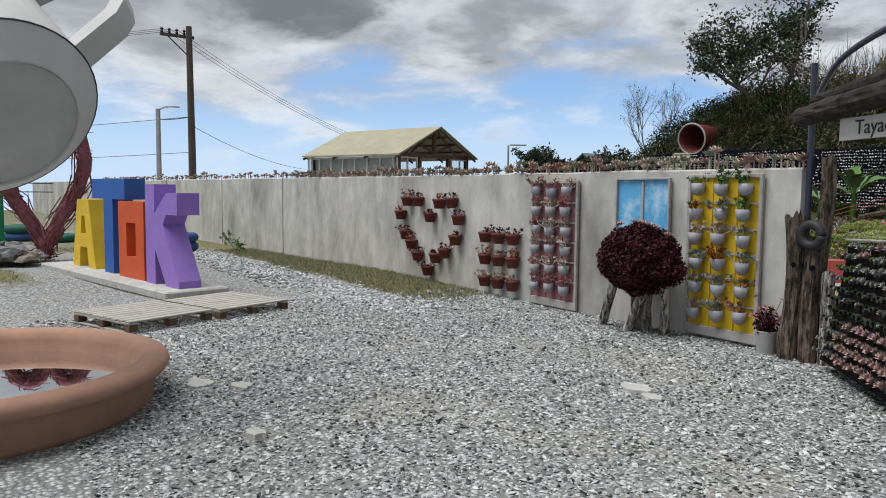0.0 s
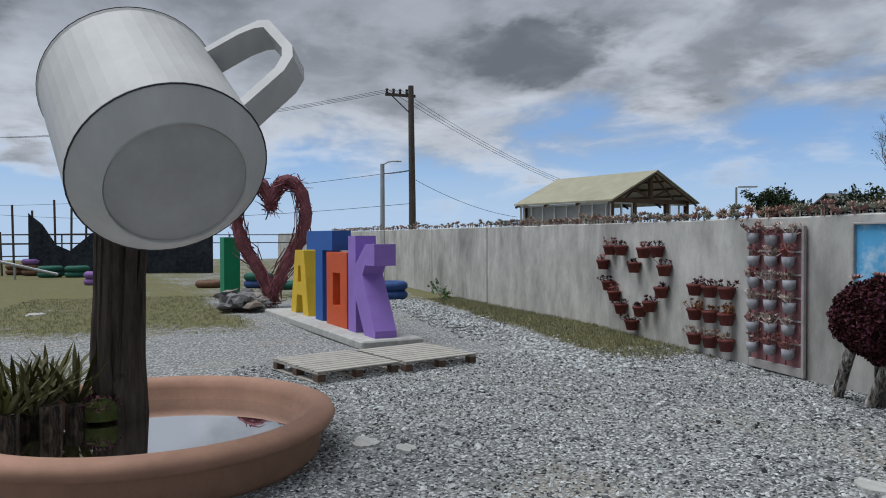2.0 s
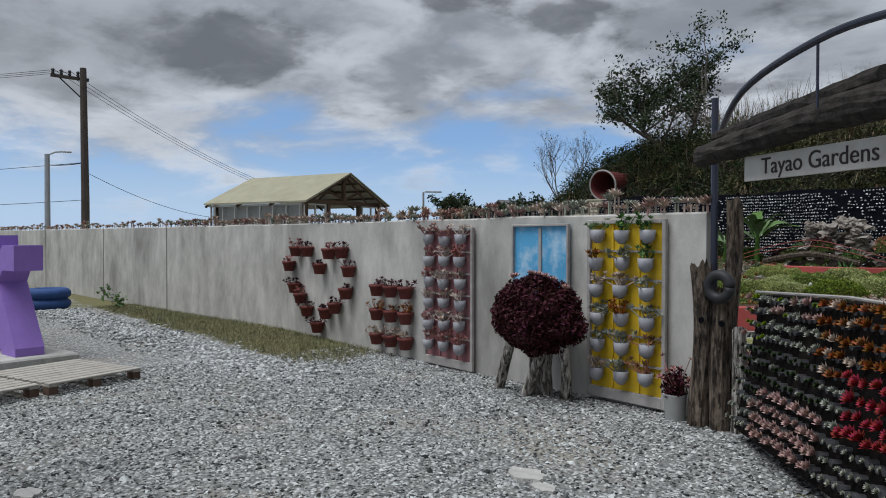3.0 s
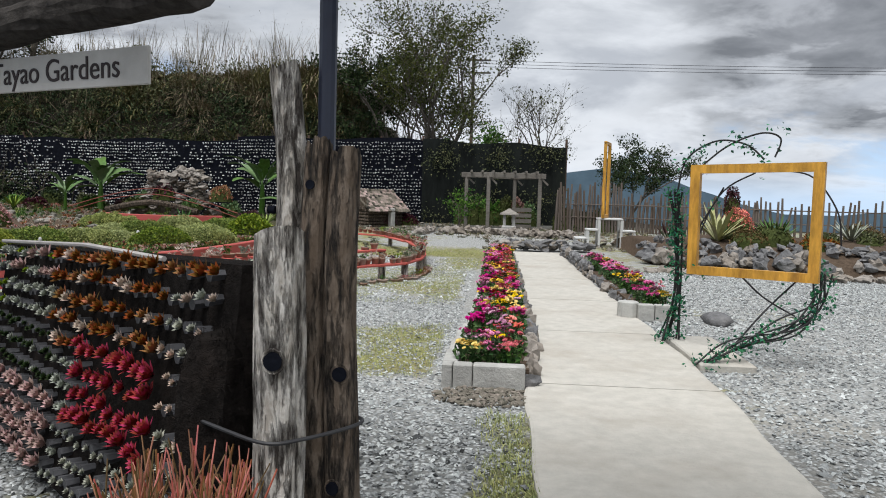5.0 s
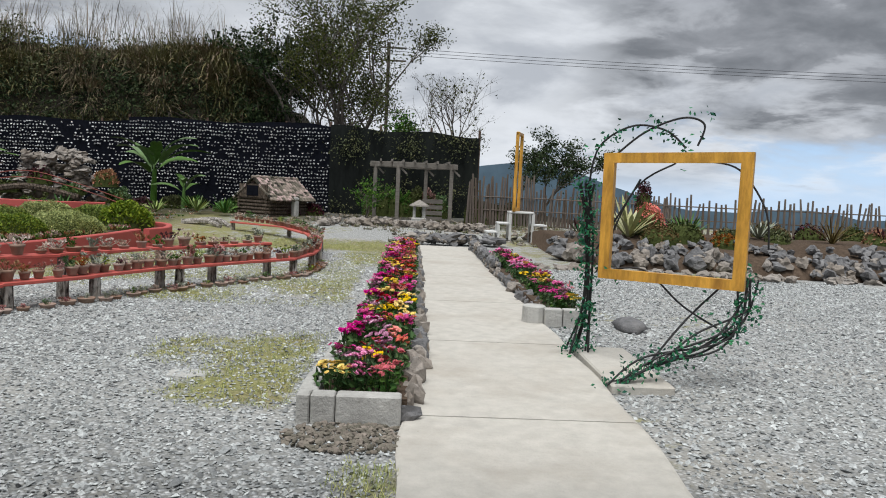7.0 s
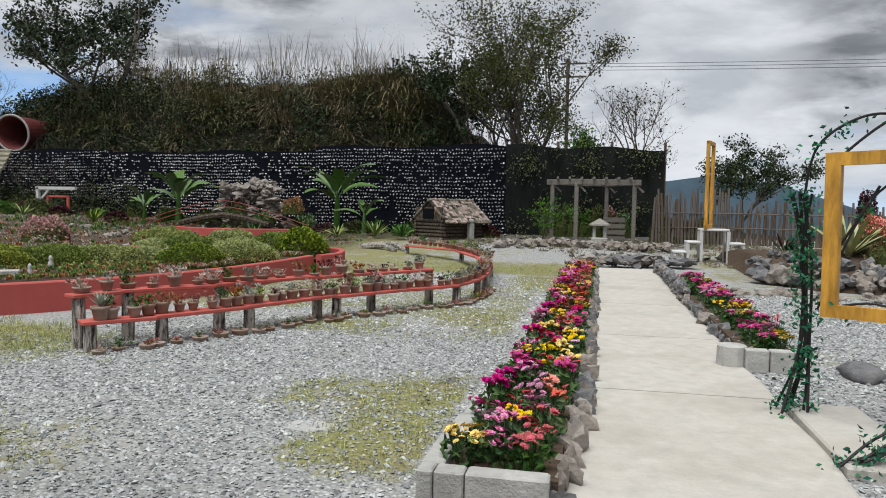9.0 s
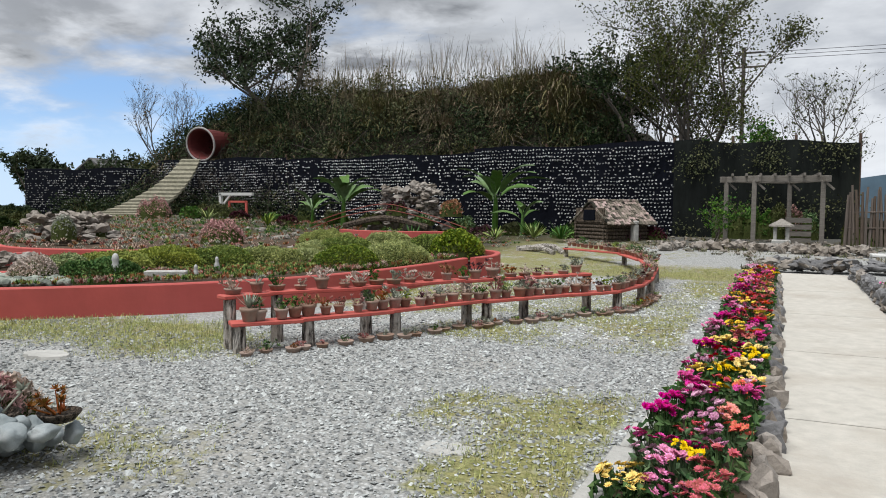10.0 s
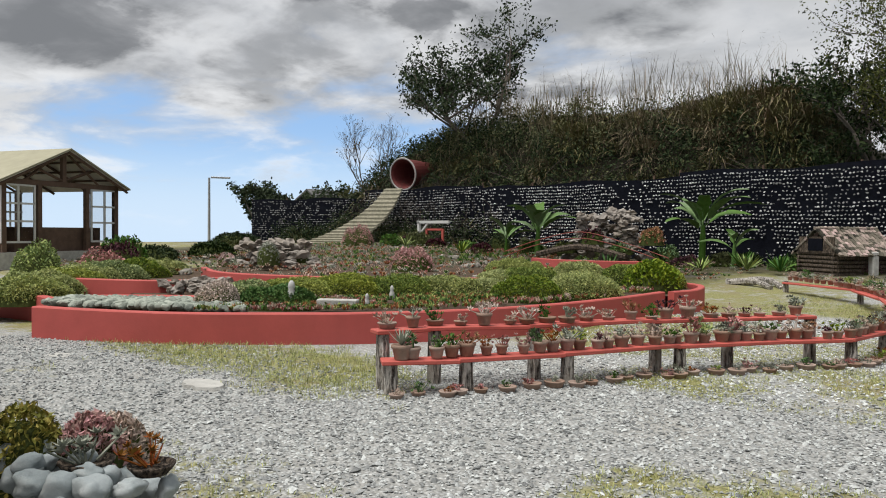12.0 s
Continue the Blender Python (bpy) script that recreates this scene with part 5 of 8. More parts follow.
# ---- gate: posts, arch, sign ----
def log_post(at, r, h, material, label, holes=(), lean=(0, 0), top_cut=0.03, bend=0.0, ragged=0.0):
    t = thing("log_post", (*at, 0), label, "post", "upright log posts")
    g = Geo()
    n, rows = 30, 26
    rg = random.Random(int(r * 1000 + h * 97))
    for i in range(rows + 1):
        u = i / rows
        z = -0.1 + (h + 0.1) * u
        for k in range(n):
            a = 2 * math.pi * k / n
            rr = r * (1.06 - 0.12 * u) * (1 + 0.10 * noise.noise(Vector((math.cos(a) * 1.6, math.sin(a) * 1.6, z * 1.2 + h))) + 0.03 * noise.noise(Vector((math.cos(a) * 5, math.sin(a) * 5, z * 5 + h))) - 0.10 * max(0, 0.22 - abs(noise.noise(Vector((math.cos(a) * 3.2, math.sin(a) * 3.2, z * 0.5 + h * 7))))) / 0.22)
            bx, by = bend * math.sin(z * 4.1 + h * 9), bend * math.sin(z * 3.3 + h * 5)
            up_cut = (top_cut * math.cos(a + 1) + ragged * noise.noise(Vector((math.cos(a) * 2.5, math.sin(a) * 2.5, h * 3)))) * max(0, u - .9) * 10
            g.v.append((math.cos(a) * rr + lean[0] * u + bx, math.sin(a) * rr + lean[1] * u + by, z + up_cut))
    for i in range(rows):
        for k in range(n):
            g.f.append((i * n + k, i * n + (k + 1) % n, (i + 1) * n + (k + 1) % n, (i + 1) * n + k))
    g.f.append(tuple(rows * n + k for k in range(n)))
    body = part("log", g, material, t)
    for (a, z, rad) in holes:
        d = Vector((math.cos(a), math.sin(a), 0))
        c = d * (r * 1.02 + 0.004) + Vector((0, 0, z))
        # solid black plug, the hole's inner shade put into its colour
        part("knot_hole", Geo().tube([c - d * 0.03, c + d * 0.004], rad, 14), M_NET, body, "black plug standing in for the dark of a drilled hole")
        s = d.cross(Vector((0, 0, 1)))
        part("knot_rim", Geo().tube([tuple(c - d * .004 + s * math.cos(w) * rad * 1.15 + Vector((0, 0, math.sin(w) * rad * 1.25))) for w in [2 * math.pi * q / 14 for q in range(15)]], rad * .22, 5, caps=False), material, body)
    return t


FRONT = -1.75
FRONT2 = FRONT + .28
log_post((-0.462, 1.905), 0.074, 1.215, M_LOG, "pale grey weathered log post with a round hole", ((FRONT2, 0.87, 0.026), (FRONT, 0.40, 0.028)), bend=.004)
log_post((-0.515, 2.11), 0.050, 1.70, M_LOG, "tall thin crooked grey log post with a broken top", ((2.9, 1.28, 0.012),), bend=.028, ragged=.03)
log_post((-0.395, 2.06), 0.046, 1.47, M_LOGD, "dark brown split log post", ((FRONT, 1.36, .014),), bend=.010, ragged=.03)
log_post((-0.31, 2.055), 0.052, 1.445, M_LOGD, "dark brown log post with small holes", ((FRONT2, .80, .022), (FRONT, .45, .02)), bend=.008, ragged=.02)
log_post((-2.98, 3.72), 0.080, 1.20, M_LOGD, "rough ragged-topped brown log post by the wall end", ((-1.0, .8, .02),), bend=.02, ragged=.10)
log_post((-2.83, 3.74), 0.072, 1.02, M_LOGD, "brown log post with a rubber ring on it", ((-1.0, .78, .02),), bend=.014, ragged=.05)
log_post((-2.70, 3.76), 0.052, 0.74, M_LOG, "short grey log post beside the planter", (), bend=.01)
log_post((-2.86, 3.93), 0.062, 1.66, M_LOGD, "tall dark log post behind the wall end", (), bend=.02, ragged=.05)
# black fibrous stump
lump = Geo()
vs, fs = ICO[3]
for q in vs:
    k = 1 + .20 * noise.noise(q * 2.1) + .10 * noise.noise(q * 7)
    lump.v.append((math.copysign(abs(q.x) ** .7, q.x) * .105 * k, math.copysign(abs(q.y) ** .7, q.y) * .095 * k, .44 + math.copysign(abs(q.z) ** .55, q.z) * .47 * (1 + .06 * noise.noise(q * 3))))
lump.f = list(fs)
rngf = random.Random(19)
for k in range(2600):
    q = Vector(lump.v[rngf.randrange(len(vs))])
    d = Vector((q.x, q.y, (q.z - .44) * .2)).normalized()
    lump.blade(q - d * .01 + Vector((rngf.gauss(0, .01), rngf.gauss(0, .01), rngf.gauss(0, .012))), d + Vector((rngf.gauss(0, .5), rngf.gauss(0, .5), rngf.gauss(0, .5))), rngf.uniform(.015, .035), .003, .3, rngf, 2)
solid("black_stump", lump, M_PEAT, "black fibrous tree-fern stump standing by the log posts", "stump", at=(-0.70, 2.03, 0))
tyre = Geo()
tyre.tube([(0.085 * math.cos(2 * math.pi * k / 20), 0, 0.085 * math.sin(2 * math.pi * k / 20)) for k in range(21)], .04, 8)
solid("rubber_ring", tyre, M_DARKRIM, "old dark rubber ring resting on a log post", "ring", at=(-2.80, 3.66, 1.05), smooth=True)
wire = Geo()
loop = smooth_line([(-.82, 2.02), (-.62, 1.90), (-.47, 1.822), (-.385, 1.87), (-.27, 1.995), (-.245, 2.07), (-.32, 2.125), (-.53, 2.17), (-.72, 2.14), (-.82, 2.02)], 5)
wire.tube([(x + .41, y - 2.0, .66 + .02 * math.sin(4 * x)) for x, y in loop], .006, 6)
solid("binding_wire", wire, M_DARKRIM, "rusty wire bound round the log posts", "wire", at=(-0.41, 2.0, 0))

gate = thing("gate_arch", (-1.5, 2.9, 0), "dark steel pipe gate arch over the bottle planter", "gate")


def gp(pts):
    return [(x + 1.5, y - 2.9, z) for x, y, z in pts]


part("pole", Geo().tube(gp([(-0.387, 2.137, -.1), (-0.387, 2.137, 2.5)]), 0.028, 12), M_PIPE, gate)
part("pole", Geo().tube(gp([(-2.985, 3.895, -.1), (-2.985, 3.895, 2.46)]), 0.026, 12), M_PIPE, gate)
arch_line = smooth_line([(-2.96, 3.86, 2.10), (-2.40, 3.24, 2.34), (-1.74, 2.82, 2.46), (-1.22, 2.55, 2.45), (-0.82, 2.35, 2.38), (-0.387, 2.137, 2.34)], 6)
arch = part("arch", Geo().tube(gp(arch_line), 0.022, 10), M_PIPE, gate)
part("hanger", Geo().tube(gp([(-1.74, 2.82, 2.46), (-1.74, 2.82, 2.10)]), 0.008, 6), M_PIPE, arch)
part("hanger", Geo().tube(gp([(-1.14, 2.51, 2.44), (-1.14, 2.51, 2.08)]), 0.008, 6), M_PIPE, arch)
hang = Geo().tube(smooth_line([(-2.86, 3.52, 1.98), (-2.3, 3.2, 2.02), (-1.60, 2.87, 2.08), (-0.97, 2.53, 2.09)], 6), [.075] * 4 + [.085] * 8 + [.095] * 7, 22, wob=.10, rng=R)
lg = solid("hanging_log", hang, M_LOGLIE, "weathered dark log hung under the gate arch", "log", "hanging logs")
hang = Geo().tube(smooth_line([(-2.73, 3.50, 2.10), (-2.1, 3.16, 2.14), (-1.38, 2.78, 2.20)], 8), [.05] * 6 + [.065] * 11, 12, wob=.09, rng=R)
solid("hanging_log", hang, M_LOGLIE, "thinner weathered log lying on another under the arch", "log", "hanging logs")
sign = thing("sign", (-1.88, 3.12, 1.85), "pale wooden name sign hung under the log", "sign", rz=math.degrees(math.atan2(-.49, 1.16)))
board = part("board", Geo().box(0, 0, 0, 1.22, 0.018, 0.16, bevel=.003), mat("sign_board", (0.55, 0.53, 0.50), .8, .1, 5, .4, (.35, .33, .31), 3, .2), sign)
M_INK = mat("sign_ink", (0.05, 0.04, 0.04), 0.8, 0.2, 9, 0)


def lettering(words, size, at, parent, material):
    cu = bpy.data.curves.new("words", "FONT")
    cu.body, cu.size, cu.extrude, cu.align_x, cu.align_y = words, size, 0.002, "CENTER", "CENTER"
    o = bpy.data.objects.new("tmp", cu)
    me = bpy.data.meshes.new_from_object(o)
    bpy.data.objects.remove(o)
    me.materials.append(material)
    ob = new("lettering", me)
    ob.parent = parent
    ob.matrix_basis = pose(*at, 90, 0, 0)
    return ob


lettering("Tayao Gardens", 0.145, (0, -0.012, 0), board, M_INK)

cano = thing("entrance_canopy", (0.63, 2.2, 2.13), "dark sheet metal canopy edge over the entrance", "canopy")
M_SHEET = mat("grey_sheet", (0.20, 0.21, 0.21), 0.55, 0.15, 4, 0.4, metal=0.3, bump=0.1)
g = Geo()
for i in range(41):
    x = -1.32 + 2.7 * i / 40
    z = 0.012 * math.sin(i * 1.6)
    g.v += [(x, -.28, .19 + z), (x, .5, .27 + z), (x, .5, .255 + z), (x, -.28, .175 + z)]
for i in range(40):
    for k in range(4):
        g.f.append((i * 4 + k, i * 4 + (k + 1) % 4, i * 4 + 4 + (k + 1) % 4, i * 4 + 4 + k))
part("sheet", g, M_SHEET, cano)
part("gutter", Geo().tube([(-1.30, -.30, .10), (1.4, -.30, .13)], .055, 10), M_SHEET, cano)
part("fascia", Geo().box(0.05, -.22, .08, 2.6, .03, .13), M_DARKRIM, cano)
part("support_pole", Geo().tube([(1.38, -.05, -2.2), (1.38, -.05, .2)], .03, 10), M_PIPE, cano)
part("tie", Geo().tube([(-1.02, -.06, -.0), (-1.02, -.06, .2)], .028, 10), M_PIPE, cano)

# ---- bottle planter between the posts ----
PA, PB = Vector((-2.52, 3.70, 0)), Vector((-0.62, 2.05, 0))
along = (PB - PA).normalized()
outw = Vector((along.y, -along.x, 0))
PL = (PB - PA).length
plw = thing("bottle_planter_wall", ((PA + PB) / 2), "dark planter wall of stacked bottles with rows of succulents", "planter")
mid = (PA + PB) / 2


def onp(u, v, o=0.0):
    return PA + along * (u * PL) + Vector((0, 0, 0.08 + v * (0.93 + 0.10 * u))) + outw * (0.17 * max(0.0, 1 - v) ** 1.3 + o) - mid


g = Geo()
for i in range(13):
    for j in range(9):
        g.v.append(tuple(onp(i / 12, j / 8)))
    g.v.append(tuple(onp(i / 12, 1, -.14)))
    g.v.append(tuple(onp(i / 12, 0, -.2)))
for i in range(12):
    for j in range(10):
        g.f.append((i * 11 + j, i * 11 + 11 + j, i * 11 + 12 + j, i * 11 + j + 1))
g.f += [tuple(range(10, -1, -1)), tuple(12 * 11 + j for j in range(11))]
part("soil_bank", g, M_PEAT, plw)
part("top_rail", Geo().tube([tuple(onp(0, 1.02, .02)), tuple(onp(.5, 1.03, .02)), tuple(onp(.8, 1.0, .02))], .010, 7), M_FRAMEW, plw)
groups = {m.name: (m, Geo()) for m in (L_SUCC, L_SUCCG, L_PINKS, L_OCHRE, L_RUST, L_CRIM, L_DUSTY, L_DARK, L_BRIGHT)}
bott = Geo()
M_NECK = mat("dark_bottle_neck", (0.07, 0.07, 0.075), 0.5, 0.3, 9, 0.3)
rng = random.Random(33)
for r in range(11):
    v = 0.97 - r * 0.088
    u = 0.01
    while u < 0.99:
        uu, vv = u + rng.uniform(-.004, .004), v + rng.uniform(-.012, .012)
        p = onp(uu, vv)
        if 0.57 < uu < 0.86 and 0.30 < vv < 0.66:
            m, s, lv = L_CRIM, .058, 26
        elif 0.16 < uu < 0.52 and vv < 0.38 and vv > .08:
            m, s, lv = L_DUSTY, .055, 12
        elif vv < 0.33:
            m, s, lv = L_SUCCG, .030, 14
        elif uu < 0.48 and vv < 0.66:
            m, s, lv = (L_DARK if rng.random() < .9 else L_SUCCG), .036, 9
        elif uu > 0.86 and vv < .9:
            m, s, lv = (L_SUCCG if rng.random() < .6 else L_SUCC), .034, 14
        elif uu > 0.44 and vv > 0.6:
            m, s, lv = (L_RUST if rng.random() < .6 else L_OCHRE if rng.random() < .7 else L_SUCC), .05, 10
        else:
            m, s, lv = rng.choice(((L_SUCCG, .038, 10), (L_DUSTY, .052, 9), (L_BRIGHT, .036, 10))) if uu < .15 or vv > .85 else (L_SUCCG, .038, 11)
        t_ = rosette(rng.randrange(9999), lv + 8, s * rng.uniform(.62, 1.0), 1.25, .55)
        tilt = Matrix.Rotation(rng.uniform(.5, 1.2), 3, along) @ Matrix.Rotation(rng.uniform(-.4, .4), 3, "Z")
        groups[m.name][1].add([tuple(tilt @ Vector(q) + p + outw * 0.055) for q in t_.v], t_.f)
        if m is not L_CRIM and rng.random() < .8:
            bott.tube([p - outw * .02, p + outw * 0.05], [.016, .022], 6)
        u += rng.uniform(.024, .034) * (1.3 if m is L_CRIM else 1)
for m, g in groups.values():
    if g.v:
        o = part("succulents", g, m, plw)
        o["kind"] = "stuff"
o = part("bottle_necks", bott, M_NECK, plw)
o["kind"] = "stuff"
for a, b, r in (((-2.45, 3.60, .05), (-1.62, 2.93, .06), .062), ((-1.66, 2.88, .06), (-0.82, 1.95, .06), .07)):
    solid("curb_log", Geo().tube(smooth_line([a, tuple((Vector(a) + Vector(b)) / 2 + Vector((0.02, .02, .01))), b], 6), r, 10, wob=.09, rng=R), M_LOG, "split weathered log lying along the planter foot", "log", "curb logs")
fire, twigs = Geo(), Geo()
for k in range(230):
    a, q = rng.uniform(0, 6.28), rng.random() ** .6
    p0, top = Vector((math.cos(a) * q * .09, math.sin(a) * q * .09, 0)), rng.uniform(.26, .50)
    p1 = Vector((math.cos(a) * q * .16, math.sin(a) * q * .16, top * .5))
    p2 = Vector((math.cos(a) * q * .26 + rng.gauss(0, .02), math.sin(a) * q * .26 + rng.gauss(0, .02), top))
    fire.tube([p0, p1, p2], [.0045, .004, .0025], 4, caps=False)
    for j in range(3):
        w = p1.lerp(p2, rng.uniform(.1, .8))
        twigs.tube([w, w + Vector((rng.gauss(0, .035), rng.gauss(0, .035), rng.uniform(.05, .12)))], [.003, .002], 4, caps=False)
stick = thing("stick_plant", (-0.66, 1.68, 0), "orange pencil-like stick plant at the foot of the planter", "plant")
for name, g in (("stem_clump", fire), ("tip_growth", twigs)):
    g.v = [(x * .92, y * .92, z * 1.28) for x, y, z in g.v]
    part(name, g, L_ORSTICK, stick)


# ---- trees and the wooded bank ----
def tree(name, at, height, spread, leaf_mat, leaves, label, seed, leaf_size=0.14, bare=False, trunk_r=0.12, stems=1, low=0.25):
    rng = random.Random(seed)
    t = thing(name, at, label, "tree")
    g, tips = Geo(), []

    def grow(p, d, length, r, depth):
        pts = [p]
        for k in range(3):
            d = (d + Vector((rng.gauss(0, .16), rng.gauss(0, .16), rng.gauss(0.03, .10)))).normalized()
            pts.append(pts[-1] + d * length / 3)
        g.tube(pts, [r, r * .88, r * .75, r * .6], 6 if depth < 2 else 4, caps=False)
        tips.extend(pts[1:] if depth >= 2 else [])
        if depth >= (4 if bare else 3):
            return
        for k in range(rng.choice((3, 4)) if depth else 5):
            s = pts[rng.choice((2, 3))] if depth else pts[rng.choice((1, 2, 3, 3))]
            nd = (d * rng.uniform(.5, .9) + Vector((rng.gauss(0, .6) * spread, rng.gauss(0, .6) * spread, rng.uniform(-.05, .5)))).normalized()
            grow(s, nd, length * rng.uniform(.5, .75), r * .5, depth + 1)
    for k in range(stems):
        grow(Vector((rng.gauss(0, .25) * (stems > 1), rng.gauss(0, .25) * (stems > 1), -0.3)), Vector((rng.gauss(0, .12) * stems, rng.gauss(0, .1) * stems, 1)).normalized(), height * 0.48, trunk_r, 0)
    part("trunk", g, M_TWIG, t)
    if leaves:
        c = Geo()
        for k in range(leaves):
            b = tips[rng.randrange(len(tips))]
            c.leaf(b + Vector((rng.gauss(0, .17), rng.gauss(0, .17), rng.gauss(0, .13))) * (height / 6), leaf_size * rng.uniform(.6, 1.4), rng)
        part("crown", c, leaf_mat, t)
    return t


tree("tree", (-23.4, 34.2, 5.8), 8.4, 1.6, L_DARK, 8000, "broad dark-leaved tree with open branches on the bank", 41, 0.19, trunk_r=.14, stems=3)
tree("tree", (-2.8, 32.4, 1.6), 8.4, 0.75, L_SHRUB, 24000, "tall feathery olive-green tree behind the netting", 42, 0.11, trunk_r=.09, stems=6)
tree("tree", (-4.4, 33.4, 3.0), 5.4, 0.9, L_DARK, 5200, "dense dark green tree behind the netting", 47, 0.16, trunk_r=.10, stems=3)
tree("bare_tree", (1.7, 33.0, 1.0), 5.6, 0.7, L_SHRUB, 500, "nearly bare grey tree behind the fence", 43, 0.12, True, .07, 2)
tree("tree", (4.5, 28.8, 0.2), 4.0, 0.8, L_DARK, 6500, "small dark-leaved tree beyond the stick fence", 44, 0.095, trunk_r=.06, stems=2)
tree("bare_tree", (-30.6, 33.0, 3.6), 4.2, 0.5, L_DRY, 300, "bare pale bush with upright twigs on the bank", 45, 0.1, True, .05, 4)
tree("tree", (-38.6, 31.0, 0.2), 5.6, 1.1, L_DARK, 5200, "round dark green tree beyond the garden", 46, 0.22, trunk_r=.12)
tree("bush_tree", (-35.0, 34.0, 0.2), 4.2, 1.2, L_DARK, 3600, "dark bushy tree beyond the net wall", 58, .2, trunk_r=.06, stems=4)
tree("bush_tree", (-32.5, 34.5, 0.8), 3.6, 1.2, L_SHRUB, 2600, "olive bushy tree beyond the net wall", 59, .18, trunk_r=.05, stems=4)
tree("bush_tree", (-0.6, 31.6, 2.0), 2.6, 1.0, L_GREEN, 1800, "low green climbing bush over the netting", 48, 0.13, trunk_r=.03, stems=4)
tree("small_tree", (-1.55, 26.0, 0.2), 1.9, 0.9, L_GREEN, 700, "thin young green tree by the log hut", 49, 0.09, trunk_r=.025, stems=2)

rng = random.Random(51)
shr = {"dark": Geo(), "olive": Geo(), "feather": Geo(), "dry": Geo(), "reed": Geo(), "twig": Geo()}
for k in range(3300):
    x, y = rng.uniform(-36, 1.5), 30.5 + 6.2 * rng.random() ** 1.3
    z = ground_z(x, y)
    if z < 0.6:
        continue
    n0 = noise.noise(Vector((x * .33, z * .55, 2))) + .5 * noise.noise(Vector((x * 1.1, z * 1.3, 6)))
    up_z = sstep(4.0, 6.2, z) * sstep(-24, -19, x)
    high = .7 + 2.0 * max(0, noise.noise(Vector((x * .42, y * .3, 11))) + .22)
    if rng.random() > .15 + .85 * up_z:
        kind = "dark" if rng.random() < .96 or x < -20 else "olive"
    else:
        kind = "feather" if n0 > .12 else "dry" if n0 > -.10 else "olive" if rng.random() < .5 else "dark"
    rad = rng.uniform(.4, .95)
    if kind in ("feather", "dry"):
        for j in range(30):
            a, q = rng.uniform(0, 6.28), rng.random()
            shr[kind].blade((x + math.cos(a) * .2 * q, y + math.sin(a) * .2 * q, z - .1), (math.cos(a) * (.25 + .8 * q), math.sin(a) * (.25 + .8 * q), 1), high * rng.uniform(.7, 1.35), rng.uniform(.025, .055), rng.uniform(.25, .95), rng, 4)
        for j in range(8):
            d = Vector((rng.gauss(0, 1), rng.gauss(0, 1), rng.gauss(.3, 1))).normalized() * rad * .7
            shr["olive"].leaf(Vector((x, y, z + rad * .4)) + d, rng.uniform(.08, .16), rng)
    else:
        for j in range(44):
            d = Vector((rng.gauss(0, 1), rng.gauss(0, 1), rng.gauss(0, 1))).normalized() * rad * rng.uniform(.6, 1)
            shr[kind].leaf(Vector((x, y, z + rad * .45 * high)) + d, rng.uniform(.09, .19), rng)
for k in range(120):
    cx_, cy_ = rng.uniform(-25, -3), rng.uniform(33.0, 36.5)
    tall = rng.uniform(.8, 1.9) * (0.7 + 1.5 * max(0, noise.noise(Vector((cx_ * .45, 0, 7))) + .15))
    for j in range(rng.randrange(8, 26)):
        x, y = cx_ + rng.gauss(0, .35), cy_ + rng.gauss(0, .35)
        z = ground_z(x, y) + rng.uniform(.2, .8)
        h = tall * rng.uniform(.6, 1.7)
        lean = (rng.gauss(0, .32), rng.gauss(0, .3), 1)
        shr["reed"].blade((x, y, z), lean, h, rng.uniform(.014, .03), rng.uniform(0, .2), rng, 3)
        for q in range(3):
            u = rng.uniform(.45, 1)
            shr["reed"].blade((x + lean[0] * h * u, y + lean[1] * h * u, z + h * u * .96), (rng.gauss(0, 1), rng.gauss(0, 1), .8), rng.uniform(.1, .3), .012, .2, rng, 2)
for k in range(64):
    cx_, cy_ = rng.uniform(-27, -3.5), rng.uniform(31.4, 35.0)
    cz_, big_r = ground_z(cx_, cy_) + rng.uniform(-.1, .5), rng.uniform(.6, 1.5)
    kind = rng.choice(("dark", "olive", "feather", "feather", "dry"))
    for j in range(int(420 * big_r)):
        d = Vector((rng.gauss(0, 1), rng.gauss(0, 1), rng.gauss(.2, .9))).normalized()
        d *= big_r * rng.uniform(.55, 1) * (1 + .4 * noise.noise(d * 2.4 + Vector((k, 0, 0))))
        if kind in ("feather", "dry"):
            shr[kind].blade(Vector((cx_, cy_, cz_)) + d * .7, d + Vector((0, 0, .5)), rng.uniform(.3, .7), .03, rng.uniform(.2, .8), rng, 3)
        else:
            shr[kind].leaf(Vector((cx_, cy_, cz_)) + d, rng.uniform(.09, .18), rng)
for k in range(560):
    x, y = rng.uniform(-30, 0), rng.uniform(30.2, 32.4)
    z = ground_z(x, y) + rng.uniform(.5, 1.8)
    shr["twig"].tube(smooth_line([(x, y, z), (x + rng.gauss(0, .5), y - rng.uniform(.1, .4), z + rng.uniform(.1, .6)), (x + rng.gauss(0, .9), y - rng.uniform(.2, .7), z - rng.uniform(0, 1.4))], 4), rng.uniform(.007, .016), 4, caps=False)
for key, m, lab in (("dark", L_DARK, "dense dark green shrubs covering the bank"), ("olive", L_SHRUB, "olive-green shrubs covering the bank"), ("feather", L_OLIVE, "feathery olive grass clumps on the bank"), ("dry", L_DRY, "dry brown arching grass hanging over the netting"), ("reed", L_REED, "tall dry reeds along the top of the bank"), ("twig", M_LIANA, "tangled bare vines on the bank")):
    solid("bank_shrubs", shr[key], m, lab, "shrubs", kind="stuff")


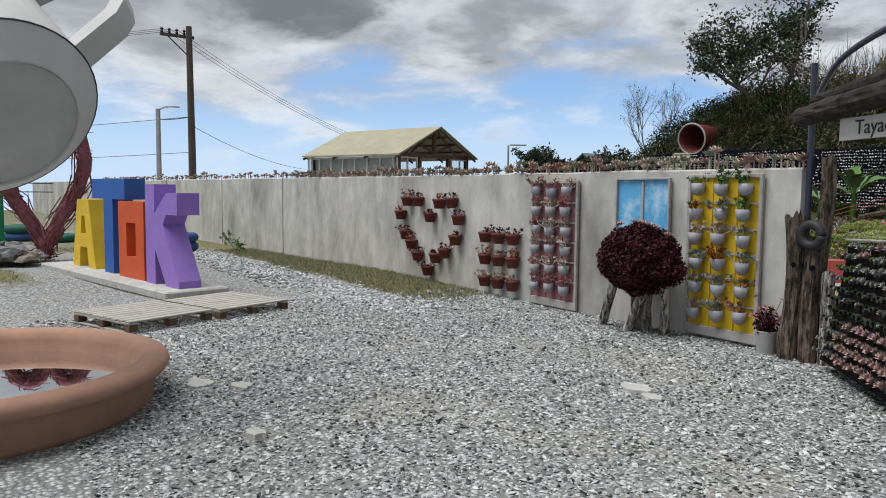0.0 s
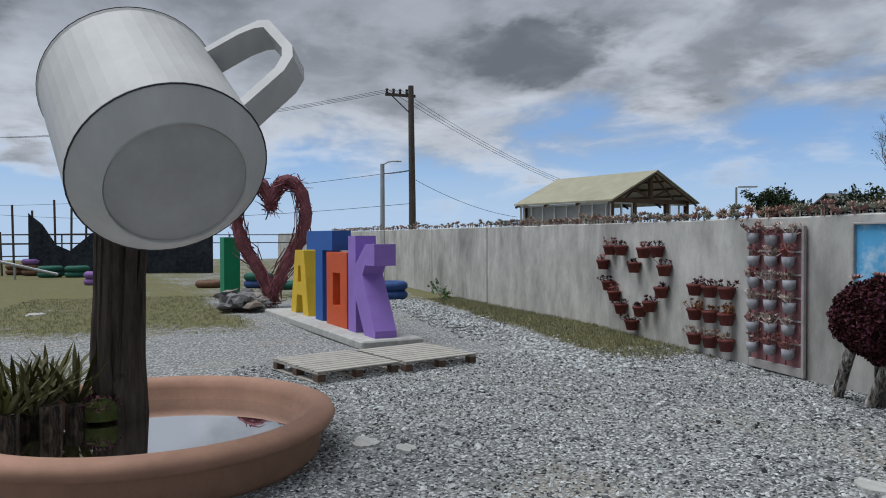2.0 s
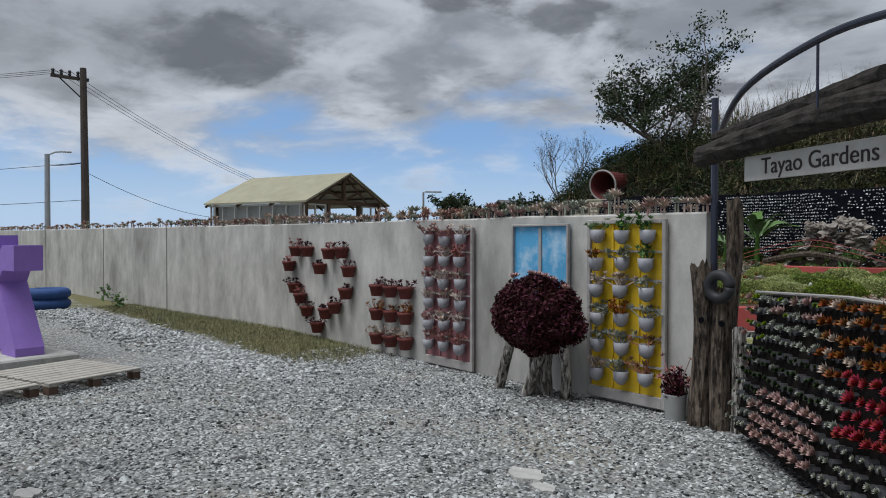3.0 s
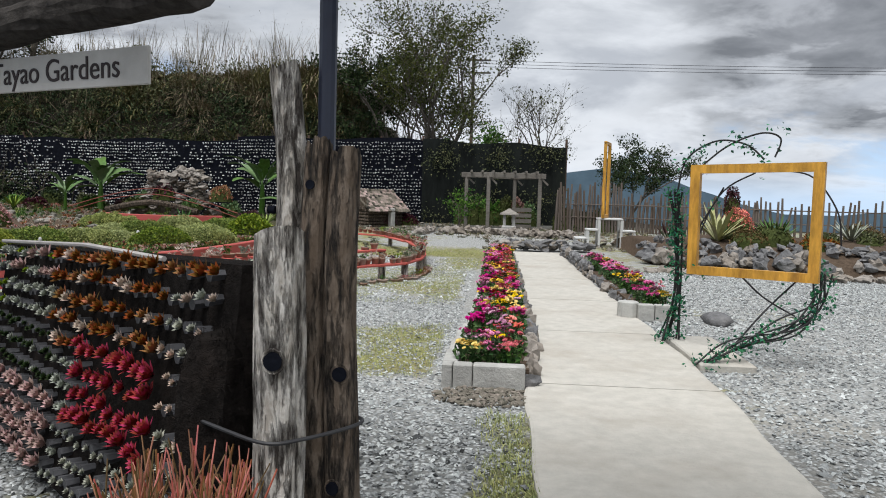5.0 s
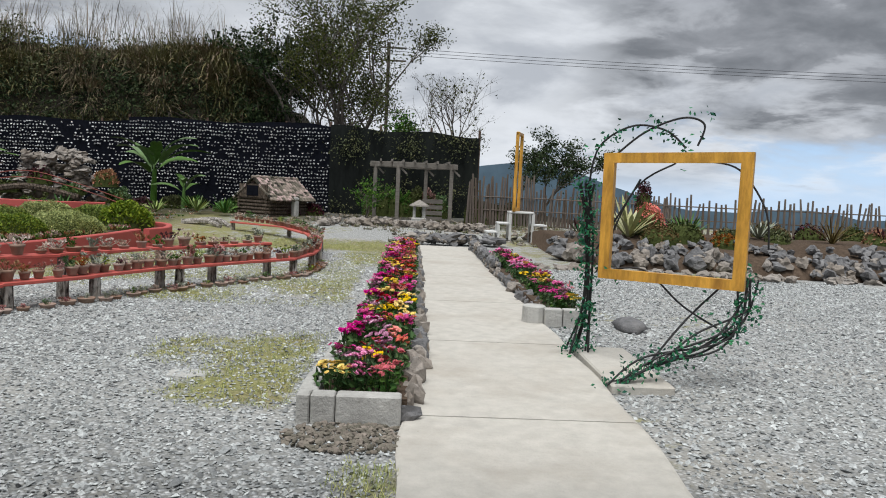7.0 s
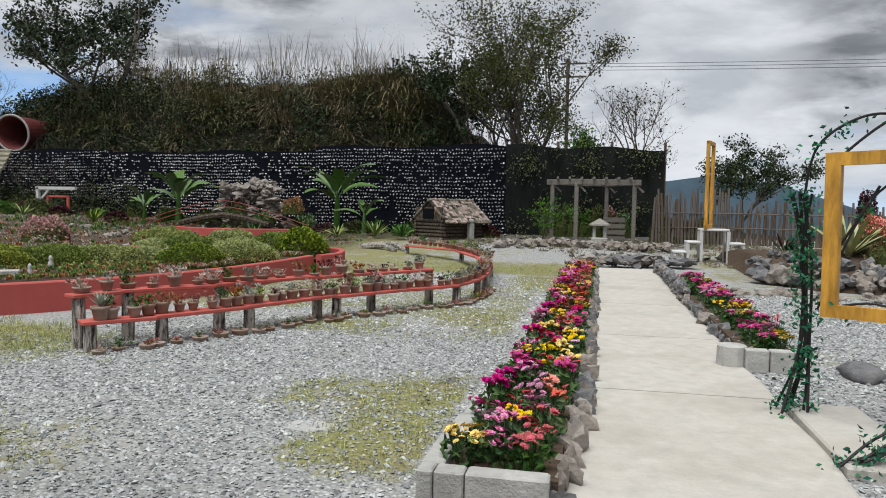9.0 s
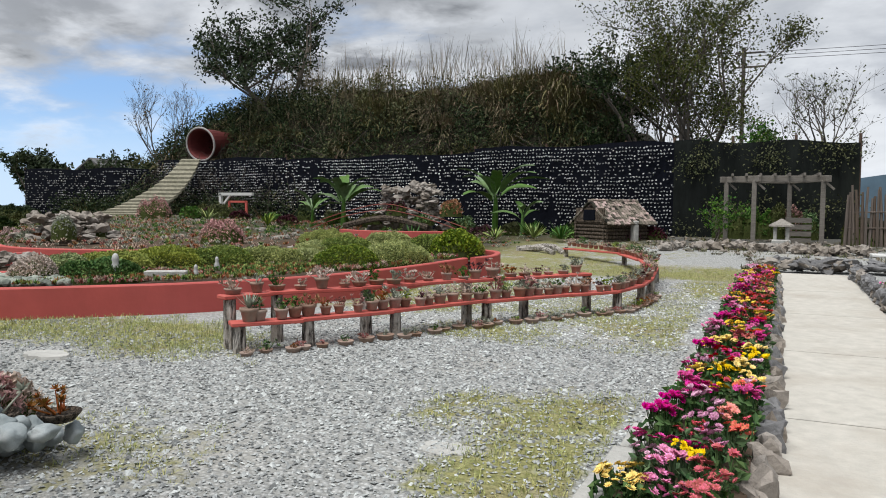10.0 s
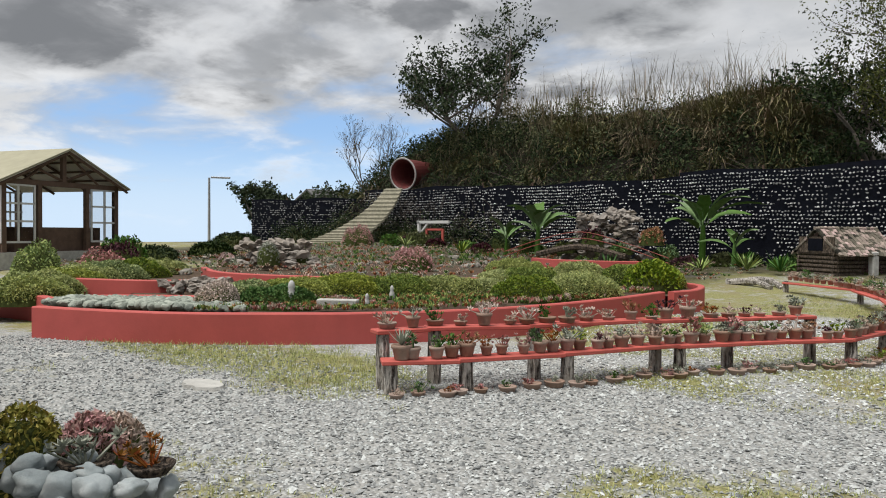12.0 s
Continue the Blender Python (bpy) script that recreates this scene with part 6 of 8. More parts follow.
# ---- flowers ----
L_MUM = leafmat("chrysanthemum_leaf", (0.05, 0.105, 0.03), 0.5)


def mum(seed, petal_mat, center_mat=None):
    """A chrysanthemum: leafy stems and many small flower heads."""
    rng = random.Random(seed)
    f, b = Geo(), Geo()
    for k in range(80):
        a, q = rng.uniform(0, 6.28), rng.random() ** .5
        f.leaf((math.cos(a) * q * .13, math.sin(a) * q * .13, rng.uniform(.0, .20)), rng.uniform(.04, .08), rng)
    tufts = [(rng.uniform(0, 6.28), rng.uniform(.2, 1), rng.uniform(-.05, .04)) for k in range(4)]
    for k in range(rng.randrange(17, 24)):
        a, q, up_ = tufts[k % 4]
        c = Vector((math.cos(a) * q * .11 + rng.gauss(0, .032), math.sin(a) * q * .11 + rng.gauss(0, .032), .20 + .06 * (1 - q) + up_ + rng.uniform(-.015, .015)))
        tilt = Euler((rng.uniform(-.6, .6) - .25, rng.uniform(-.6, .6), 0)).to_matrix()
        r = rng.uniform(.020, .034)
        for ring, (n, rr, up) in enumerate(((9, 1.0, .25), (7, .7, .6), (4, .4, .9))):
            for j in range(n):
                w = 6.283 * j / n + ring * .4
                d = tilt @ Vector((math.cos(w), math.sin(w), up))
                s = tilt @ Vector((-math.sin(w), math.cos(w), 0)) * r * .27
                n0 = len(b.v)
                b.v += [tuple(c), tuple(c + d * r * rr * .6 + s), tuple(c + d * r * rr), tuple(c + d * r * rr * .6 - s)]
                b.f.append((n0, n0 + 1, n0 + 2, n0 + 3))
        f.tube([(c.x * .3, c.y * .3, 0), tuple(c)], .003, 3, caps=False)
    return mesh_of(f, "foliage", L_MUM), mesh_of(b, "inflorescence", petal_mat)


MUMS = {m.name: [mum(700 + i * 7 + k, m) for k in range(3)] for i, m in enumerate((L_MAG, L_YELF, L_ORANGE, L_PINKF, L_REDF))}
COLOUR = {L_MAG.name: "magenta", L_YELF.name: "yellow", L_ORANGE.name: "orange", L_PINKF.name: "pale pink", L_REDF.name: "deep red"}


def plant_mum(x, y, z, m, s, bed):
    fo, bl = MUMS[m.name][R.randrange(3)]
    t = thing("chrysanthemum", (x, y, z), COLOUR[m.name] + " chrysanthemum in bloom growing in " + bed, "flower", "chrysanthemums", rz=R.uniform(0, 360))
    t.matrix_basis = t.matrix_basis @ Matrix.Scale(s, 4)
    part("foliage", fo, None, t)
    part("inflorescence", bl, None, t)["kind"] = "stuff"


y = 5.16
while y < 16.4:
    for c in range(3):
        x = -0.02 + 0.15 * c + 0.05 * sstep(5, 7, y) + 0.004 * (y - 5) + R.uniform(-.03, .03)
        w = ((L_MAG, 7, L_PINKF, 1.2, L_YELF, 1.5), (L_MAG, 4, L_YELF, 3.4, L_PINKF, .8, L_REDF, 2, L_ORANGE, 1), (L_ORANGE, 3.6, L_REDF, 2.4, L_MAG, 2.6, L_YELF, 2.4, L_PINKF, .6))[c]
        m = R.choices(w[::2], w[1::2])[0]
        plant_mum(x, y + R.uniform(-.07, .07), 0.10, m, R.uniform(.66, .95), "the block bed")
    y += 0.215
y = 8.55
while y < 14.4:
    for c in range(2):
        m = R.choices((L_MAG, L_YELF, L_PINKF, L_REDF), (6, 5 if c == 1 and y < 10 else 1.4, 1, 1))[0]
        plant_mum(1.96 + .15 * c + R.uniform(-.04, .04), y + R.uniform(-.07, .07), 0.12, m, R.uniform(.7, .95), "the stone-edged bed")
    y += 0.27

# ---- pots on the benches ----
def dist_line(fine, step):
    out, acc = [], 0.10
    for a, b in zip(fine, fine[1:]):
        L = math.hypot(b[0] - a[0], b[1] - a[1])
        while acc < L:
            u = acc / L
            out.append((a[0] + (b[0] - a[0]) * u, a[1] + (b[1] - a[1]) * u))
            acc += step * R.uniform(.85, 1.2)
        acc -= L
    return out


LBL = {L_SUCC.name: "pale rosette", L_SUCCG.name: "grey-green", L_PINKS.name: "pink", L_OCHRE.name: "ochre", L_GREEN.name: "green", L_BRIGHT.name: "yellow-green", L_MAROON.name: "maroon"}
for fine, zb, where in ((F1, 0.26, "lower bench"), (F2, 0.475, "upper bench")):
    for i, (x, y) in enumerate(dist_line(fine, 0.15 if zb < .4 else .20)):
        m = R.choices(SUCC_MATS, (5, 4, 2, 1.5, 4, 2, .5))[0]
        far = y > 13.5
        if i == 0 and zb < .4:
            potted((x + .06, y + .02, zb + .018 + ground_z(x, y)), POTS[M_POT.name], M_POT, SPIKY[1], "clay pot with a striped agave on the bench end", 1.05, .10, 20, "potted plants on the benches")
            continue
        pm = POTS[M_POT.name] if zb < .4 else (BOWL if R.random() < .75 else POTS[M_POT.name])
        potted((x + R.uniform(-.03, .03), y + R.uniform(-.03, .03), zb + .018 + ground_z(x, y)), pm, M_POT, PLANT[m.name][R.randrange(3)], "clay pot of " + LBL[m.name] + " succulents on the " + where, R.uniform(.66, .98) * (1 if pm is not BOWL else .8), .10 if pm is not BOWL else .055, R.uniform(0, 360), "potted plants on the benches", ps=R.uniform(.8, 1.35))
for i, (x, y) in enumerate(dist_line([(a + .12, b - .12) for a, b in F1[:22]], 0.19)):
    m = R.choices(SUCC_MATS, (4, 4, 3, 2, 3, 1, 1))[0]
    potted((x + R.uniform(-.05, .05), y + R.uniform(-.05, .05), ground_z(x, y)), BOWL, M_POT, PLANT[m.name][R.randrange(3)], "low clay bowl of " + LBL[m.name] + " succulents on the gravel", R.uniform(.55, .82), .05, R.uniform(0, 360), "bowls before the bench", ps=R.uniform(.6, 1.1))


# ---- planting of the raised bed ----
L_GREENH = leafmat("green_hedge_leaf", (0.17, 0.235, 0.055), 0.5)

def mound(x, y, rx, ry, h, material, n, size, label, rz=0.0, z=0.34, name="hedge"):
    rng = random.Random(int((x * 31 + y * 17) * 10))
    if x < -15.6:
        z = ground_z(x, y) - .03
    t = thing(name, (x, y, z), label, "plant", "bed planting", rz=rz)

    def dome(a, q):
        return h * math.sqrt(max(0, 1 - q ** 2.5)) * (1 + .3 * noise.noise(Vector((math.cos(a) * q * rx * 4, math.sin(a) * q * ry * 4, x))))
    g = Geo()
    for i in range(n):
        a, q = rng.uniform(0, 6.28), rng.random() ** .45
        g.leaf((math.cos(a) * q * rx, math.sin(a) * q * ry, dome(a, q) * rng.uniform(.86, 1.06)), size * rng.uniform(.7, 1.4), rng)
    for i in range(n // 4):
        a, q = rng.uniform(0, 6.28), rng.random() ** .5
        g.blade((math.cos(a) * q * rx, math.sin(a) * q * ry, dome(a, q) * .88), (rng.gauss(0, .4) + math.cos(a) * q, rng.gauss(0, .4) + math.sin(a) * q, 1), size * 1.5, size * .4, .1, rng, 2)
    part("foliage", g, material, t)
    # dark dome under the leaves, added to shade the gaps between them
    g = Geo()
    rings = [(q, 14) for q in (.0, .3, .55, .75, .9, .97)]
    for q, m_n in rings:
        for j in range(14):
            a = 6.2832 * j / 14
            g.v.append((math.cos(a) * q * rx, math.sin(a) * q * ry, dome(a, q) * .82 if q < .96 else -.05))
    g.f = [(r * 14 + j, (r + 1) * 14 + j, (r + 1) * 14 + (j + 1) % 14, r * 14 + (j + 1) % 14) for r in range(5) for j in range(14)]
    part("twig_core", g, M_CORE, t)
    return t


HEDGES = [(-8.35, 9.15, .55, .42, .34, 40), (-8.05, 9.85, .6, .45, .36, 45), (-7.8, 10.6, .6, .45, .38, 45), (-7.3, 11.2, .6, .45, .36, 40), (-6.85, 11.8, .6, .42, .36, 40), (-6.55, 12.45, .45, .4, .33, 40),
          (-5.6, 12.1, .55, .42, .40, 33), (-5.25, 13.1, .62, .45, .42, 40), (-5.75, 13.7, .5, .42, .38, 33),
          (-7.0, 14.3, .62, .45, .40, 30), (-7.5, 14.0, .45, .4, .33, 30),
          (-7.1, 16.2, .65, .45, .44, 15), (-6.2, 16.5, .65, .45, .44, 15), (-5.5, 16.4, .5, .4, .44, 15), (-9.2, 17.0, .8, .5, .42, 10)]
for k, (x, y, a, b, h, rz) in enumerate(HEDGES):
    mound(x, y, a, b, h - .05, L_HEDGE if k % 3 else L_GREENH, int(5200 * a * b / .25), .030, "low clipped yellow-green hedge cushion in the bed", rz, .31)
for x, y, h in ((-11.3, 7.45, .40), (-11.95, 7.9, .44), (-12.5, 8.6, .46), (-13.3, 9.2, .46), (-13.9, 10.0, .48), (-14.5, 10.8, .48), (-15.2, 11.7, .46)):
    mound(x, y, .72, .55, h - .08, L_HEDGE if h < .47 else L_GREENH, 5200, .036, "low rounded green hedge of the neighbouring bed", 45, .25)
mound(-7.3, 9.0, .55, .26, .24, L_GREEN, 2200, .04, "feathery bright green plant by the figurine", 35)
mound(-5.15, 15.3, .5, .45, .45, L_BRIGHT, 1100, .08, "yellow-green leafy bush at the bed corner", 0)
mound(-7.75, 8.4, .3, .28, .30, L_SUCC, 1800, .03, "pale flowering dome plant", 0)
mound(-12.2, 16.8, .6, .5, .55, L_PINKS, 900, .07, "pink flowering bush at the back", 0)
mound(-17.6, 11.5, .9, .6, .7, L_PINKS, 900, .08, "reddish flowering bush by the hut", 0, .5)
mound(-18.6, 12.4, .7, .6, .8, L_MAROON, 900, .08, "dark red leafy bush by the hut", 0, .5)
mound(-19.6, 13.0, 1.0, .6, .85, L_GREEN, 1100, .09, "leafy green bush by the hut", 0, .6)
mound(-20.8, 14.6, 1.1, .6, .5, L_DARK, 1100, .09, "dark leafy bush beyond the bed", 0, .6)
mound(-16.2, 9.5, .7, .5, 1.0, L_BRIGHT, 1100, .07, "yellow flowering bush beside the hut", 0, .4)
mound(-21.8, 17.2, 1.2, .6, .5, L_DARK, 1100, .11, "dark green shrub beyond the bed", 0, .6)
mound(-24.5, 20.0, 1.6, .7, .5, L_SHRUB, 1100, .11, "olive shrub beyond the bed", 0, .6)
mound(-29, 23.0, 1.8, .8, .6, L_DARK, 1100, .13, "dark shrub near the street lamp", 0, .6)
mound(-26.5, 21.0, 1.6, .8, .45, L_DARK, 1100, .13, "dark shrub near the stone slide", 0, .6)
mound(-23.2, 25.2, .9, .5, .9, L_PINKS, 800, .08, "pale red shrub at the foot of the slide", 0, .6)
cov = {m.name: (m, Geo()) for m in (L_OCHRE, L_GREEN, L_BRIGHT, L_PINKS, L_SUCC, L_SUCCG)}
rng = random.Random(63)
bl2 = smooth_line(RW, 6)
for k in range(2600):
    i = rng.randrange(len(bl2) - 1)
    q = rng.random()
    d = rng.random() ** 1.3 * 1.6 + .16
    ax_, ay_ = bl2[i]
    bx_, by_ = bl2[i + 1]
    L = math.hypot(bx_ - ax_, by_ - ay_)
    nx, ny = -(by_ - ay_) / L, (bx_ - ax_) / L
    x, y = ax_ + (bx_ - ax_) * q + nx * d, ay_ + (by_ - ay_) * q + ny * d
    n0 = noise.noise(Vector((x * .9, y * .9, 0)))
    m = rng.choice((L_OCHRE, L_GREEN, L_BRIGHT)) if n0 > -.05 else rng.choice((L_PINKS, L_SUCC, L_GREEN))
    if x < -7.3 and y < 9.0:
        continue
    t_ = rosette(rng.randrange(9999), 7, rng.uniform(.03, .06), .8)
    cov[m.name][1].add([(v[0] + x, v[1] + y, v[2] + .37 + rng.uniform(0, .04)) for v in t_.v], t_.f)
stones = Geo()
for k in range(3000):
    x, y = rng.uniform(-25, -5.2), rng.uniform(11.5, 26)
    if (x > -6.2 and y > 15) or (y < 13.5 and x > -8.5):
        continue
    zc = max(ground_z(x, y), .33 if x > -16 and y < 20 else 0)
    n0 = noise.noise(Vector((x * .7, y * .7, 4)))
    n1 = noise.noise(Vector((x * .5, y * .5, 14)))
    if n1 > .28:
        if rng.random() < .5:
            s = rng.uniform(.05, .16)
            stones.rock((x, y, zc + s * .3), s, s * rng.uniform(.6, 1), s * rng.uniform(.4, .8), rng, .3)
        continue
    m = rng.choice((L_PINKS, L_SUCC, L_SUCC) if n0 > .22 else (L_GREEN, L_OCHRE, L_BRIGHT) if n0 < -.2 else (L_SUCC, L_SUCCG, L_OCHRE, L_SUCCG))
    t_ = rosette(rng.randrange(9999), 7, rng.uniform(.05, .12), .7)
    dz = rng.uniform(.02, .14)
    cov[m.name][1].add([(v[0] + x, v[1] + y, v[2] + zc + dz) for v in t_.v], t_.f)
for k in range(2600):
    x, y = rng.uniform(-27, -8), rng.uniform(17.5, 28)
    n0 = noise.noise(Vector((x * .6, y * .6, 24)))
    m = rng.choice((L_PINKS, L_SUCC, L_OCHRE) if n0 > .2 else (L_GREEN, L_BRIGHT, L_GREEN) if n0 < -.15 else (L_SUCC, L_SUCCG, L_GREEN))
    t_ = rosette(rng.randrange(9999), 7, rng.uniform(.08, .17), 1.1)
    cov[m.name][1].add([(v[0] + x, v[1] + y, v[2] + ground_z(x, y)) for v in t_.v], t_.f)
solid("rockery_stones", stones, M_ROCKBR, "small grey stones scattered among low succulents", "stones", kind="stuff")
for m, g in cov.values():
    solid("ground_cover", g, m, "low mixed succulents covering the raised bed", "ground cover", kind="stuff")
g = Geo()
for i in range(30):
    for j in range(15):
        u, v = (i + rng.uniform(.1, .9)) / 30, (j + rng.uniform(.1, .9)) / 15
        x = -9.25 * (1 - u) * (1 - v) - 6.75 * u * (1 - v) - 8.0 * u * v - 9.7 * (1 - u) * v
        y = 6.95 * (1 - u) * (1 - v) + 8.2 * u * (1 - v) + 8.75 * u * v + 7.45 * (1 - u) * v
        g.rock((x, y, .38 + rng.uniform(0, .02)), rng.uniform(.055, .085), rng.uniform(.04, .06), rng.uniform(.035, .055), rng, .12, 2)
solid("stone_plants", g, mat("grey_green_rosettes", (0.185, 0.215, 0.17), .8, .2, 12, .3, island=.45), "carpet of grey-green rounded succulents", "succulents", kind="stuff")


def figurine(x, y, h, label):
    t = thing("figurine", (x, y, .38), label, "figurine", "white figurines")
    part("body", Geo().lathe([(.05, 0), (.065, .02), (.05, .12), (.032, .17), (.042, .20), (.03, .25), (.01, .27)], n=12, scale=h / .27), M_WHITE, t, smooth=True)


figurine(-7.06, 9.02, .30, "small white garden figurine among green plants")
figurine(-6.2, 9.5, .16, "tiny white figurine among succulents")
figurine(-6.75, 10.5, .18, "small white bird-like ornament in the bed")
figurine(-6.15, 12.35, .22, "white ornament beside the hedge")
figurine(-6.0, 12.45, .18, "white ornament beside another")
solid("trough", Geo().box(0, 0, .05, .5, .16, .12, rz=.6, bevel=.01), M_BLOCK, "small grey stone trough in the bed", "trough", at=(-6.45, 9.25, .36))


# ---- open hut by the road ----
hs = thing("open_hut", (-23.9, 13.2, 0.65), "open timber garden hut with a tan sheet gable roof", "hut", rz=math.degrees(math.atan2(.33, .94)) + 180)
# local: the gable stands in the plane x = 0, the ridge runs to +x
HW, HE, HP, HLn = 2.2, 2.05, 3.08, 4.9
for s in (-1, 1):
    g = Geo()
    for (x, y, z) in ((-.35, 0, HP + .06), (HLn, 0, HP + .06), (HLn, s * (HW + .25), HE - .05), (-.35, s * (HW + .25), HE - .05)):
        g.v += [(x, y, z), (x, y, z + .05)]
    g.f = [(1, 3, 5, 7), (0, 6, 4, 2), (0, 2, 3, 1), (2, 4, 5, 3), (4, 6, 7, 5), (6, 0, 1, 7)]
    part("roof_slope", g, M_TIN, hs)
    g = Geo()
    for (x, y, z) in ((-.3, 0, HP + .03), (HLn - .1, 0, HP + .03), (HLn - .1, s * (HW + .2), HE - .07), (-.3, s * (HW + .2), HE - .07)):
        g.v += [(x, y, z), (x, y, z + .02)]
    g.f = [(1, 3, 5, 7), (0, 6, 4, 2), (0, 2, 3, 1), (2, 4, 5, 3), (4, 6, 7, 5), (6, 0, 1, 7)]
    part("roof_lining", g, M_TINUNDER, hs, "pale underside of the roof")
    for k in range(4):
        x = -.25 + 1.7 * k
        part("rafter", Geo().tube([(x, 0, HP - .02), (x, s * (HW + .2), HE - .13)], .05, 4), M_TIMBER, hs)
    for k in range(1, 4):
        part("purlin", Geo().tube([(-.3, s * HW * k / 4, HP - .02 - (HP - HE) * k / 4), (HLn - .1, s * HW * k / 4, HP - .02 - (HP - HE) * k / 4)], .035, 4), M_TIMBER, hs)
    part("strut", Geo().tube([(0, 0, HE + .1), (0, s * 1.15, HE + .52)], .05, 4), M_TIMBER, hs)
    part("strut", Geo().tube([(0, s * .2, HE + .95), (0, s * 1.4, HE + .05)], .05, 4), M_TIMBER, hs)
part("tie_beam", Geo().box(0, 0, HE, .12, 2 * HW, .16), M_TIMBER, hs)
part("king_post", Geo().box(0, 0, HE + .55, .12, .14, 1.0), M_TIMBER, hs)
for x in (0, HLn - .3):
    for y in (-HW + .1, -.9, .9, HW - .1):
        part("post", Geo().box(x, y, HE / 2 - .2, .14, .14, HE + .4), M_TIMBER, hs)
M_FRAMEP = mat("pale_window_frame", (0.55, 0.55, 0.53), .6, .08, 4, .2, bump=.05)
M_PANE = bpy.data.materials.new("pane_glass")
M_PANE.use_nodes = True
pb = M_PANE.node_tree.nodes["Principled BSDF"]
pb.inputs["Transmission Weight"].default_value, pb.inputs["Roughness"].default_value, pb.inputs["IOR"].default_value = 1.0, 0.03, 1.1
for side in (-1, 1):
    w = thing("window_frame", (0, 0, 0), "white-framed glazed hut window unit", "window", "hut windows")
    w.matrix_basis = hs.matrix_basis @ pose(-.03, side * 1.62, .25)
    for z in (0, .62, 1.15, 1.7):
        part("bar", Geo().box(0, 0, z, .05, 1.15, .06), M_FRAMEP, w)
    for y in (-.55, 0, .55):
        part("mullion", Geo().box(0, y, .85, .05, .06, 1.7), M_FRAMEP, w)
    o = part("pane", Geo().box(.01, 0, .85, .012, 1.1, 1.65), M_PANE, w)
    o.visible_shadow = False
wl = thing("window_frame", (0, 0, 0), "row of white window bars at the back of the hut", "window", "hut windows")
wl.matrix_basis = hs.matrix_basis @ pose(HLn - .35, 0, .55)
for k in range(11):
    part("mullion", Geo().box(0, -2.2 + .44 * k, .7, .05, .05, 1.4), M_FRAMEP, wl)
for z in (0, .7, 1.4):
    part("bar", Geo().box(0, 0, z, .05, 4.5, .06), M_FRAMEP, wl)
for side in (-1,):
    ws = thing("window_frame", (0, 0, 0), "long pale window band along the hut side", "window", "hut windows")
    ws.matrix_basis = hs.matrix_basis @ pose(2.5, HW - .05, .9)
    for k in range(8):
        part("mullion", Geo().box(-2.3 + .66 * k, 0, .5, .06, .05, 1.1), M_FRAMEP, ws)
    for z in (0, 1.05):
        part("bar", Geo().box(0, 0, z, 4.8, .05, .07), M_FRAMEP, ws)
    for k in range(7):
        part("pane", Geo().box(-1.97 + .66 * k, -.01, .52, .60, .012, 1.0), M_PANE, ws).visible_shadow = False
    # added pale sheet, stands in for sky reflected in the panes
    part("curtain", Geo().box(0, -.12, .52, 4.6, .02, 1.0), M_FRAMEP, ws, "pale panel added for the bright reflection in the window band")
part("side_wall", Geo().box(2.35, HW - .06, .25, 4.7, .10, 1.25), M_TIMBER, hs)
part("back_wall", Geo().box(HLn - .3, 0, .1, .10, 4.2, .95), M_TIMBER, hs)
part("counter", Geo().box(.4, 0, .25, .5, 3.2, .9), M_TIMBER, hs)
part("floor", Geo().box(2.5, 0, -.3, 5.2, 4.8, .5), M_BLOCK, hs)

# ---- tipped giant pot with its flow of stones ----
tp = thing("giant_pot", (-26.3, 31.4, 4.35), "giant dark red pot tipped on its side above the net", "pot")
mouth = Vector((.10, -.98, -.12)).normalized()
e = mouth.to_track_quat("Z", "Y").to_matrix()
g = Geo()
prof = [(.44, -2.3), (.50, -2.3), (.70, -.9), (.80, 0), (.84, .02), (.84, .10), (.76, .12), (.70, 0), (.5, -1.0), (.2, -1.9)]
g.lathe(prof, n=24)
g.v = [tuple(e @ Vector(v)) for v in g.v]
part("body", g, mat("oxblood_paint", (0.13, 0.03, 0.028), .6, .2, 3, .4, (.05, .02, .02), 2, .2), tp)
g = Geo().tube([tuple(e @ Vector((.83 * math.cos(w), .83 * math.sin(w), .11))) for w in [6.2832 * k / 28 for k in range(29)]], .05, 6)
part("rim", g, M_FRAMEW, tp, "pale worn rim of the giant pot")
fl = thing("stone_flow", (-26.5, 29, 0), "stepped pale stone slide flowing from the giant pot", "slide")
cl = smooth_line([(-26.25, 30.6, 3.55), (-26.25, 29.9, 2.75), (-26.6, 29.2, 1.95), (-27.2, 28.4, 1.25), (-27.9, 27.6, .75), (-28.6, 26.8, .45)], 4)
wd = [.45 + 1.05 * (i / (len(cl) - 1)) ** 1.2 for i in range(len(cl))]
for i in range(len(cl) - 1):
    g = Geo()
    a, b = Vector(cl[i]) - Vector((-26.5, 29, 0)), Vector(cl[i + 1]) - Vector((-26.5, 29, 0))
    sx_ = Vector((.9, .43, 0))
    lip = Vector((0, -.03, .07))
    q = [a - sx_ * wd[i], a + sx_ * wd[i], b + sx_ * wd[i + 1] + lip, b - sx_ * wd[i + 1] + lip]
    dn = Vector((0, 0, -.12))
    g.v = [tuple(p) for p in q] + [tuple(p + dn) for p in q]
    g.f = [(0, 1, 2, 3), (7, 6, 5, 4), (0, 4, 5, 1), (1, 5, 6, 2), (2, 6, 7, 3), (3, 7, 4, 0)]
    part("tread", g, mat("moss_stone", (0.23, 0.215, 0.16), .95, .35, 9, .6, (.12, .12, .08), 2, .8) if i == 0 else bpy.data.materials["moss_stone"], fl)

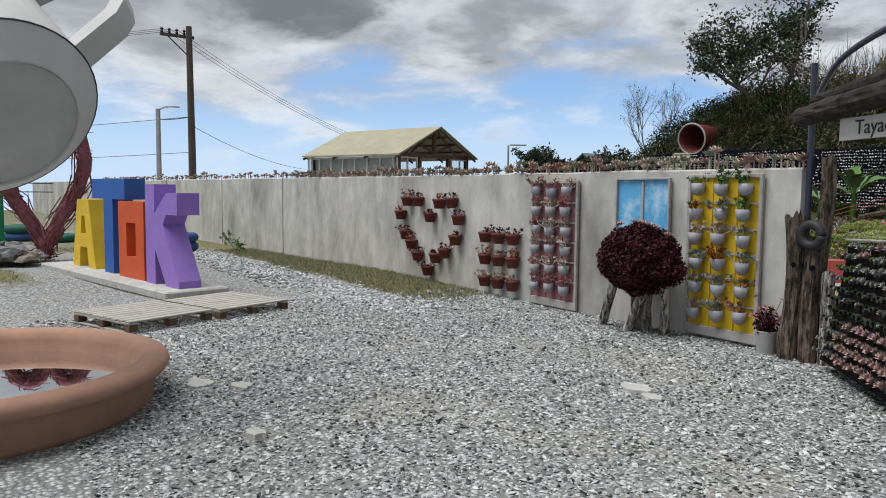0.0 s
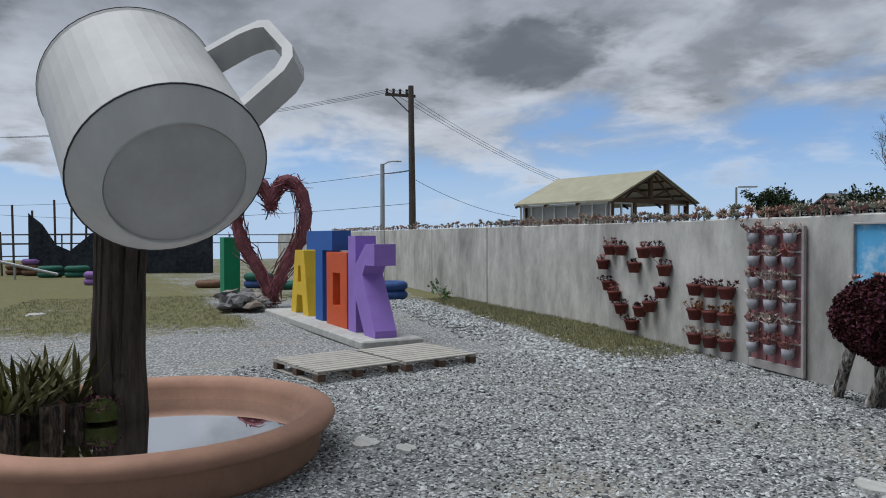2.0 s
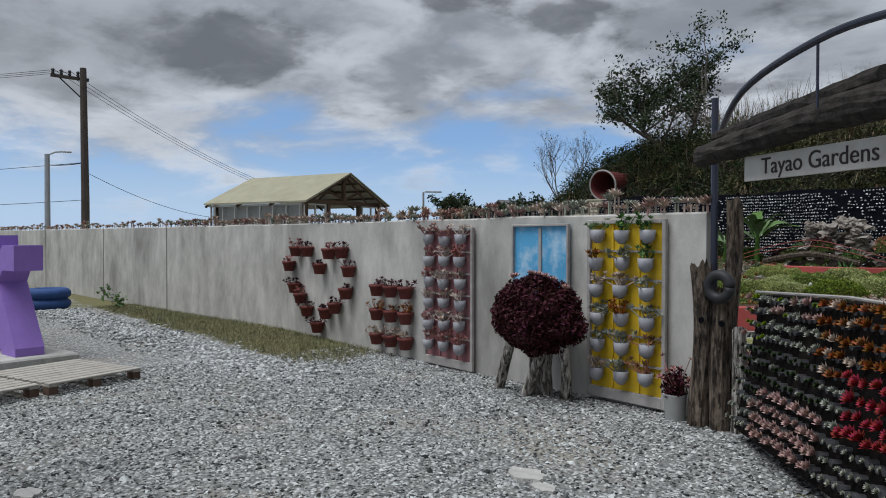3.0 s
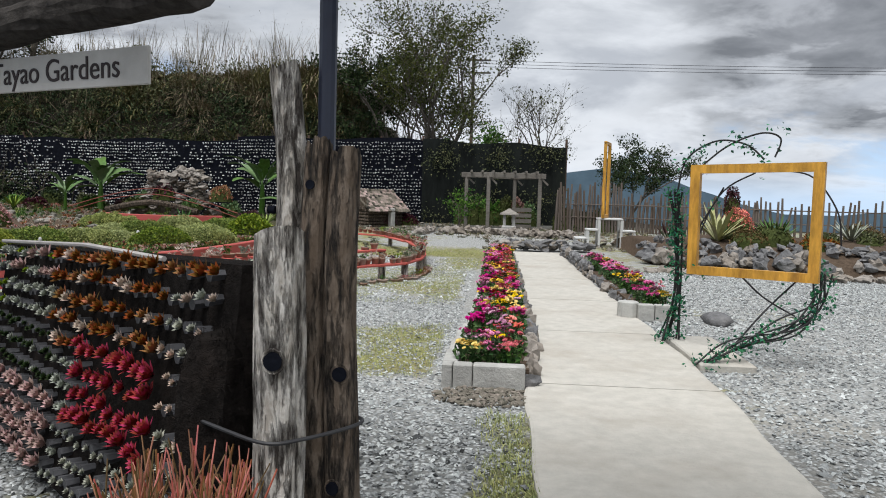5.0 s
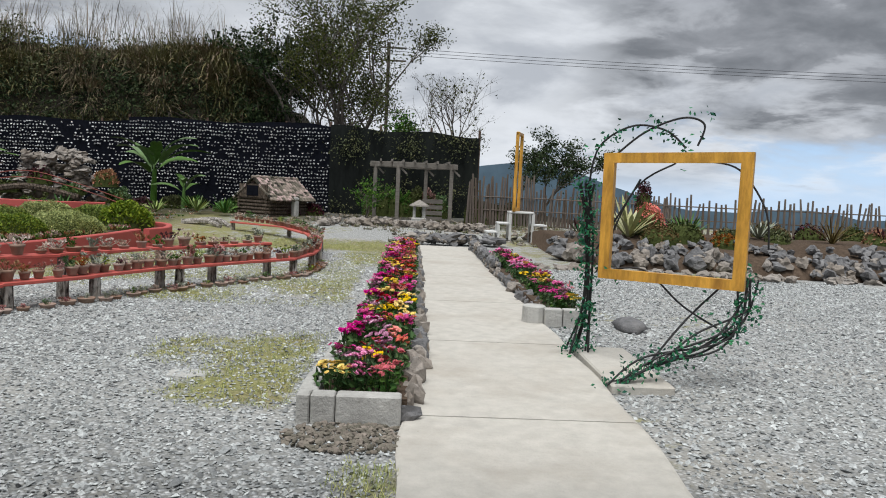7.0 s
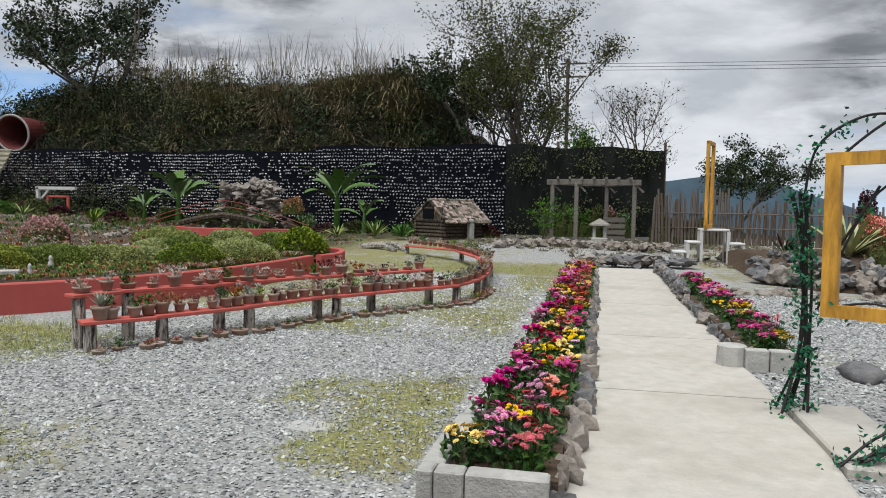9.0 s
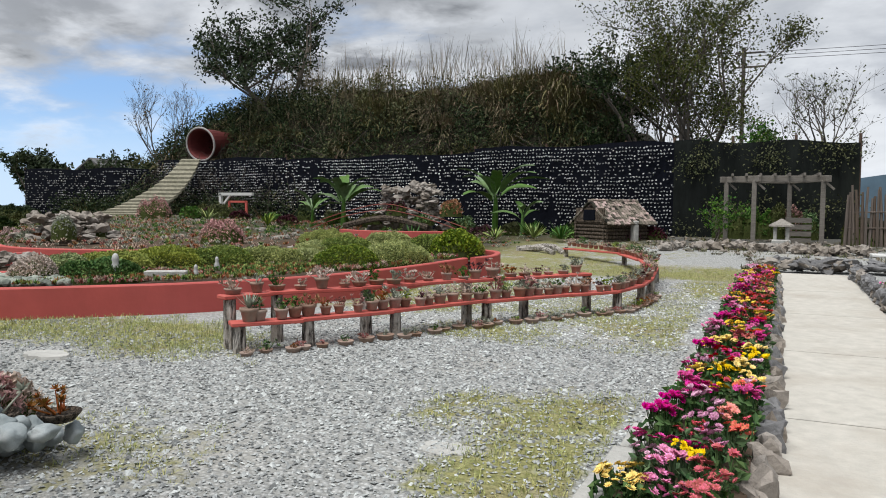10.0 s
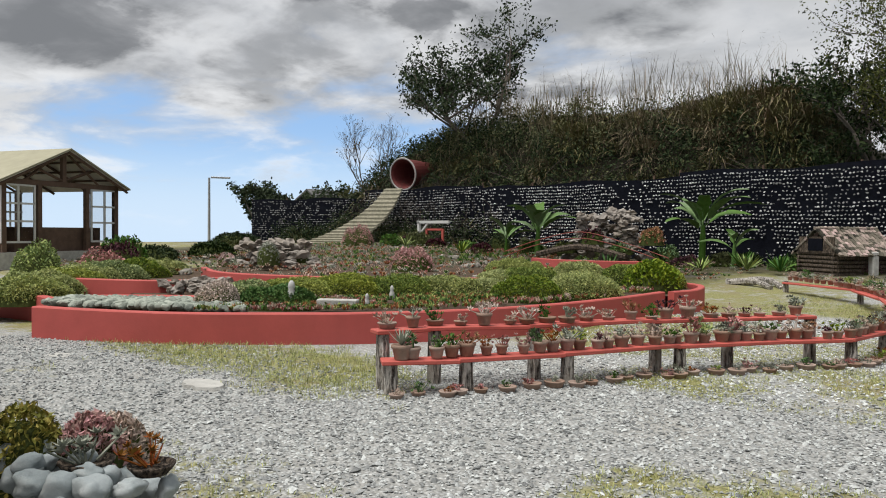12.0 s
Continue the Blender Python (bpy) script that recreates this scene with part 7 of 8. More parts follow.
# ---- white swing frame with a red seat ----
sw = thing("swing_frame", (-20.4, 27.0, .36), "white timber swing arm holding a red square frame", "swing")
part("post", Geo().box(-.82, 0, .6, .12, .12, 1.6), M_FRAMEP, sw)
part("beam", Geo().box(0, 0, 1.38, 1.8, .12, .12), M_FRAMEP, sw)
part("brace", Geo().box(-.55, 0, 1.08, .62, .08, .08, ry=-.8), M_FRAMEP, sw)
for x in (-.28, .62):
    part("seat_post", Geo().box(x, -.1, .52, .09, .08, 1.12), M_BENCH, sw)
for z in (.02, .16, 1.06):
    part("seat_rail", Geo().box(.17, -.1, z, .9, .08, .08), M_BENCH, sw)

# ---- banana plants ----
def banana(at, h, seed, label, n=9):
    rng = random.Random(seed)
    t = thing("banana_plant", at, label, "plant", "banana plants")
    part("stem", Geo().tube([(0, 0, -.1), (.02, 0, h * .25), (.02, .02, h * .45)], [.10 * h / 2.4, .085 * h / 2.4, .05 * h / 2.4], 9), L_GREEN, t)
    for k in range(n):
        a = k * 2.4 + rng.uniform(-.3, .3)
        d = Vector((math.cos(a), math.sin(a), rng.uniform(.8, 3.2))).normalized()
        L = h * rng.uniform(.5, .8)
        p = Vector((.02, .01, h * rng.uniform(.30, .46)))
        g = Geo()
        seg = 12
        side = Vector((-math.sin(a), math.cos(a), 0))
        twist = rng.uniform(-.5, .5)
        for i in range(seg + 1):
            u = i / seg
            q = p + d * L * u + (Vector((math.cos(a), math.sin(a), 0)) * .28 + Vector((0, 0, -.42))) * L * u ** 2.4
            w = .02 if u < .2 else .19 * h / 2.4 * math.sin(math.pi * min(1, .10 + (u - .2) / .8 * .88)) ** .6
            s = side + Vector((0, 0, twist * u))
            for o, dz in ((-1, .25), (0, 0), (1, .25)):
                jag = 1 + (rng.uniform(-.35, .1) if o else 0)
                g.v.append(tuple(q + s * o * w * jag + Vector((0, 0, dz * w))))
        for i in range(seg):
            for j in range(2):
                g.f.append((i * 3 + j, i * 3 + j + 1, i * 3 + 4 + j, i * 3 + 3 + j))
        part("leaf", g, L_PALM, t)


L_PALM = leafmat("banana_leaf", (0.095, 0.17, 0.055), .3, .5)
banana((-8.6, 26.6, .3), 2.9, 5, "tall green banana plant before the net wall", 11)
banana((-7.4, 26.0, .3), 1.7, 6, "smaller green banana plant", 7)
banana((-14.6, 26.2, .35), 2.7, 7, "green banana plant near the rock fountain", 12)
banana((-15.6, 25.6, .35), 1.7, 8, "low green banana plant", 9)

# ---- rock tower with a little red bridge ----
def stone_pile(name, at, label, rocks, material, cat="rocks", group="rock piles", fine=False):
    t = thing(name, at, label, cat, group)
    for (x, y, z, a, b, c) in rocks:
        g = Geo()
        g.rock((0, 0, 0), a, b, c, R, .2 if fine else .46, 3 if fine else 2)
        o = part("stone", g, material if fine or R.random() < .75 else M_ROCKBR, t, smooth=fine)
        o.location = (x, y, z)
    return t


rk = []
for k in range(80):
    u = R.random() ** 1.4
    a, q = R.uniform(0, 6.28), R.random() ** .5
    rk.append((math.cos(a) * q * 1.9 * (1 - u * .5), math.sin(a) * q * 1.0, u * .62, R.uniform(.09, .24), R.uniform(.09, .18), R.uniform(.05, .11)))
stone_pile("rock_heap", (-15.9, 15.4, .38), "heap of flat grey stones behind the hedges", rk, M_ROCKBR)
for k in range(8):
    x, y = -15.9 + R.uniform(-1.8, 1.8), 15.2 + R.uniform(-1, .8)
    mound(x, y, .3, .28, R.uniform(.2, .5), R.choice((L_SHRUB, L_DUSTY, L_SUCCG, L_OCHRE)), 300, .06, "low plant growing between the heaped stones", 0, .5)
rk = []
for k in range(36):
    a, q = R.uniform(0, 6.28), R.random() ** .5
    rk.append((math.cos(a) * q * .8, math.sin(a) * q * .5, R.random() * .16, R.uniform(.05, .12), R.uniform(.05, .1), R.uniform(.04, .07)))
stone_pile("rock_heap", (-9.9, 9.5, .36), "small heap of grey stones in the bed", rk, M_ROCKBR)
rk = []
for k in range(70):
    u = R.random()
    rk.append((R.uniform(-1.5, 1.5) * (1 - u * .55), R.uniform(-.4, .4), .2 + u * 1.6, R.uniform(.10, .24), R.uniform(.10, .2), R.uniform(.07, .15)))
for px_ in (-.75, .85):
    for k in range(26):
        u = k / 26
        rk.append((px_ + R.gauss(0, .13), -.35 + R.gauss(0, .08), .3 + u * 1.35, R.uniform(.10, .19) * (1.2 - .4 * u), R.uniform(.09, .15), R.uniform(.05, .09)))
stone_pile("rock_tower", (-11.0, 24.8, .3), "piled stone tower fountain grown with plants", rk, M_ROCKBR)
M_BENCHD = mat("faded_red_rail", (0.26, 0.07, 0.055), .7, .2, 6, .4)
br = thing("garden_bridge", (-11.5, 23.8, .5), "arched garden bridge with thin red rails", "bridge")
for z0, z1 in ((.15, .85), (.0, .65)):
    part("rail", Geo().tube(smooth_line([(-2.9, 0, z0), (-1.4, 0, z0 + .45), (0.1, 0, z1), (1.6, 0, z0 + .38), (3.0, 0, z0 - .05)], 5), .013, 6), M_BENCHD, br)
part("deck", Geo().tube(smooth_line([(-1.6, .1, .1), (0, .1, .38), (1.6, .1, .1)], 6), .10, 6), M_LOGD, br)
for k in range(4):
    mound(-12.3 + 1.0 * k, 24.4, .4, .35, .30 + .15 * (k % 2), (L_SHRUB, L_MAROON, L_GREEN, L_OCHRE)[k], 260, .10, "tufted plant growing on the rock tower", 0, .7 + .3 * (k % 2))


def tuft(at, mat_, n, L, w, label, seed, droop=.35, cat="plant", name="spiky_plant"):
    rng = random.Random(seed)
    g = Geo()
    for k in range(n):
        a = k * 2.4
        q = rng.uniform(.25, 1.1)
        g.blade((math.cos(a) * .03, math.sin(a) * .03, 0), (math.cos(a) * q, math.sin(a) * q, rng.uniform(.5, 1.2)), L * rng.uniform(.7, 1.1), w, droop * rng.random(), rng, 4)
    if name in ("agave", "bromeliad"):
        t = thing(name, at, label, cat, "spiky plants")
        per = len(g.v) // n
        for k in range(n):
            b = Geo()
            b.v = g.v[k * per:(k + 1) * per]
            b.f = [tuple(q - k * per for q in f) for f in g.f if k * per <= f[0] < (k + 1) * per]
            part("leaf", b, mat_, t)
        return t
    return solid(name, g, mat_, label, cat, "spiky plants", at=at)


for k, (x, y) in enumerate(((-6.4, 24.2), (-5.5, 24.0), (-7.4, 23.4), (-9.9, 22.8), (-16.8, 24.5), (-6.9, 25.2), (-20.5, 25.4))):
    tuft((x, y, ground_z(x, y) + .1), (L_BRIGHT, L_GREEN)[k % 2], 26, .62, .06, "bright green strap-leaved plant before the net wall", 300 + k)
for k in range(30):
    x, y = R.uniform(-25, -3.2), R.uniform(25.5, 28.2)
    mound(x, y, .5, .38, R.uniform(.3, .75), R.choice((L_DARK, L_GREEN, L_SHRUB, L_DARK, L_MAROON)), 420, .10, "leafy plant along the foot of the net wall", 0, ground_z(x, y))
for a, b in (((-5.9, 21.2, .15), (-4.7, 20.5, .12)), ((-5.5, 21.6, .2), (-4.5, 20.7, .10))):
    solid("driftwood", Geo().tube(smooth_line([a, tuple((Vector(a) + Vector(b)) / 2 + Vector((.1, .1, .08))), b], 5), [.09] * 6 + [.06] * 5, 8, wob=.1, rng=R), M_LOG, "crooked grey driftwood log on the lawn", "log", "driftwood")

# ---- pergola ornaments and rock edging ----
rk = []
for k in range(110):
    u = R.random()
    x = -2.6 + 5.0 * u
    rk.append((x, -2.2 + .5 * math.sin(u * 5) + R.uniform(-.4, .5), .08 + R.uniform(0, .1), R.uniform(.08, .18), R.uniform(.08, .15), R.uniform(.05, .12)))
stone_pile("rock_border", (0.2, 25.0, .15), "low border of mixed garden stones before the pergola", rk, M_ROCKBR)
rk = []
for k in range(36):
    rk.append((R.uniform(-.9, 1.3), R.uniform(-.15, .15), .1 + R.uniform(0, .14), R.uniform(.12, .24), R.uniform(.1, .18), R.uniform(.05, .09)))
stone_pile("stone_step", (1.2, 18.7, 0), "flat stacked stones at the end of the path", rk, M_ROCK)
lan = thing("stone_lantern", (0.55, 25.6, .2), "small grey stone garden lantern", "lantern")
part("base", Geo().box(0, 0, .1, .5, .5, .2, bevel=.03), M_BLOCK, lan)
for x in (-.16, .16):
    part("leg", Geo().box(x, 0, .38, .1, .3, .4, bevel=.02), M_BLOCK, lan)
part("roof", Geo().lathe([(.34, 0), (.32, .05), (.12, .16), (.03, .22)], 0, 0, .58, 8), M_ROCKBR, lan)
cr = thing("wooden_crate", (1.0, 26.6, .2), "weathered wooden slat crate under the pergola", "crate")
for k in range(4):
    part("slat", Geo().box(0, 0, .15 + k * .2, .7, .4, .14), M_WOOD, cr)
for k in range(7):
    x = -1.2 + .42 * k
    mound(x, 28.2, .35, .3, R.uniform(.6, 1.2), R.choice((L_GREEN, L_SHRUB, L_DUSTY)), 420, .08, "leafy potted plant under the pergola", 0, .3)
for k in range(5):
    mound(2.5 + .45 * k, 26.5, .4, .35, R.uniform(.5, .9), R.choice((L_DARK, L_SHRUB)), 220, .09, "dark shrub by the stick fence", 0, .2)

# dry earth strewn with stones and low plants beyond the path
strewn, low_green, low_dry = Geo(), Geo(), Geo()
rng = random.Random(73)
for k in range(1500):
    x, y = rng.uniform(-3.5, 6.5), rng.uniform(18.9, 27.5)
    if noise.noise(Vector((x * .8, y * .8, 31))) < -.08 or (x < -.2 and y < 21.5):
        continue
    z, q = ground_z(x, y), rng.random()
    if q < .5:
        w = rng.uniform(.03, .11)
        strewn.rock((x, y, z + w * .2), w, w * rng.uniform(.6, 1), w * rng.uniform(.35, .6), rng, .4)
    else:
        for j in range(9):
            (low_green if q < .72 else low_dry).blade((x + rng.gauss(0, .06), y + rng.gauss(0, .06), z), (rng.gauss(0, .6), rng.gauss(0, .6), 1), rng.uniform(.08, .28), .018, rng.uniform(.2, .8), rng, 2)
solid("strewn_stones", strewn, M_ROCKBR, "brown and grey stones strewn over dry earth", "stones", kind="stuff")
solid("low_weeds", low_green, L_SHRUB, "low olive weeds growing between strewn stones", "weeds", kind="stuff")
solid("low_weeds", low_dry, L_DRY, "dry straw tufts growing between strewn stones", "weeds", kind="stuff")

# ---- white stepped stand with a golden portal ----
st = thing("step_stand", (3.2, 20.3, 0.0), "white stepped photo stand with a gold upright frame", "stand")
for (x0_, x1_, z) in ((-.32, .33, .86), (-.62, -.30, .56), (-.92, -.60, .32), (.31, .68, .54)):
    part("tread", Geo().box((x0_ + x1_) / 2, 0, z, x1_ - x0_, .6, .05, bevel=.01), M_FRAMEP, st)
for x, z in ((-.29, .84), (.30, .84), (-.59, .54), (-.89, .30), (.65, .52)):
    for y in (-.26, .26):
        part("leg", Geo().box(x, y, z / 2 - .04, .06, .06, z + .04), M_FRAMEP, st)
for x, z0, z1 in ((-.31, .56, .86), (-.61, .32, .56), (.32, .54, .86)):
    part("riser", Geo().box(x, -.27, (z0 + z1) / 2, .05, .05, z1 - z0 - .05), M_FRAMEP, st)
g = thing("gold_portal", (3.08, 20.3, .885), "narrow upright gold varnished frame on the white stand", "frame", rz=72)
for x in (-.32, .32):
    part("stile", Geo().box(x, 0, 1.03, .09, .08, 2.06, bevel=.01), M_GOLD, g)
part("rail", Geo().box(0, 0, 2.02, .73, .075, .09, bevel=.01), M_GOLD, g)
part("rail", Geo().box(0, 0, .05, .73, .075, .09, bevel=.01), M_GOLD, g)

# ---- stick fence ----
fence = thing("stick_fence", (9, 22.5, 0), "rustic fence of uneven grey-brown sticks", "fence")
sticks = [Geo().tube([(0, 0, -.2), (R.uniform(-.02, .02), 0, .5), (R.uniform(-.04, .04), 0, 1.0)], [.046, .042, .032], 6, wob=.12, rng=R).mesh("stick") for _ in range(6)]
for me in sticks:
    me.materials.append(M_BAMBOO)
x = 2.2
k = 0
while x < 20:
    y = 26.2 - 1.2 * sstep(4, 10, x) + 1.0 * sstep(12, 20, x)
    o = part("stick", sticks[k % 6], M_BAMBOO, fence)
    h = R.uniform(.9, 1.25) * (1.3 if x < 4.5 else 1)
    o.matrix_basis = pose(x - 9, y - 22.5 + R.uniform(-.02, .02), ground_z(x, y) + .15, R.uniform(-2, 2), R.uniform(-4, 4), R.uniform(0, 360)) @ Matrix.Diagonal((1, 1, h, 1))
    x += R.uniform(.085, .12) if x < 9 else R.uniform(.16, .24)
    k += 1
for z in (.55, 1.0):
    part("rail", Geo().tube(smooth_line([(2.2 - 9, 3.7, z + .2), (5 - 9, 3.5, z + .22), (10 - 9, 2.5, z + .2), (20 - 9, 3.5, z + .2)], 8), .02, 6), M_BAMBOO, fence)

# ---- rock mound with agaves, by the gravel ----
g = Geo()
for i in range(41):
    x = 3.5 + 10.9 * i / 40
    yb = 14.6 + .9 * math.sin(x * .5) * .5 + max(0, 4.2 - x) * 1.2
    for j, (dy, z) in enumerate(((0, -.1), (.25, .22), (.7, .42), (1.6, .58), (3.0, .62), (5.0, .4), (6.5, -.05))):
        g.v.append((x, yb + dy, z * (.75 + .25 * sstep(3.4, 5.4, x)) + .05 * noise.noise(Vector((x * 1.5, dy * 2, 0)))))
for i in range(40):
    for j in range(6):
        g.f.append((i * 7 + j, i * 7 + 7 + j, i * 7 + 8 + j, i * 7 + 1 + j))
g.f += [(0, 1, 2, 3, 4, 5, 6), tuple(280 + q for q in range(6, -1, -1))]
solid("rock_bank", g, M_SOIL, "earth bank behind the stone edging", "bank", kind="structure", smooth=True)
rk = []
for k in range(300):
    x = R.uniform(3.3, 14)
    yb = 14.6 + .9 * math.sin(x * .5) * .5 + max(0, 4.2 - x) * 1.2
    lv = R.random()
    s = R.uniform(.07, .155) * (1.15 if lv < .5 else .85)
    rk.append((x - 7, yb + .85 * lv - 15 - .05, .08 + .48 * lv, s, s * R.uniform(.6, 1), s * R.uniform(.6, .95)))
stone_pile("rock_edging", (7, 15, 0), "dry-laid edging of grey and bluish rocks", rk, M_ROCK)
rk = [(R.uniform(-6, 5), R.uniform(.0, .5), .03, R.uniform(.07, .16), R.uniform(.07, .13), R.uniform(.04, .09)) for _ in range(90)]
stone_pile("rock_row", (8.5, 13.7, 0), "loose row of small stones along the gravel edge", rk, M_ROCKBR)
M_AGV = leafmat("variegated_agave", (0.30, 0.31, 0.14), .4)
tuft((4.95, 16.3, .55), M_AGV, 24, 1.0, .11, "large striped agave on the rock bank", 401, .25, name="agave")
tuft((6.15, 16.2, .60), L_GREEN, 46, .62, .05, "spiky green agave on the rock bank", 402, .1, name="agave")
tuft((7.9, 16.6, .62), L_SUCCG, 30, .6, .05, "grey spiky agave on the rock bank", 403, .2, name="agave")
tuft((9.3, 16.2, .6), L_DRY, 36, .8, .03, "dry grass tuft on the rock bank", 404, .4, name="grass_tuft")
tuft((10.6, 16.5, .6), L_MAROON, 24, .5, .06, "dark red spiky plant on the rock bank", 405, .2)
tuft((4.7, 19.6, .3), L_DARK, 26, .55, .06, "dark red-green spiky plant near the stand", 406, .3)
tuft((4.9, 20.6, .3), L_MAROON, 24, .6, .06, "maroon spiky plant by the fence", 407, .3)
mound(5.55, 16.9, .38, .38, .62, L_ORANGE, 900, .05, "rusty orange conifer-like bush on the rock bank", 0, .62)
mound(5.45, 17.0, .20, .20, 1.15, L_MAROON, 500, .06, "dark conical dry flower spike", 0, .62)
for k in range(26):
    x, y = R.uniform(4.2, 13.5), R.uniform(15.4, 18.5)
    mound(x, y, R.uniform(.25, .5), R.uniform(.25, .4), R.uniform(.2, .5), R.choice((L_SHRUB, L_DRY, L_MAROON, L_GREEN, L_OCHRE, L_SHRUB)), 240, .07, "small mixed shrub on the rock bank", 0, .45)

# ---- wire stems and ivy round the picture frame ----
rng = random.Random(91)
wires, ivy = [], Geo()


def stem(pts, r=.009, ivy_n=0):
    f = smooth_line([(1.86 + (x - 2.06) * .9, 6.6 + (y - 7.22) * (.75 if y < 7.22 else 2), z * .93) for x, y, z in pts], 7)
    f = [tuple(Vector(q) - base) for q in f]
    wires.append(Geo().tube(f, r, 6))
    for k in range(ivy_n):
        p = Vector(f[rng.randrange(len(f))]) + Vector((rng.gauss(0, .035), rng.gauss(0, .035), rng.gauss(0, .035)))
        for j in range(4):
            ivy.leaf(p + Vector((rng.gauss(0, .025), rng.gauss(0, .025), rng.gauss(0, .025))), rng.uniform(.028, .048), rng)


for k in range(6):
    x, y = rng.uniform(1.88, 2.2), rng.uniform(7.3, 7.45)
    stem([(x, y, .05), (x * .4 + 1.25, 7.35, .5), (2.0 + rng.gauss(0, .04), 7.3, 1.1), (1.95 + rng.gauss(0, .05), 7.26, 1.55)], .009, 30)
stem([(1.95, 7.26, 1.5), (2.0, 7.22, 1.85), (2.25, 7.12, 2.03), (2.5, 6.98, 2.0), (2.66, 6.9, 1.86)], .008, 30)
stem([(2.1, 7.2, 1.75), (2.35, 7.08, 1.98), (2.62, 6.92, 2.10), (2.78, 6.84, 2.05), (2.74, 6.85, 1.88)], .008, 6)
stem([(2.05, 7.25, 1.0), (2.25, 7.15, 1.4), (2.35, 7.1, 1.6)], .008, 0)
stem([(2.06, 7.25, .8), (2.3, 7.12, 1.5), (2.6, 6.95, 1.74)], .007, 4)
stem([(2.8, 6.8, 1.76), (3.05, 6.7, 1.7), (3.25, 6.6, 1.4), (3.3, 6.6, 1.1)], .007, 0)
for k in range(7):
    x, y = rng.uniform(1.9, 2.2), rng.uniform(6.1, 6.3)
    stem([(x, y, .05), (2.35 + rng.gauss(0, .05), 6.3, .22 + rng.gauss(0, .03)), (2.85 + rng.gauss(0, .05), 6.45, .35 + rng.gauss(0, .05)), (3.12 + rng.gauss(0, .06), 6.58, .55 + rng.gauss(0, .06)), (3.12 + rng.gauss(0, .05), 6.62, .85 + rng.gauss(0, .05))], .008, 22)
stem([(2.1, 7.2, .82), (2.4, 7.02, .86), (2.7, 6.84, .6), (2.95, 6.66, .45)], .008, 3)
stem([(2.3, 6.3, .2), (2.7, 6.7, .5), (2.95, 6.6, .8)], .008, 6)
for i, w in enumerate(wires):
    o = part("wire_stem", w, M_WIRE, fr)
o = part("ivy", ivy, L_TEAL, fr, "green plastic ivy leaves")
o["kind"] = "stuff"

solid_b = Geo()
solid_b.rock((0, 0, .05), .19, .14, .085, random.Random(5), .16, 2)
solid("boulder", solid_b, M_ROCK, "grey rounded boulder lying on the gravel", "rock", at=(2.64, 8.25, 0), smooth=True)

# ---- near rock bed with succulent bowls ----
L_OCHREY = leafmat("yellowish_succulent", (0.28, 0.26, 0.06), .45)
rk = []
for k in range(62):
    u = R.random()
    rk.append((R.uniform(-.55, .42), -.32 + u * .62 + R.uniform(-.05, .05), .06 + .09 * R.random() + (.10 if u < .6 and R.random() < .5 else 0), R.uniform(.05, .095), R.uniform(.045, .08), R.uniform(.04, .065)))
stone_pile("rock_bed", (-3.15, 4.78, 0), "bed of blue-grey river rocks on the gravel", rk, M_ROCKB, fine=True)
BOWL2 = mesh_of(Geo().lathe([(0.09, 0), (0.12, 0.01), (0.17, 0.07), (0.175, 0.085), (0.155, 0.085), (0.14, 0.06)], n=18), "pot", M_LOGD, True)
potted((-2.78, 4.90, .20), BOWL2, M_LOGD, PLANT[L_OCHRE.name][2], "dark clay bowl of brown succulents on the rocks", .6, .07, 10, "bowls on the rock bed", ps=1.5)
potted((-3.02, 4.72, .20), BOWL2, M_LOGD, PLANT[L_SUCCG.name][2], "clay bowl of pale succulents on the rocks", .7, .07, 50, "bowls on the rock bed", ps=1.6)
mound(-3.42, 4.62, .22, .2, .36, L_OCHREY, 900, .035, "yellow-green succulent shrub on the rock bed", 0, .05)
mound(-3.24, 4.84, .16, .16, .30, L_PINKS, 700, .04, "reddish succulent shrub on the rock bed", 0, .08)
mound(-3.35, 5.02, .2, .18, .27, L_SUCC, 700, .04, "pale succulent shrub on the rock bed", 0, .05)

# ---- flat cement patches on the gravel ----
for x, y, r in ((-5.52, 1.52, .15), (-2.97, 1.87, .17), (-2.74, 1.78, .11), (-5.18, 6.64, .27), (-7.47, 6.42, .22), (-4.62, -.72, .17), (-4.42, -.48, .12), (-3.40, -.72, .10), (-1.08, 5.88, .20), (-14.5, -5.1, .3)):
    g = Geo()
    n_ = 18
    g.v = [(math.cos(6.283 * q / n_) * r * .8 * R.uniform(.7, 1.15), math.sin(6.283 * q / n_) * r * .55 * R.uniform(.7, 1.15), .016) for q in range(n_)]
    g.v += [(a * 1.08, b * 1.08, -.02) for a, b, c in g.v]
    g.f = [tuple(range(n_))] + [(q, q + n_, (q + 1) % n_ + n_, (q + 1) % n_) for q in range(n_)]
    solid("cement_patch", g, M_BLOCK, "pale flat cement patch set in the gravel", "patch", "cement patches", at=(x, y, 0))

# ---- yard by the letters: rocks, tyres, old fence ----
rk = [(R.uniform(-.8, .8), R.uniform(-.35, .35), .08 + .14 * R.random(), R.uniform(.12, .26), R.uniform(.1, .2), R.uniform(.08, .16)) for _ in range(22)]
stone_pile("rock_heap", (-14.5, -1.45, .03), "heap of grey rocks at the foot of the heart", rk, M_ROCK)


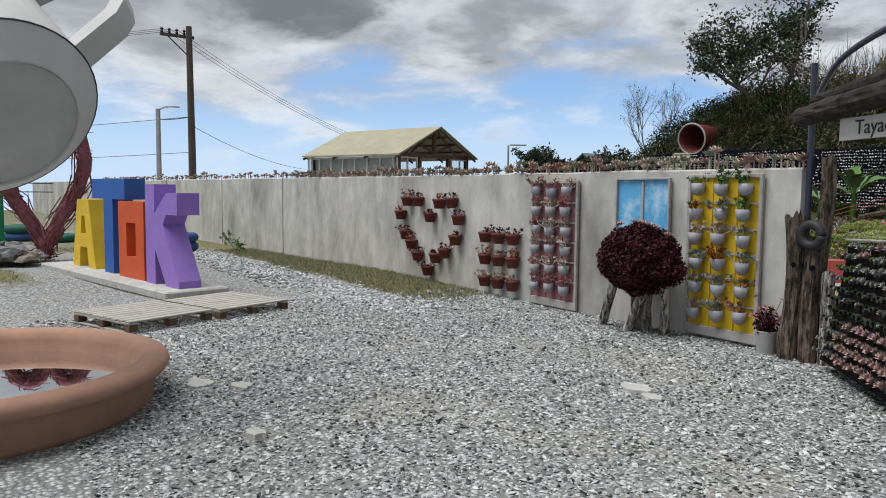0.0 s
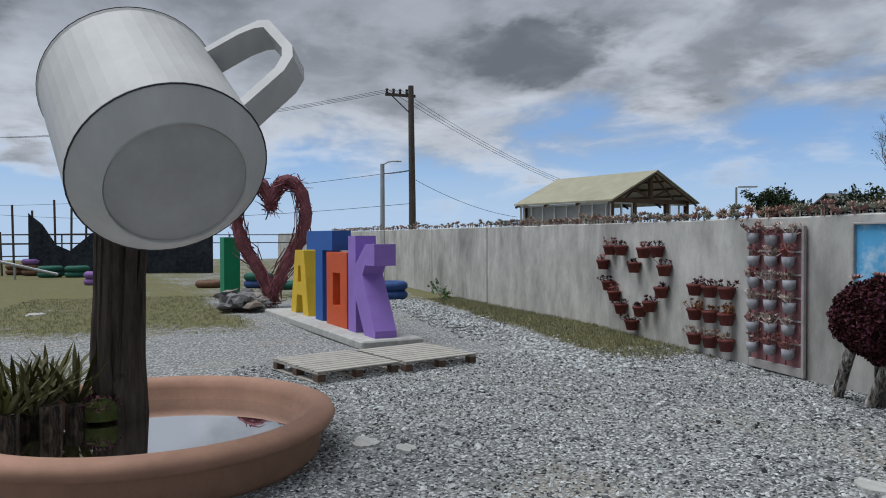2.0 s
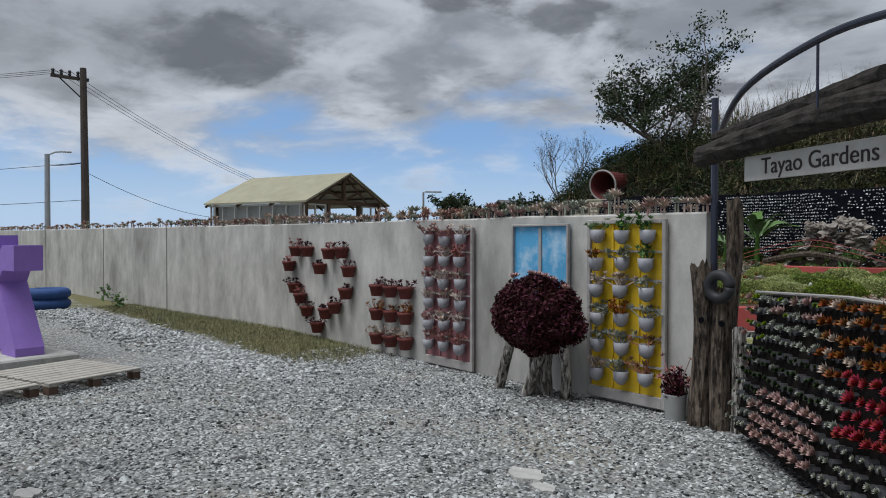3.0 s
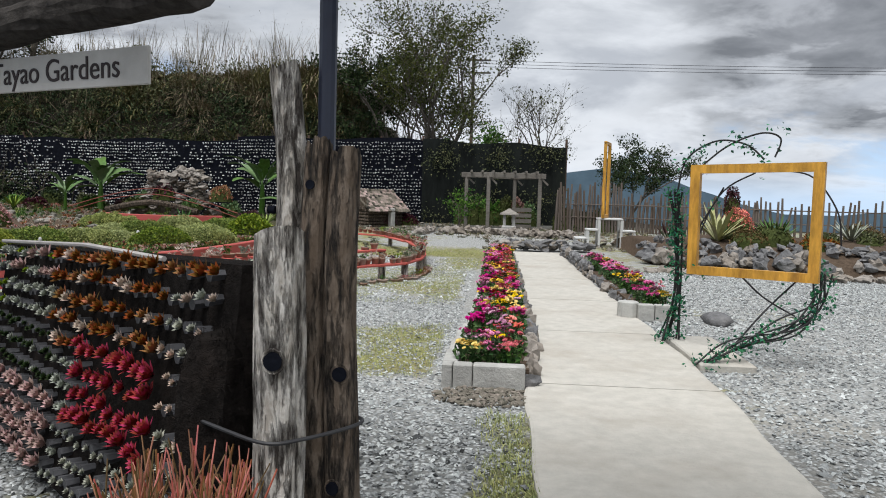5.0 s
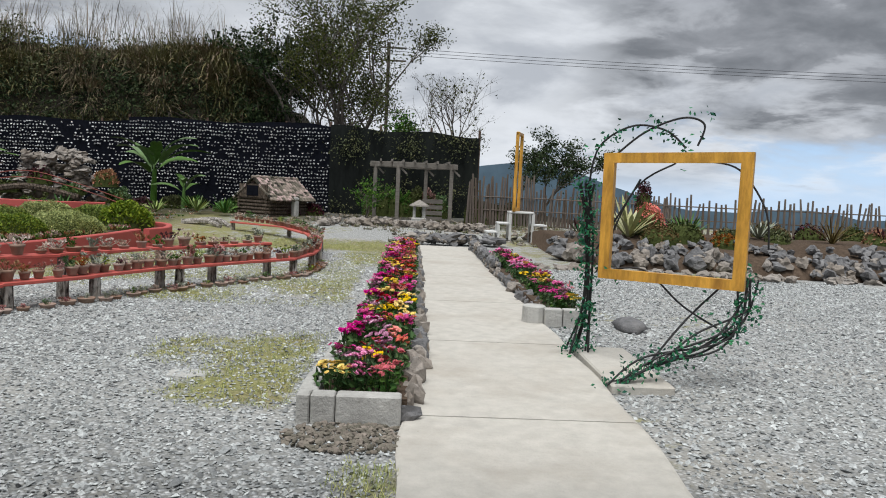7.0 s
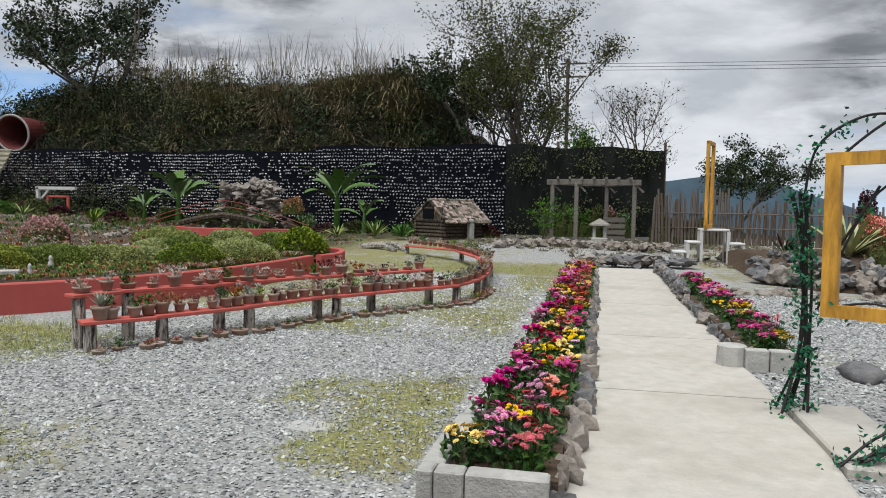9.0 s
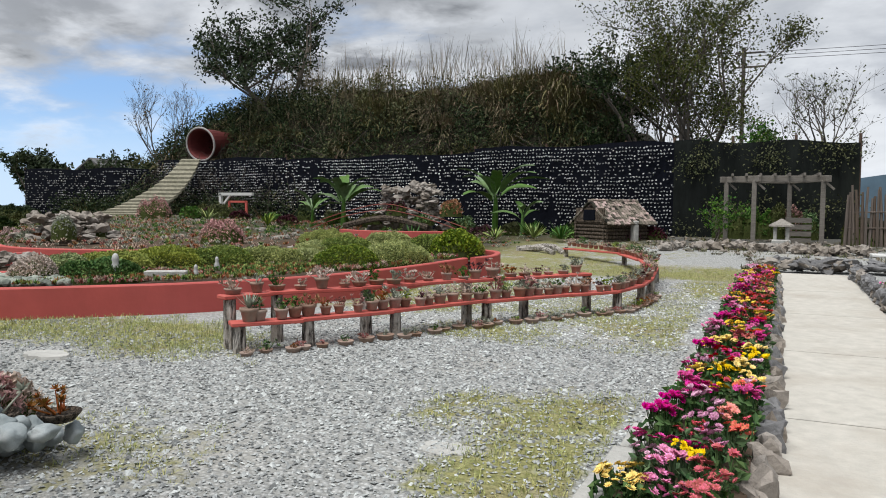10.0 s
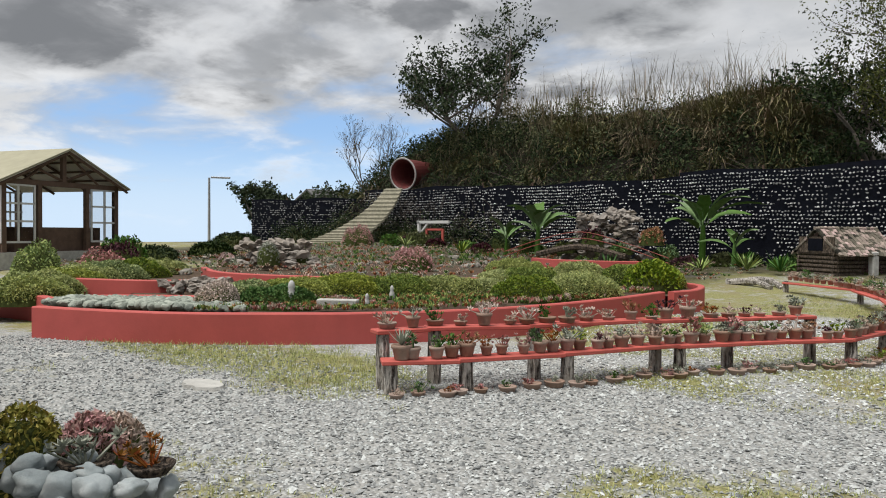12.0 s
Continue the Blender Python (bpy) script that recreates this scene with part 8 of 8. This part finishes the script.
def tyre_stack(x, y, n, colours):
    for k in range(n):
        g = Geo()
        g.lathe([(.22, .0), (.34, .0), (.40, .05), (.41, .10), (.40, .15), (.34, .20), (.22, .20), (.20, .1)], n=20)
        solid("tyre", g, M_TYRE[colours[k % len(colours)]], colours[k % len(colours)] + " painted old tyre lying on the lawn", "tyre", "painted tyres", at=(x, y, k * .2), smooth=True)


tyre_stack(-23.2, -5.5, 2, ("purple",))
tyre_stack(-23.0, -4.7, 2, ("purple",))
tyre_stack(-28.2, -7.9, 2, ("green",))
tyre_stack(-28.0, -7.0, 2, ("green",))
tyre_stack(-30.8, -9.6, 2, ("brown",))
tyre_stack(-30.2, -8.9, 3, ("brown", "brown", "purple"))
tyre_stack(-21.2, -2.3, 1, ("brown",))
tyre_stack(-20.8, -1.0, 2, ("blue", "green"))
tyre_stack(-20.0, -.2, 1, ("green",))
tyre_stack(-16.0, 1.75, 2, ("blue",))
mound(-16.0, 1.75, .3, .3, .3, L_GREEN, 260, .08, "leafy plant growing out of a tyre", 0, .4)
of = thing("old_fence", (-30, -5, 0), "old dark net fence on crooked poles", "fence")
for k, (y, h) in enumerate(((-4.9, 1.6), (-4.5, 2.6), (-3.9, 2.4), (-3.1, 2.8), (-2.6, 2.5), (-2.1, 3.0), (-1.5, 2.6), (-.6, 2.5), (.2, 2.6))):
    part("pole", Geo().tube([(0, y, -.4), (R.uniform(-.1, .1), y + R.uniform(-.12, .12), h)], .04, 6), M_POLE, of)
for z in (.7, 1.15, 1.5):
    part("rail", Geo().tube([(0, -4.9, z), (0, .3, z + .05)], .025, 5), M_POLE, of)
g = Geo()
for i in range(15):
    y = -4.0 + 6.5 * i / 14
    zt = (2.3 - 1.6 * sstep(-4, -2.6, y)) * (y < -2.6) + (.7 + 1.0 * sstep(-2.6, -1.8, y)) * (y >= -2.6)
    g.v += [(.08 + .06 * noise.noise(Vector((y, 0, 0))), y, -.3), (.08 + .1 * noise.noise(Vector((y * 2, 0, 0))), y, max(.9, zt)), (.11, y, -.3), (.11, y, max(.9, zt))]
for i in range(14):
    a = i * 4
    g.f += [(a, a + 4, a + 5, a + 1), (a + 2, a + 3, a + 7, a + 6), (a + 1, a + 5, a + 7, a + 3)]
# bluish tone paints in the sky seen through the net
part("net", g, mat("sky_tinted_net", (0.030, 0.036, 0.046), 1.0, .5, 8, .5, (.07, .08, .09), 1.5, .5, spec=.06), of)
pf = thing("pipe_fence", (-40, -4, 0), "thin dark pipe fence at the edge of the yard", "fence")
for k in range(9):
    part("post", Geo().tube([(0, -14 + 4 * k, -.5), (0, -14 + 4 * k, 1.55)], .035, 6), M_DARKRIM, pf)
for z in (1.1, 1.52):
    part("rail", Geo().tube([(0, -14, z), (0, 18, z)], .025, 6), M_DARKRIM, pf)
ml = thing("metal_rail", (-27, -9.3, 0), "sloping white metal pipe on short legs", "rail")
part("pipe", Geo().tube([(0, -1.6, 1.05), (0, 1.9, .15)], .05, 8), M_GALV, ml)
for y in (-1.0, .6):
    part("leg", Geo().tube([(0, y, -.1), (0, y, .9 - .26 * (y + 1))], .04, 6), M_GALV, ml)

# bromeliads and pots in the pond
for k, (x, y) in enumerate(((-5.05, -2.85), (-5.3, -2.65), (-5.25, -3.0), (-4.9, -2.98), (-5.45, -2.85))):
    tuft((x, y, .24), L_POND, 34, .50, .036, "dark strap-leaved bromeliad standing in the pond", 500 + k, .2, name="bromeliad")
for k, (x, y, h) in enumerate(((-4.95, -2.72, .32), (-4.85, -2.95, .30), (-5.1, -2.6, .28), (-5.15, -2.9, .3))):
    solid("stump_pot", Geo().tube([(0, 0, .05), (0, 0, h)], [.075, .07], 10, wob=.08, rng=R), M_LOGD, "short dark log planter standing in the pond", "planter", "log planters in the pond", at=(x, y, 0))
mound(-5.15, -2.45, .14, .14, .12, L_MAROON, 160, .035, "low red creeping plant in the pond", 0, .22)

# bare earth and pebbles before the block bed
g = Geo()
rng = random.Random(55)
for k in range(420):
    a, q = rng.uniform(0, 6.28), rng.random() ** .6
    g.rock((.12 + math.cos(a) * q * .38, 4.72 + math.sin(a) * q * .24, .012), rng.uniform(.010, .028), rng.uniform(.010, .024), rng.uniform(.007, .016), rng, .3)
solid("rubble", g, M_ROCKBR, "brown pebbles and rubble before the flower bed", "rubble", kind="stuff")

# trench stones beside the wall strip
g = Geo()
rng = random.Random(77)
for k in range(2600):
    x = rng.uniform(-15.5, -6.4)
    y = 2.0 + .05 * (x + 11) + rng.gauss(0, .26)
    g.rock((x, y, .015), rng.uniform(.012, .035), rng.uniform(.012, .03), rng.uniform(.01, .022), rng, .25)
solid("rubble", g, M_GRAVEL_PALE, "pale rubble strip along the grass by the wall", "rubble", kind="stuff")

# ---- grass blades and weeds ----
grass = Geo()
turf = Geo()
rng = random.Random(88)


def sow(x0, y0, x1, y1, n, L, into=grass):
    for k in range(n):
        x, y = rng.uniform(x0, x1), rng.uniform(y0, y1)
        gq = grassy(x, y)
        if gq < .45 + rng.uniform(-.1, .2) or (.36 < x < 2 and y > -1):
            continue
        z = ground_z(x, y)
        for j in range(5):
            into.blade((x + rng.gauss(0, .025), y + rng.gauss(0, .025), z), (rng.gauss(0, .5), rng.gauss(0, .5), 1), L * rng.uniform(.5, 1.2), .005, rng.uniform(.1, .6), rng, 2)


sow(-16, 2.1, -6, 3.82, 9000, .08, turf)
sow(-7, -1, .3, 3.8, 2600, .05)
sow(-4.6, 4.8, -.3, 14, 15000, .05)
sow(-9, 6, -4, 9, 6500, .08)
sow(0, 2.2, .4, 4.8, 1400, .06)
sow(-4, 14, 0, 20, 3500, .06)
sow(2, 12.5, 8, 14.5, 900, .07)
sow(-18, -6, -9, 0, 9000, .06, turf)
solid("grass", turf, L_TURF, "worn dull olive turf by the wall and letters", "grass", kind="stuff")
solid("grass", grass, L_GRASS, "thin patchy yellow-green grass in the gravel", "grass", kind="stuff")
for k, (x, y, h) in enumerate(((-16.2, 3.0, .42), (-15.6, 3.05, .36), (-4.7, 3.6, .2), (-2.1, 3.75, .18), (-1.3, 2.6, .15))):
    tree("weed", (x, y, 0), h * 1.6, .9, L_GREEN, 46, "thin green weed growing at the wall foot", 600 + k, .10 if h > .3 else .05, trunk_r=.006)

# ---- neighbour's house behind the net ----
M_HROOF = mat('grey_roof', (0.14, 0.14, 0.14), .8, .25, 3, .4)
hs_ = thing("neighbour_house", (-39.0, 37.0, 0), "grey gabled neighbour house roof behind the net wall", "house")
for s in (-1, 1):
    g = Geo().box(s * 1.15, 0, 3.45, 2.75, 3.6, .10, ry=s * .52)
    part("roof_slope", g, M_HROOF, hs_)
part("house_wall", Geo().box(0, 0, 1.2, 3.6, 3.0, 3.2), M_FRAMEW, hs_)

# ---- overhead wires ----
M_CABLE = mat("cable", (0.03, 0.03, 0.035), .7, .1, 5, 0, bump=0)


def cable(a, b, sag, r=.012):
    pts = [tuple(Vector(a).lerp(Vector(b), k / 16) - Vector((0, 0, sag * 4 * (k / 16) * (1 - k / 16)))) for k in range(17)]
    solid("cable", Geo().tube(pts, r, 5), M_CABLE, "thin black overhead power cable", "cable", "overhead cables")


for k in range(3):
    cable((-34.1, 5.35 + .32 * k, 8.4), (-57, -18 + k * .5, 8.3), .5, .010)
    cable((-34.1, 5.35 + .32 * k, 8.4), (-40 - .5 * k, 18, 4.2 + .25 * k), .35, .010)
cable((-34, 6.5, 4.6), (-57, -18, 3.6), .4, .012)
cable((-34, 6.5, 4.2), (-42, 15, 2.6), .3, .012)
cable((-34, 6.5, 4.6), (-34, 5.1, 4.4), .05, .02)
cable((-34, 6.5, 3.0), (-57, -18, 3.0), .5, .012)
for z in (11.9, 12.15, 12.4):
    cable((-2.2, 60, z), (60, 55, z - .4), .4, .018)
tp2 = thing("utility_pole", (1.8, 60, 0), "distant dark utility pole behind the trees", "utility pole")
part("pole", Geo().tube([(-4, 0, -10), (-4, 0, 12.8)], .14, 8), M_POLE, tp2)
for z in (11.4, 12.4):
    part("crossarm", Geo().box(-3.6, 0, z, 2.0, .12, .12), M_POLE, tp2)

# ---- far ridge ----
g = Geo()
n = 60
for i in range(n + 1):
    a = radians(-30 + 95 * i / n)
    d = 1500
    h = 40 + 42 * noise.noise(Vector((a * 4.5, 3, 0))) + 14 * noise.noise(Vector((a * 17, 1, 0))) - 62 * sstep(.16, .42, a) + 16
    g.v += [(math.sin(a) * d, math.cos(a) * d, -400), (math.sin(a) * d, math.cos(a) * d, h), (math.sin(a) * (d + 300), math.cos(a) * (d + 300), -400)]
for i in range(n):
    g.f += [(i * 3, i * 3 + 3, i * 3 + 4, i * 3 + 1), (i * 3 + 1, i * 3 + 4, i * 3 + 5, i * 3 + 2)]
solid("backdrop_ridge", g, M_RIDGE, "wooded mountain ridge far off with blue-grey haze in its colour", "mountain", kind="structure")
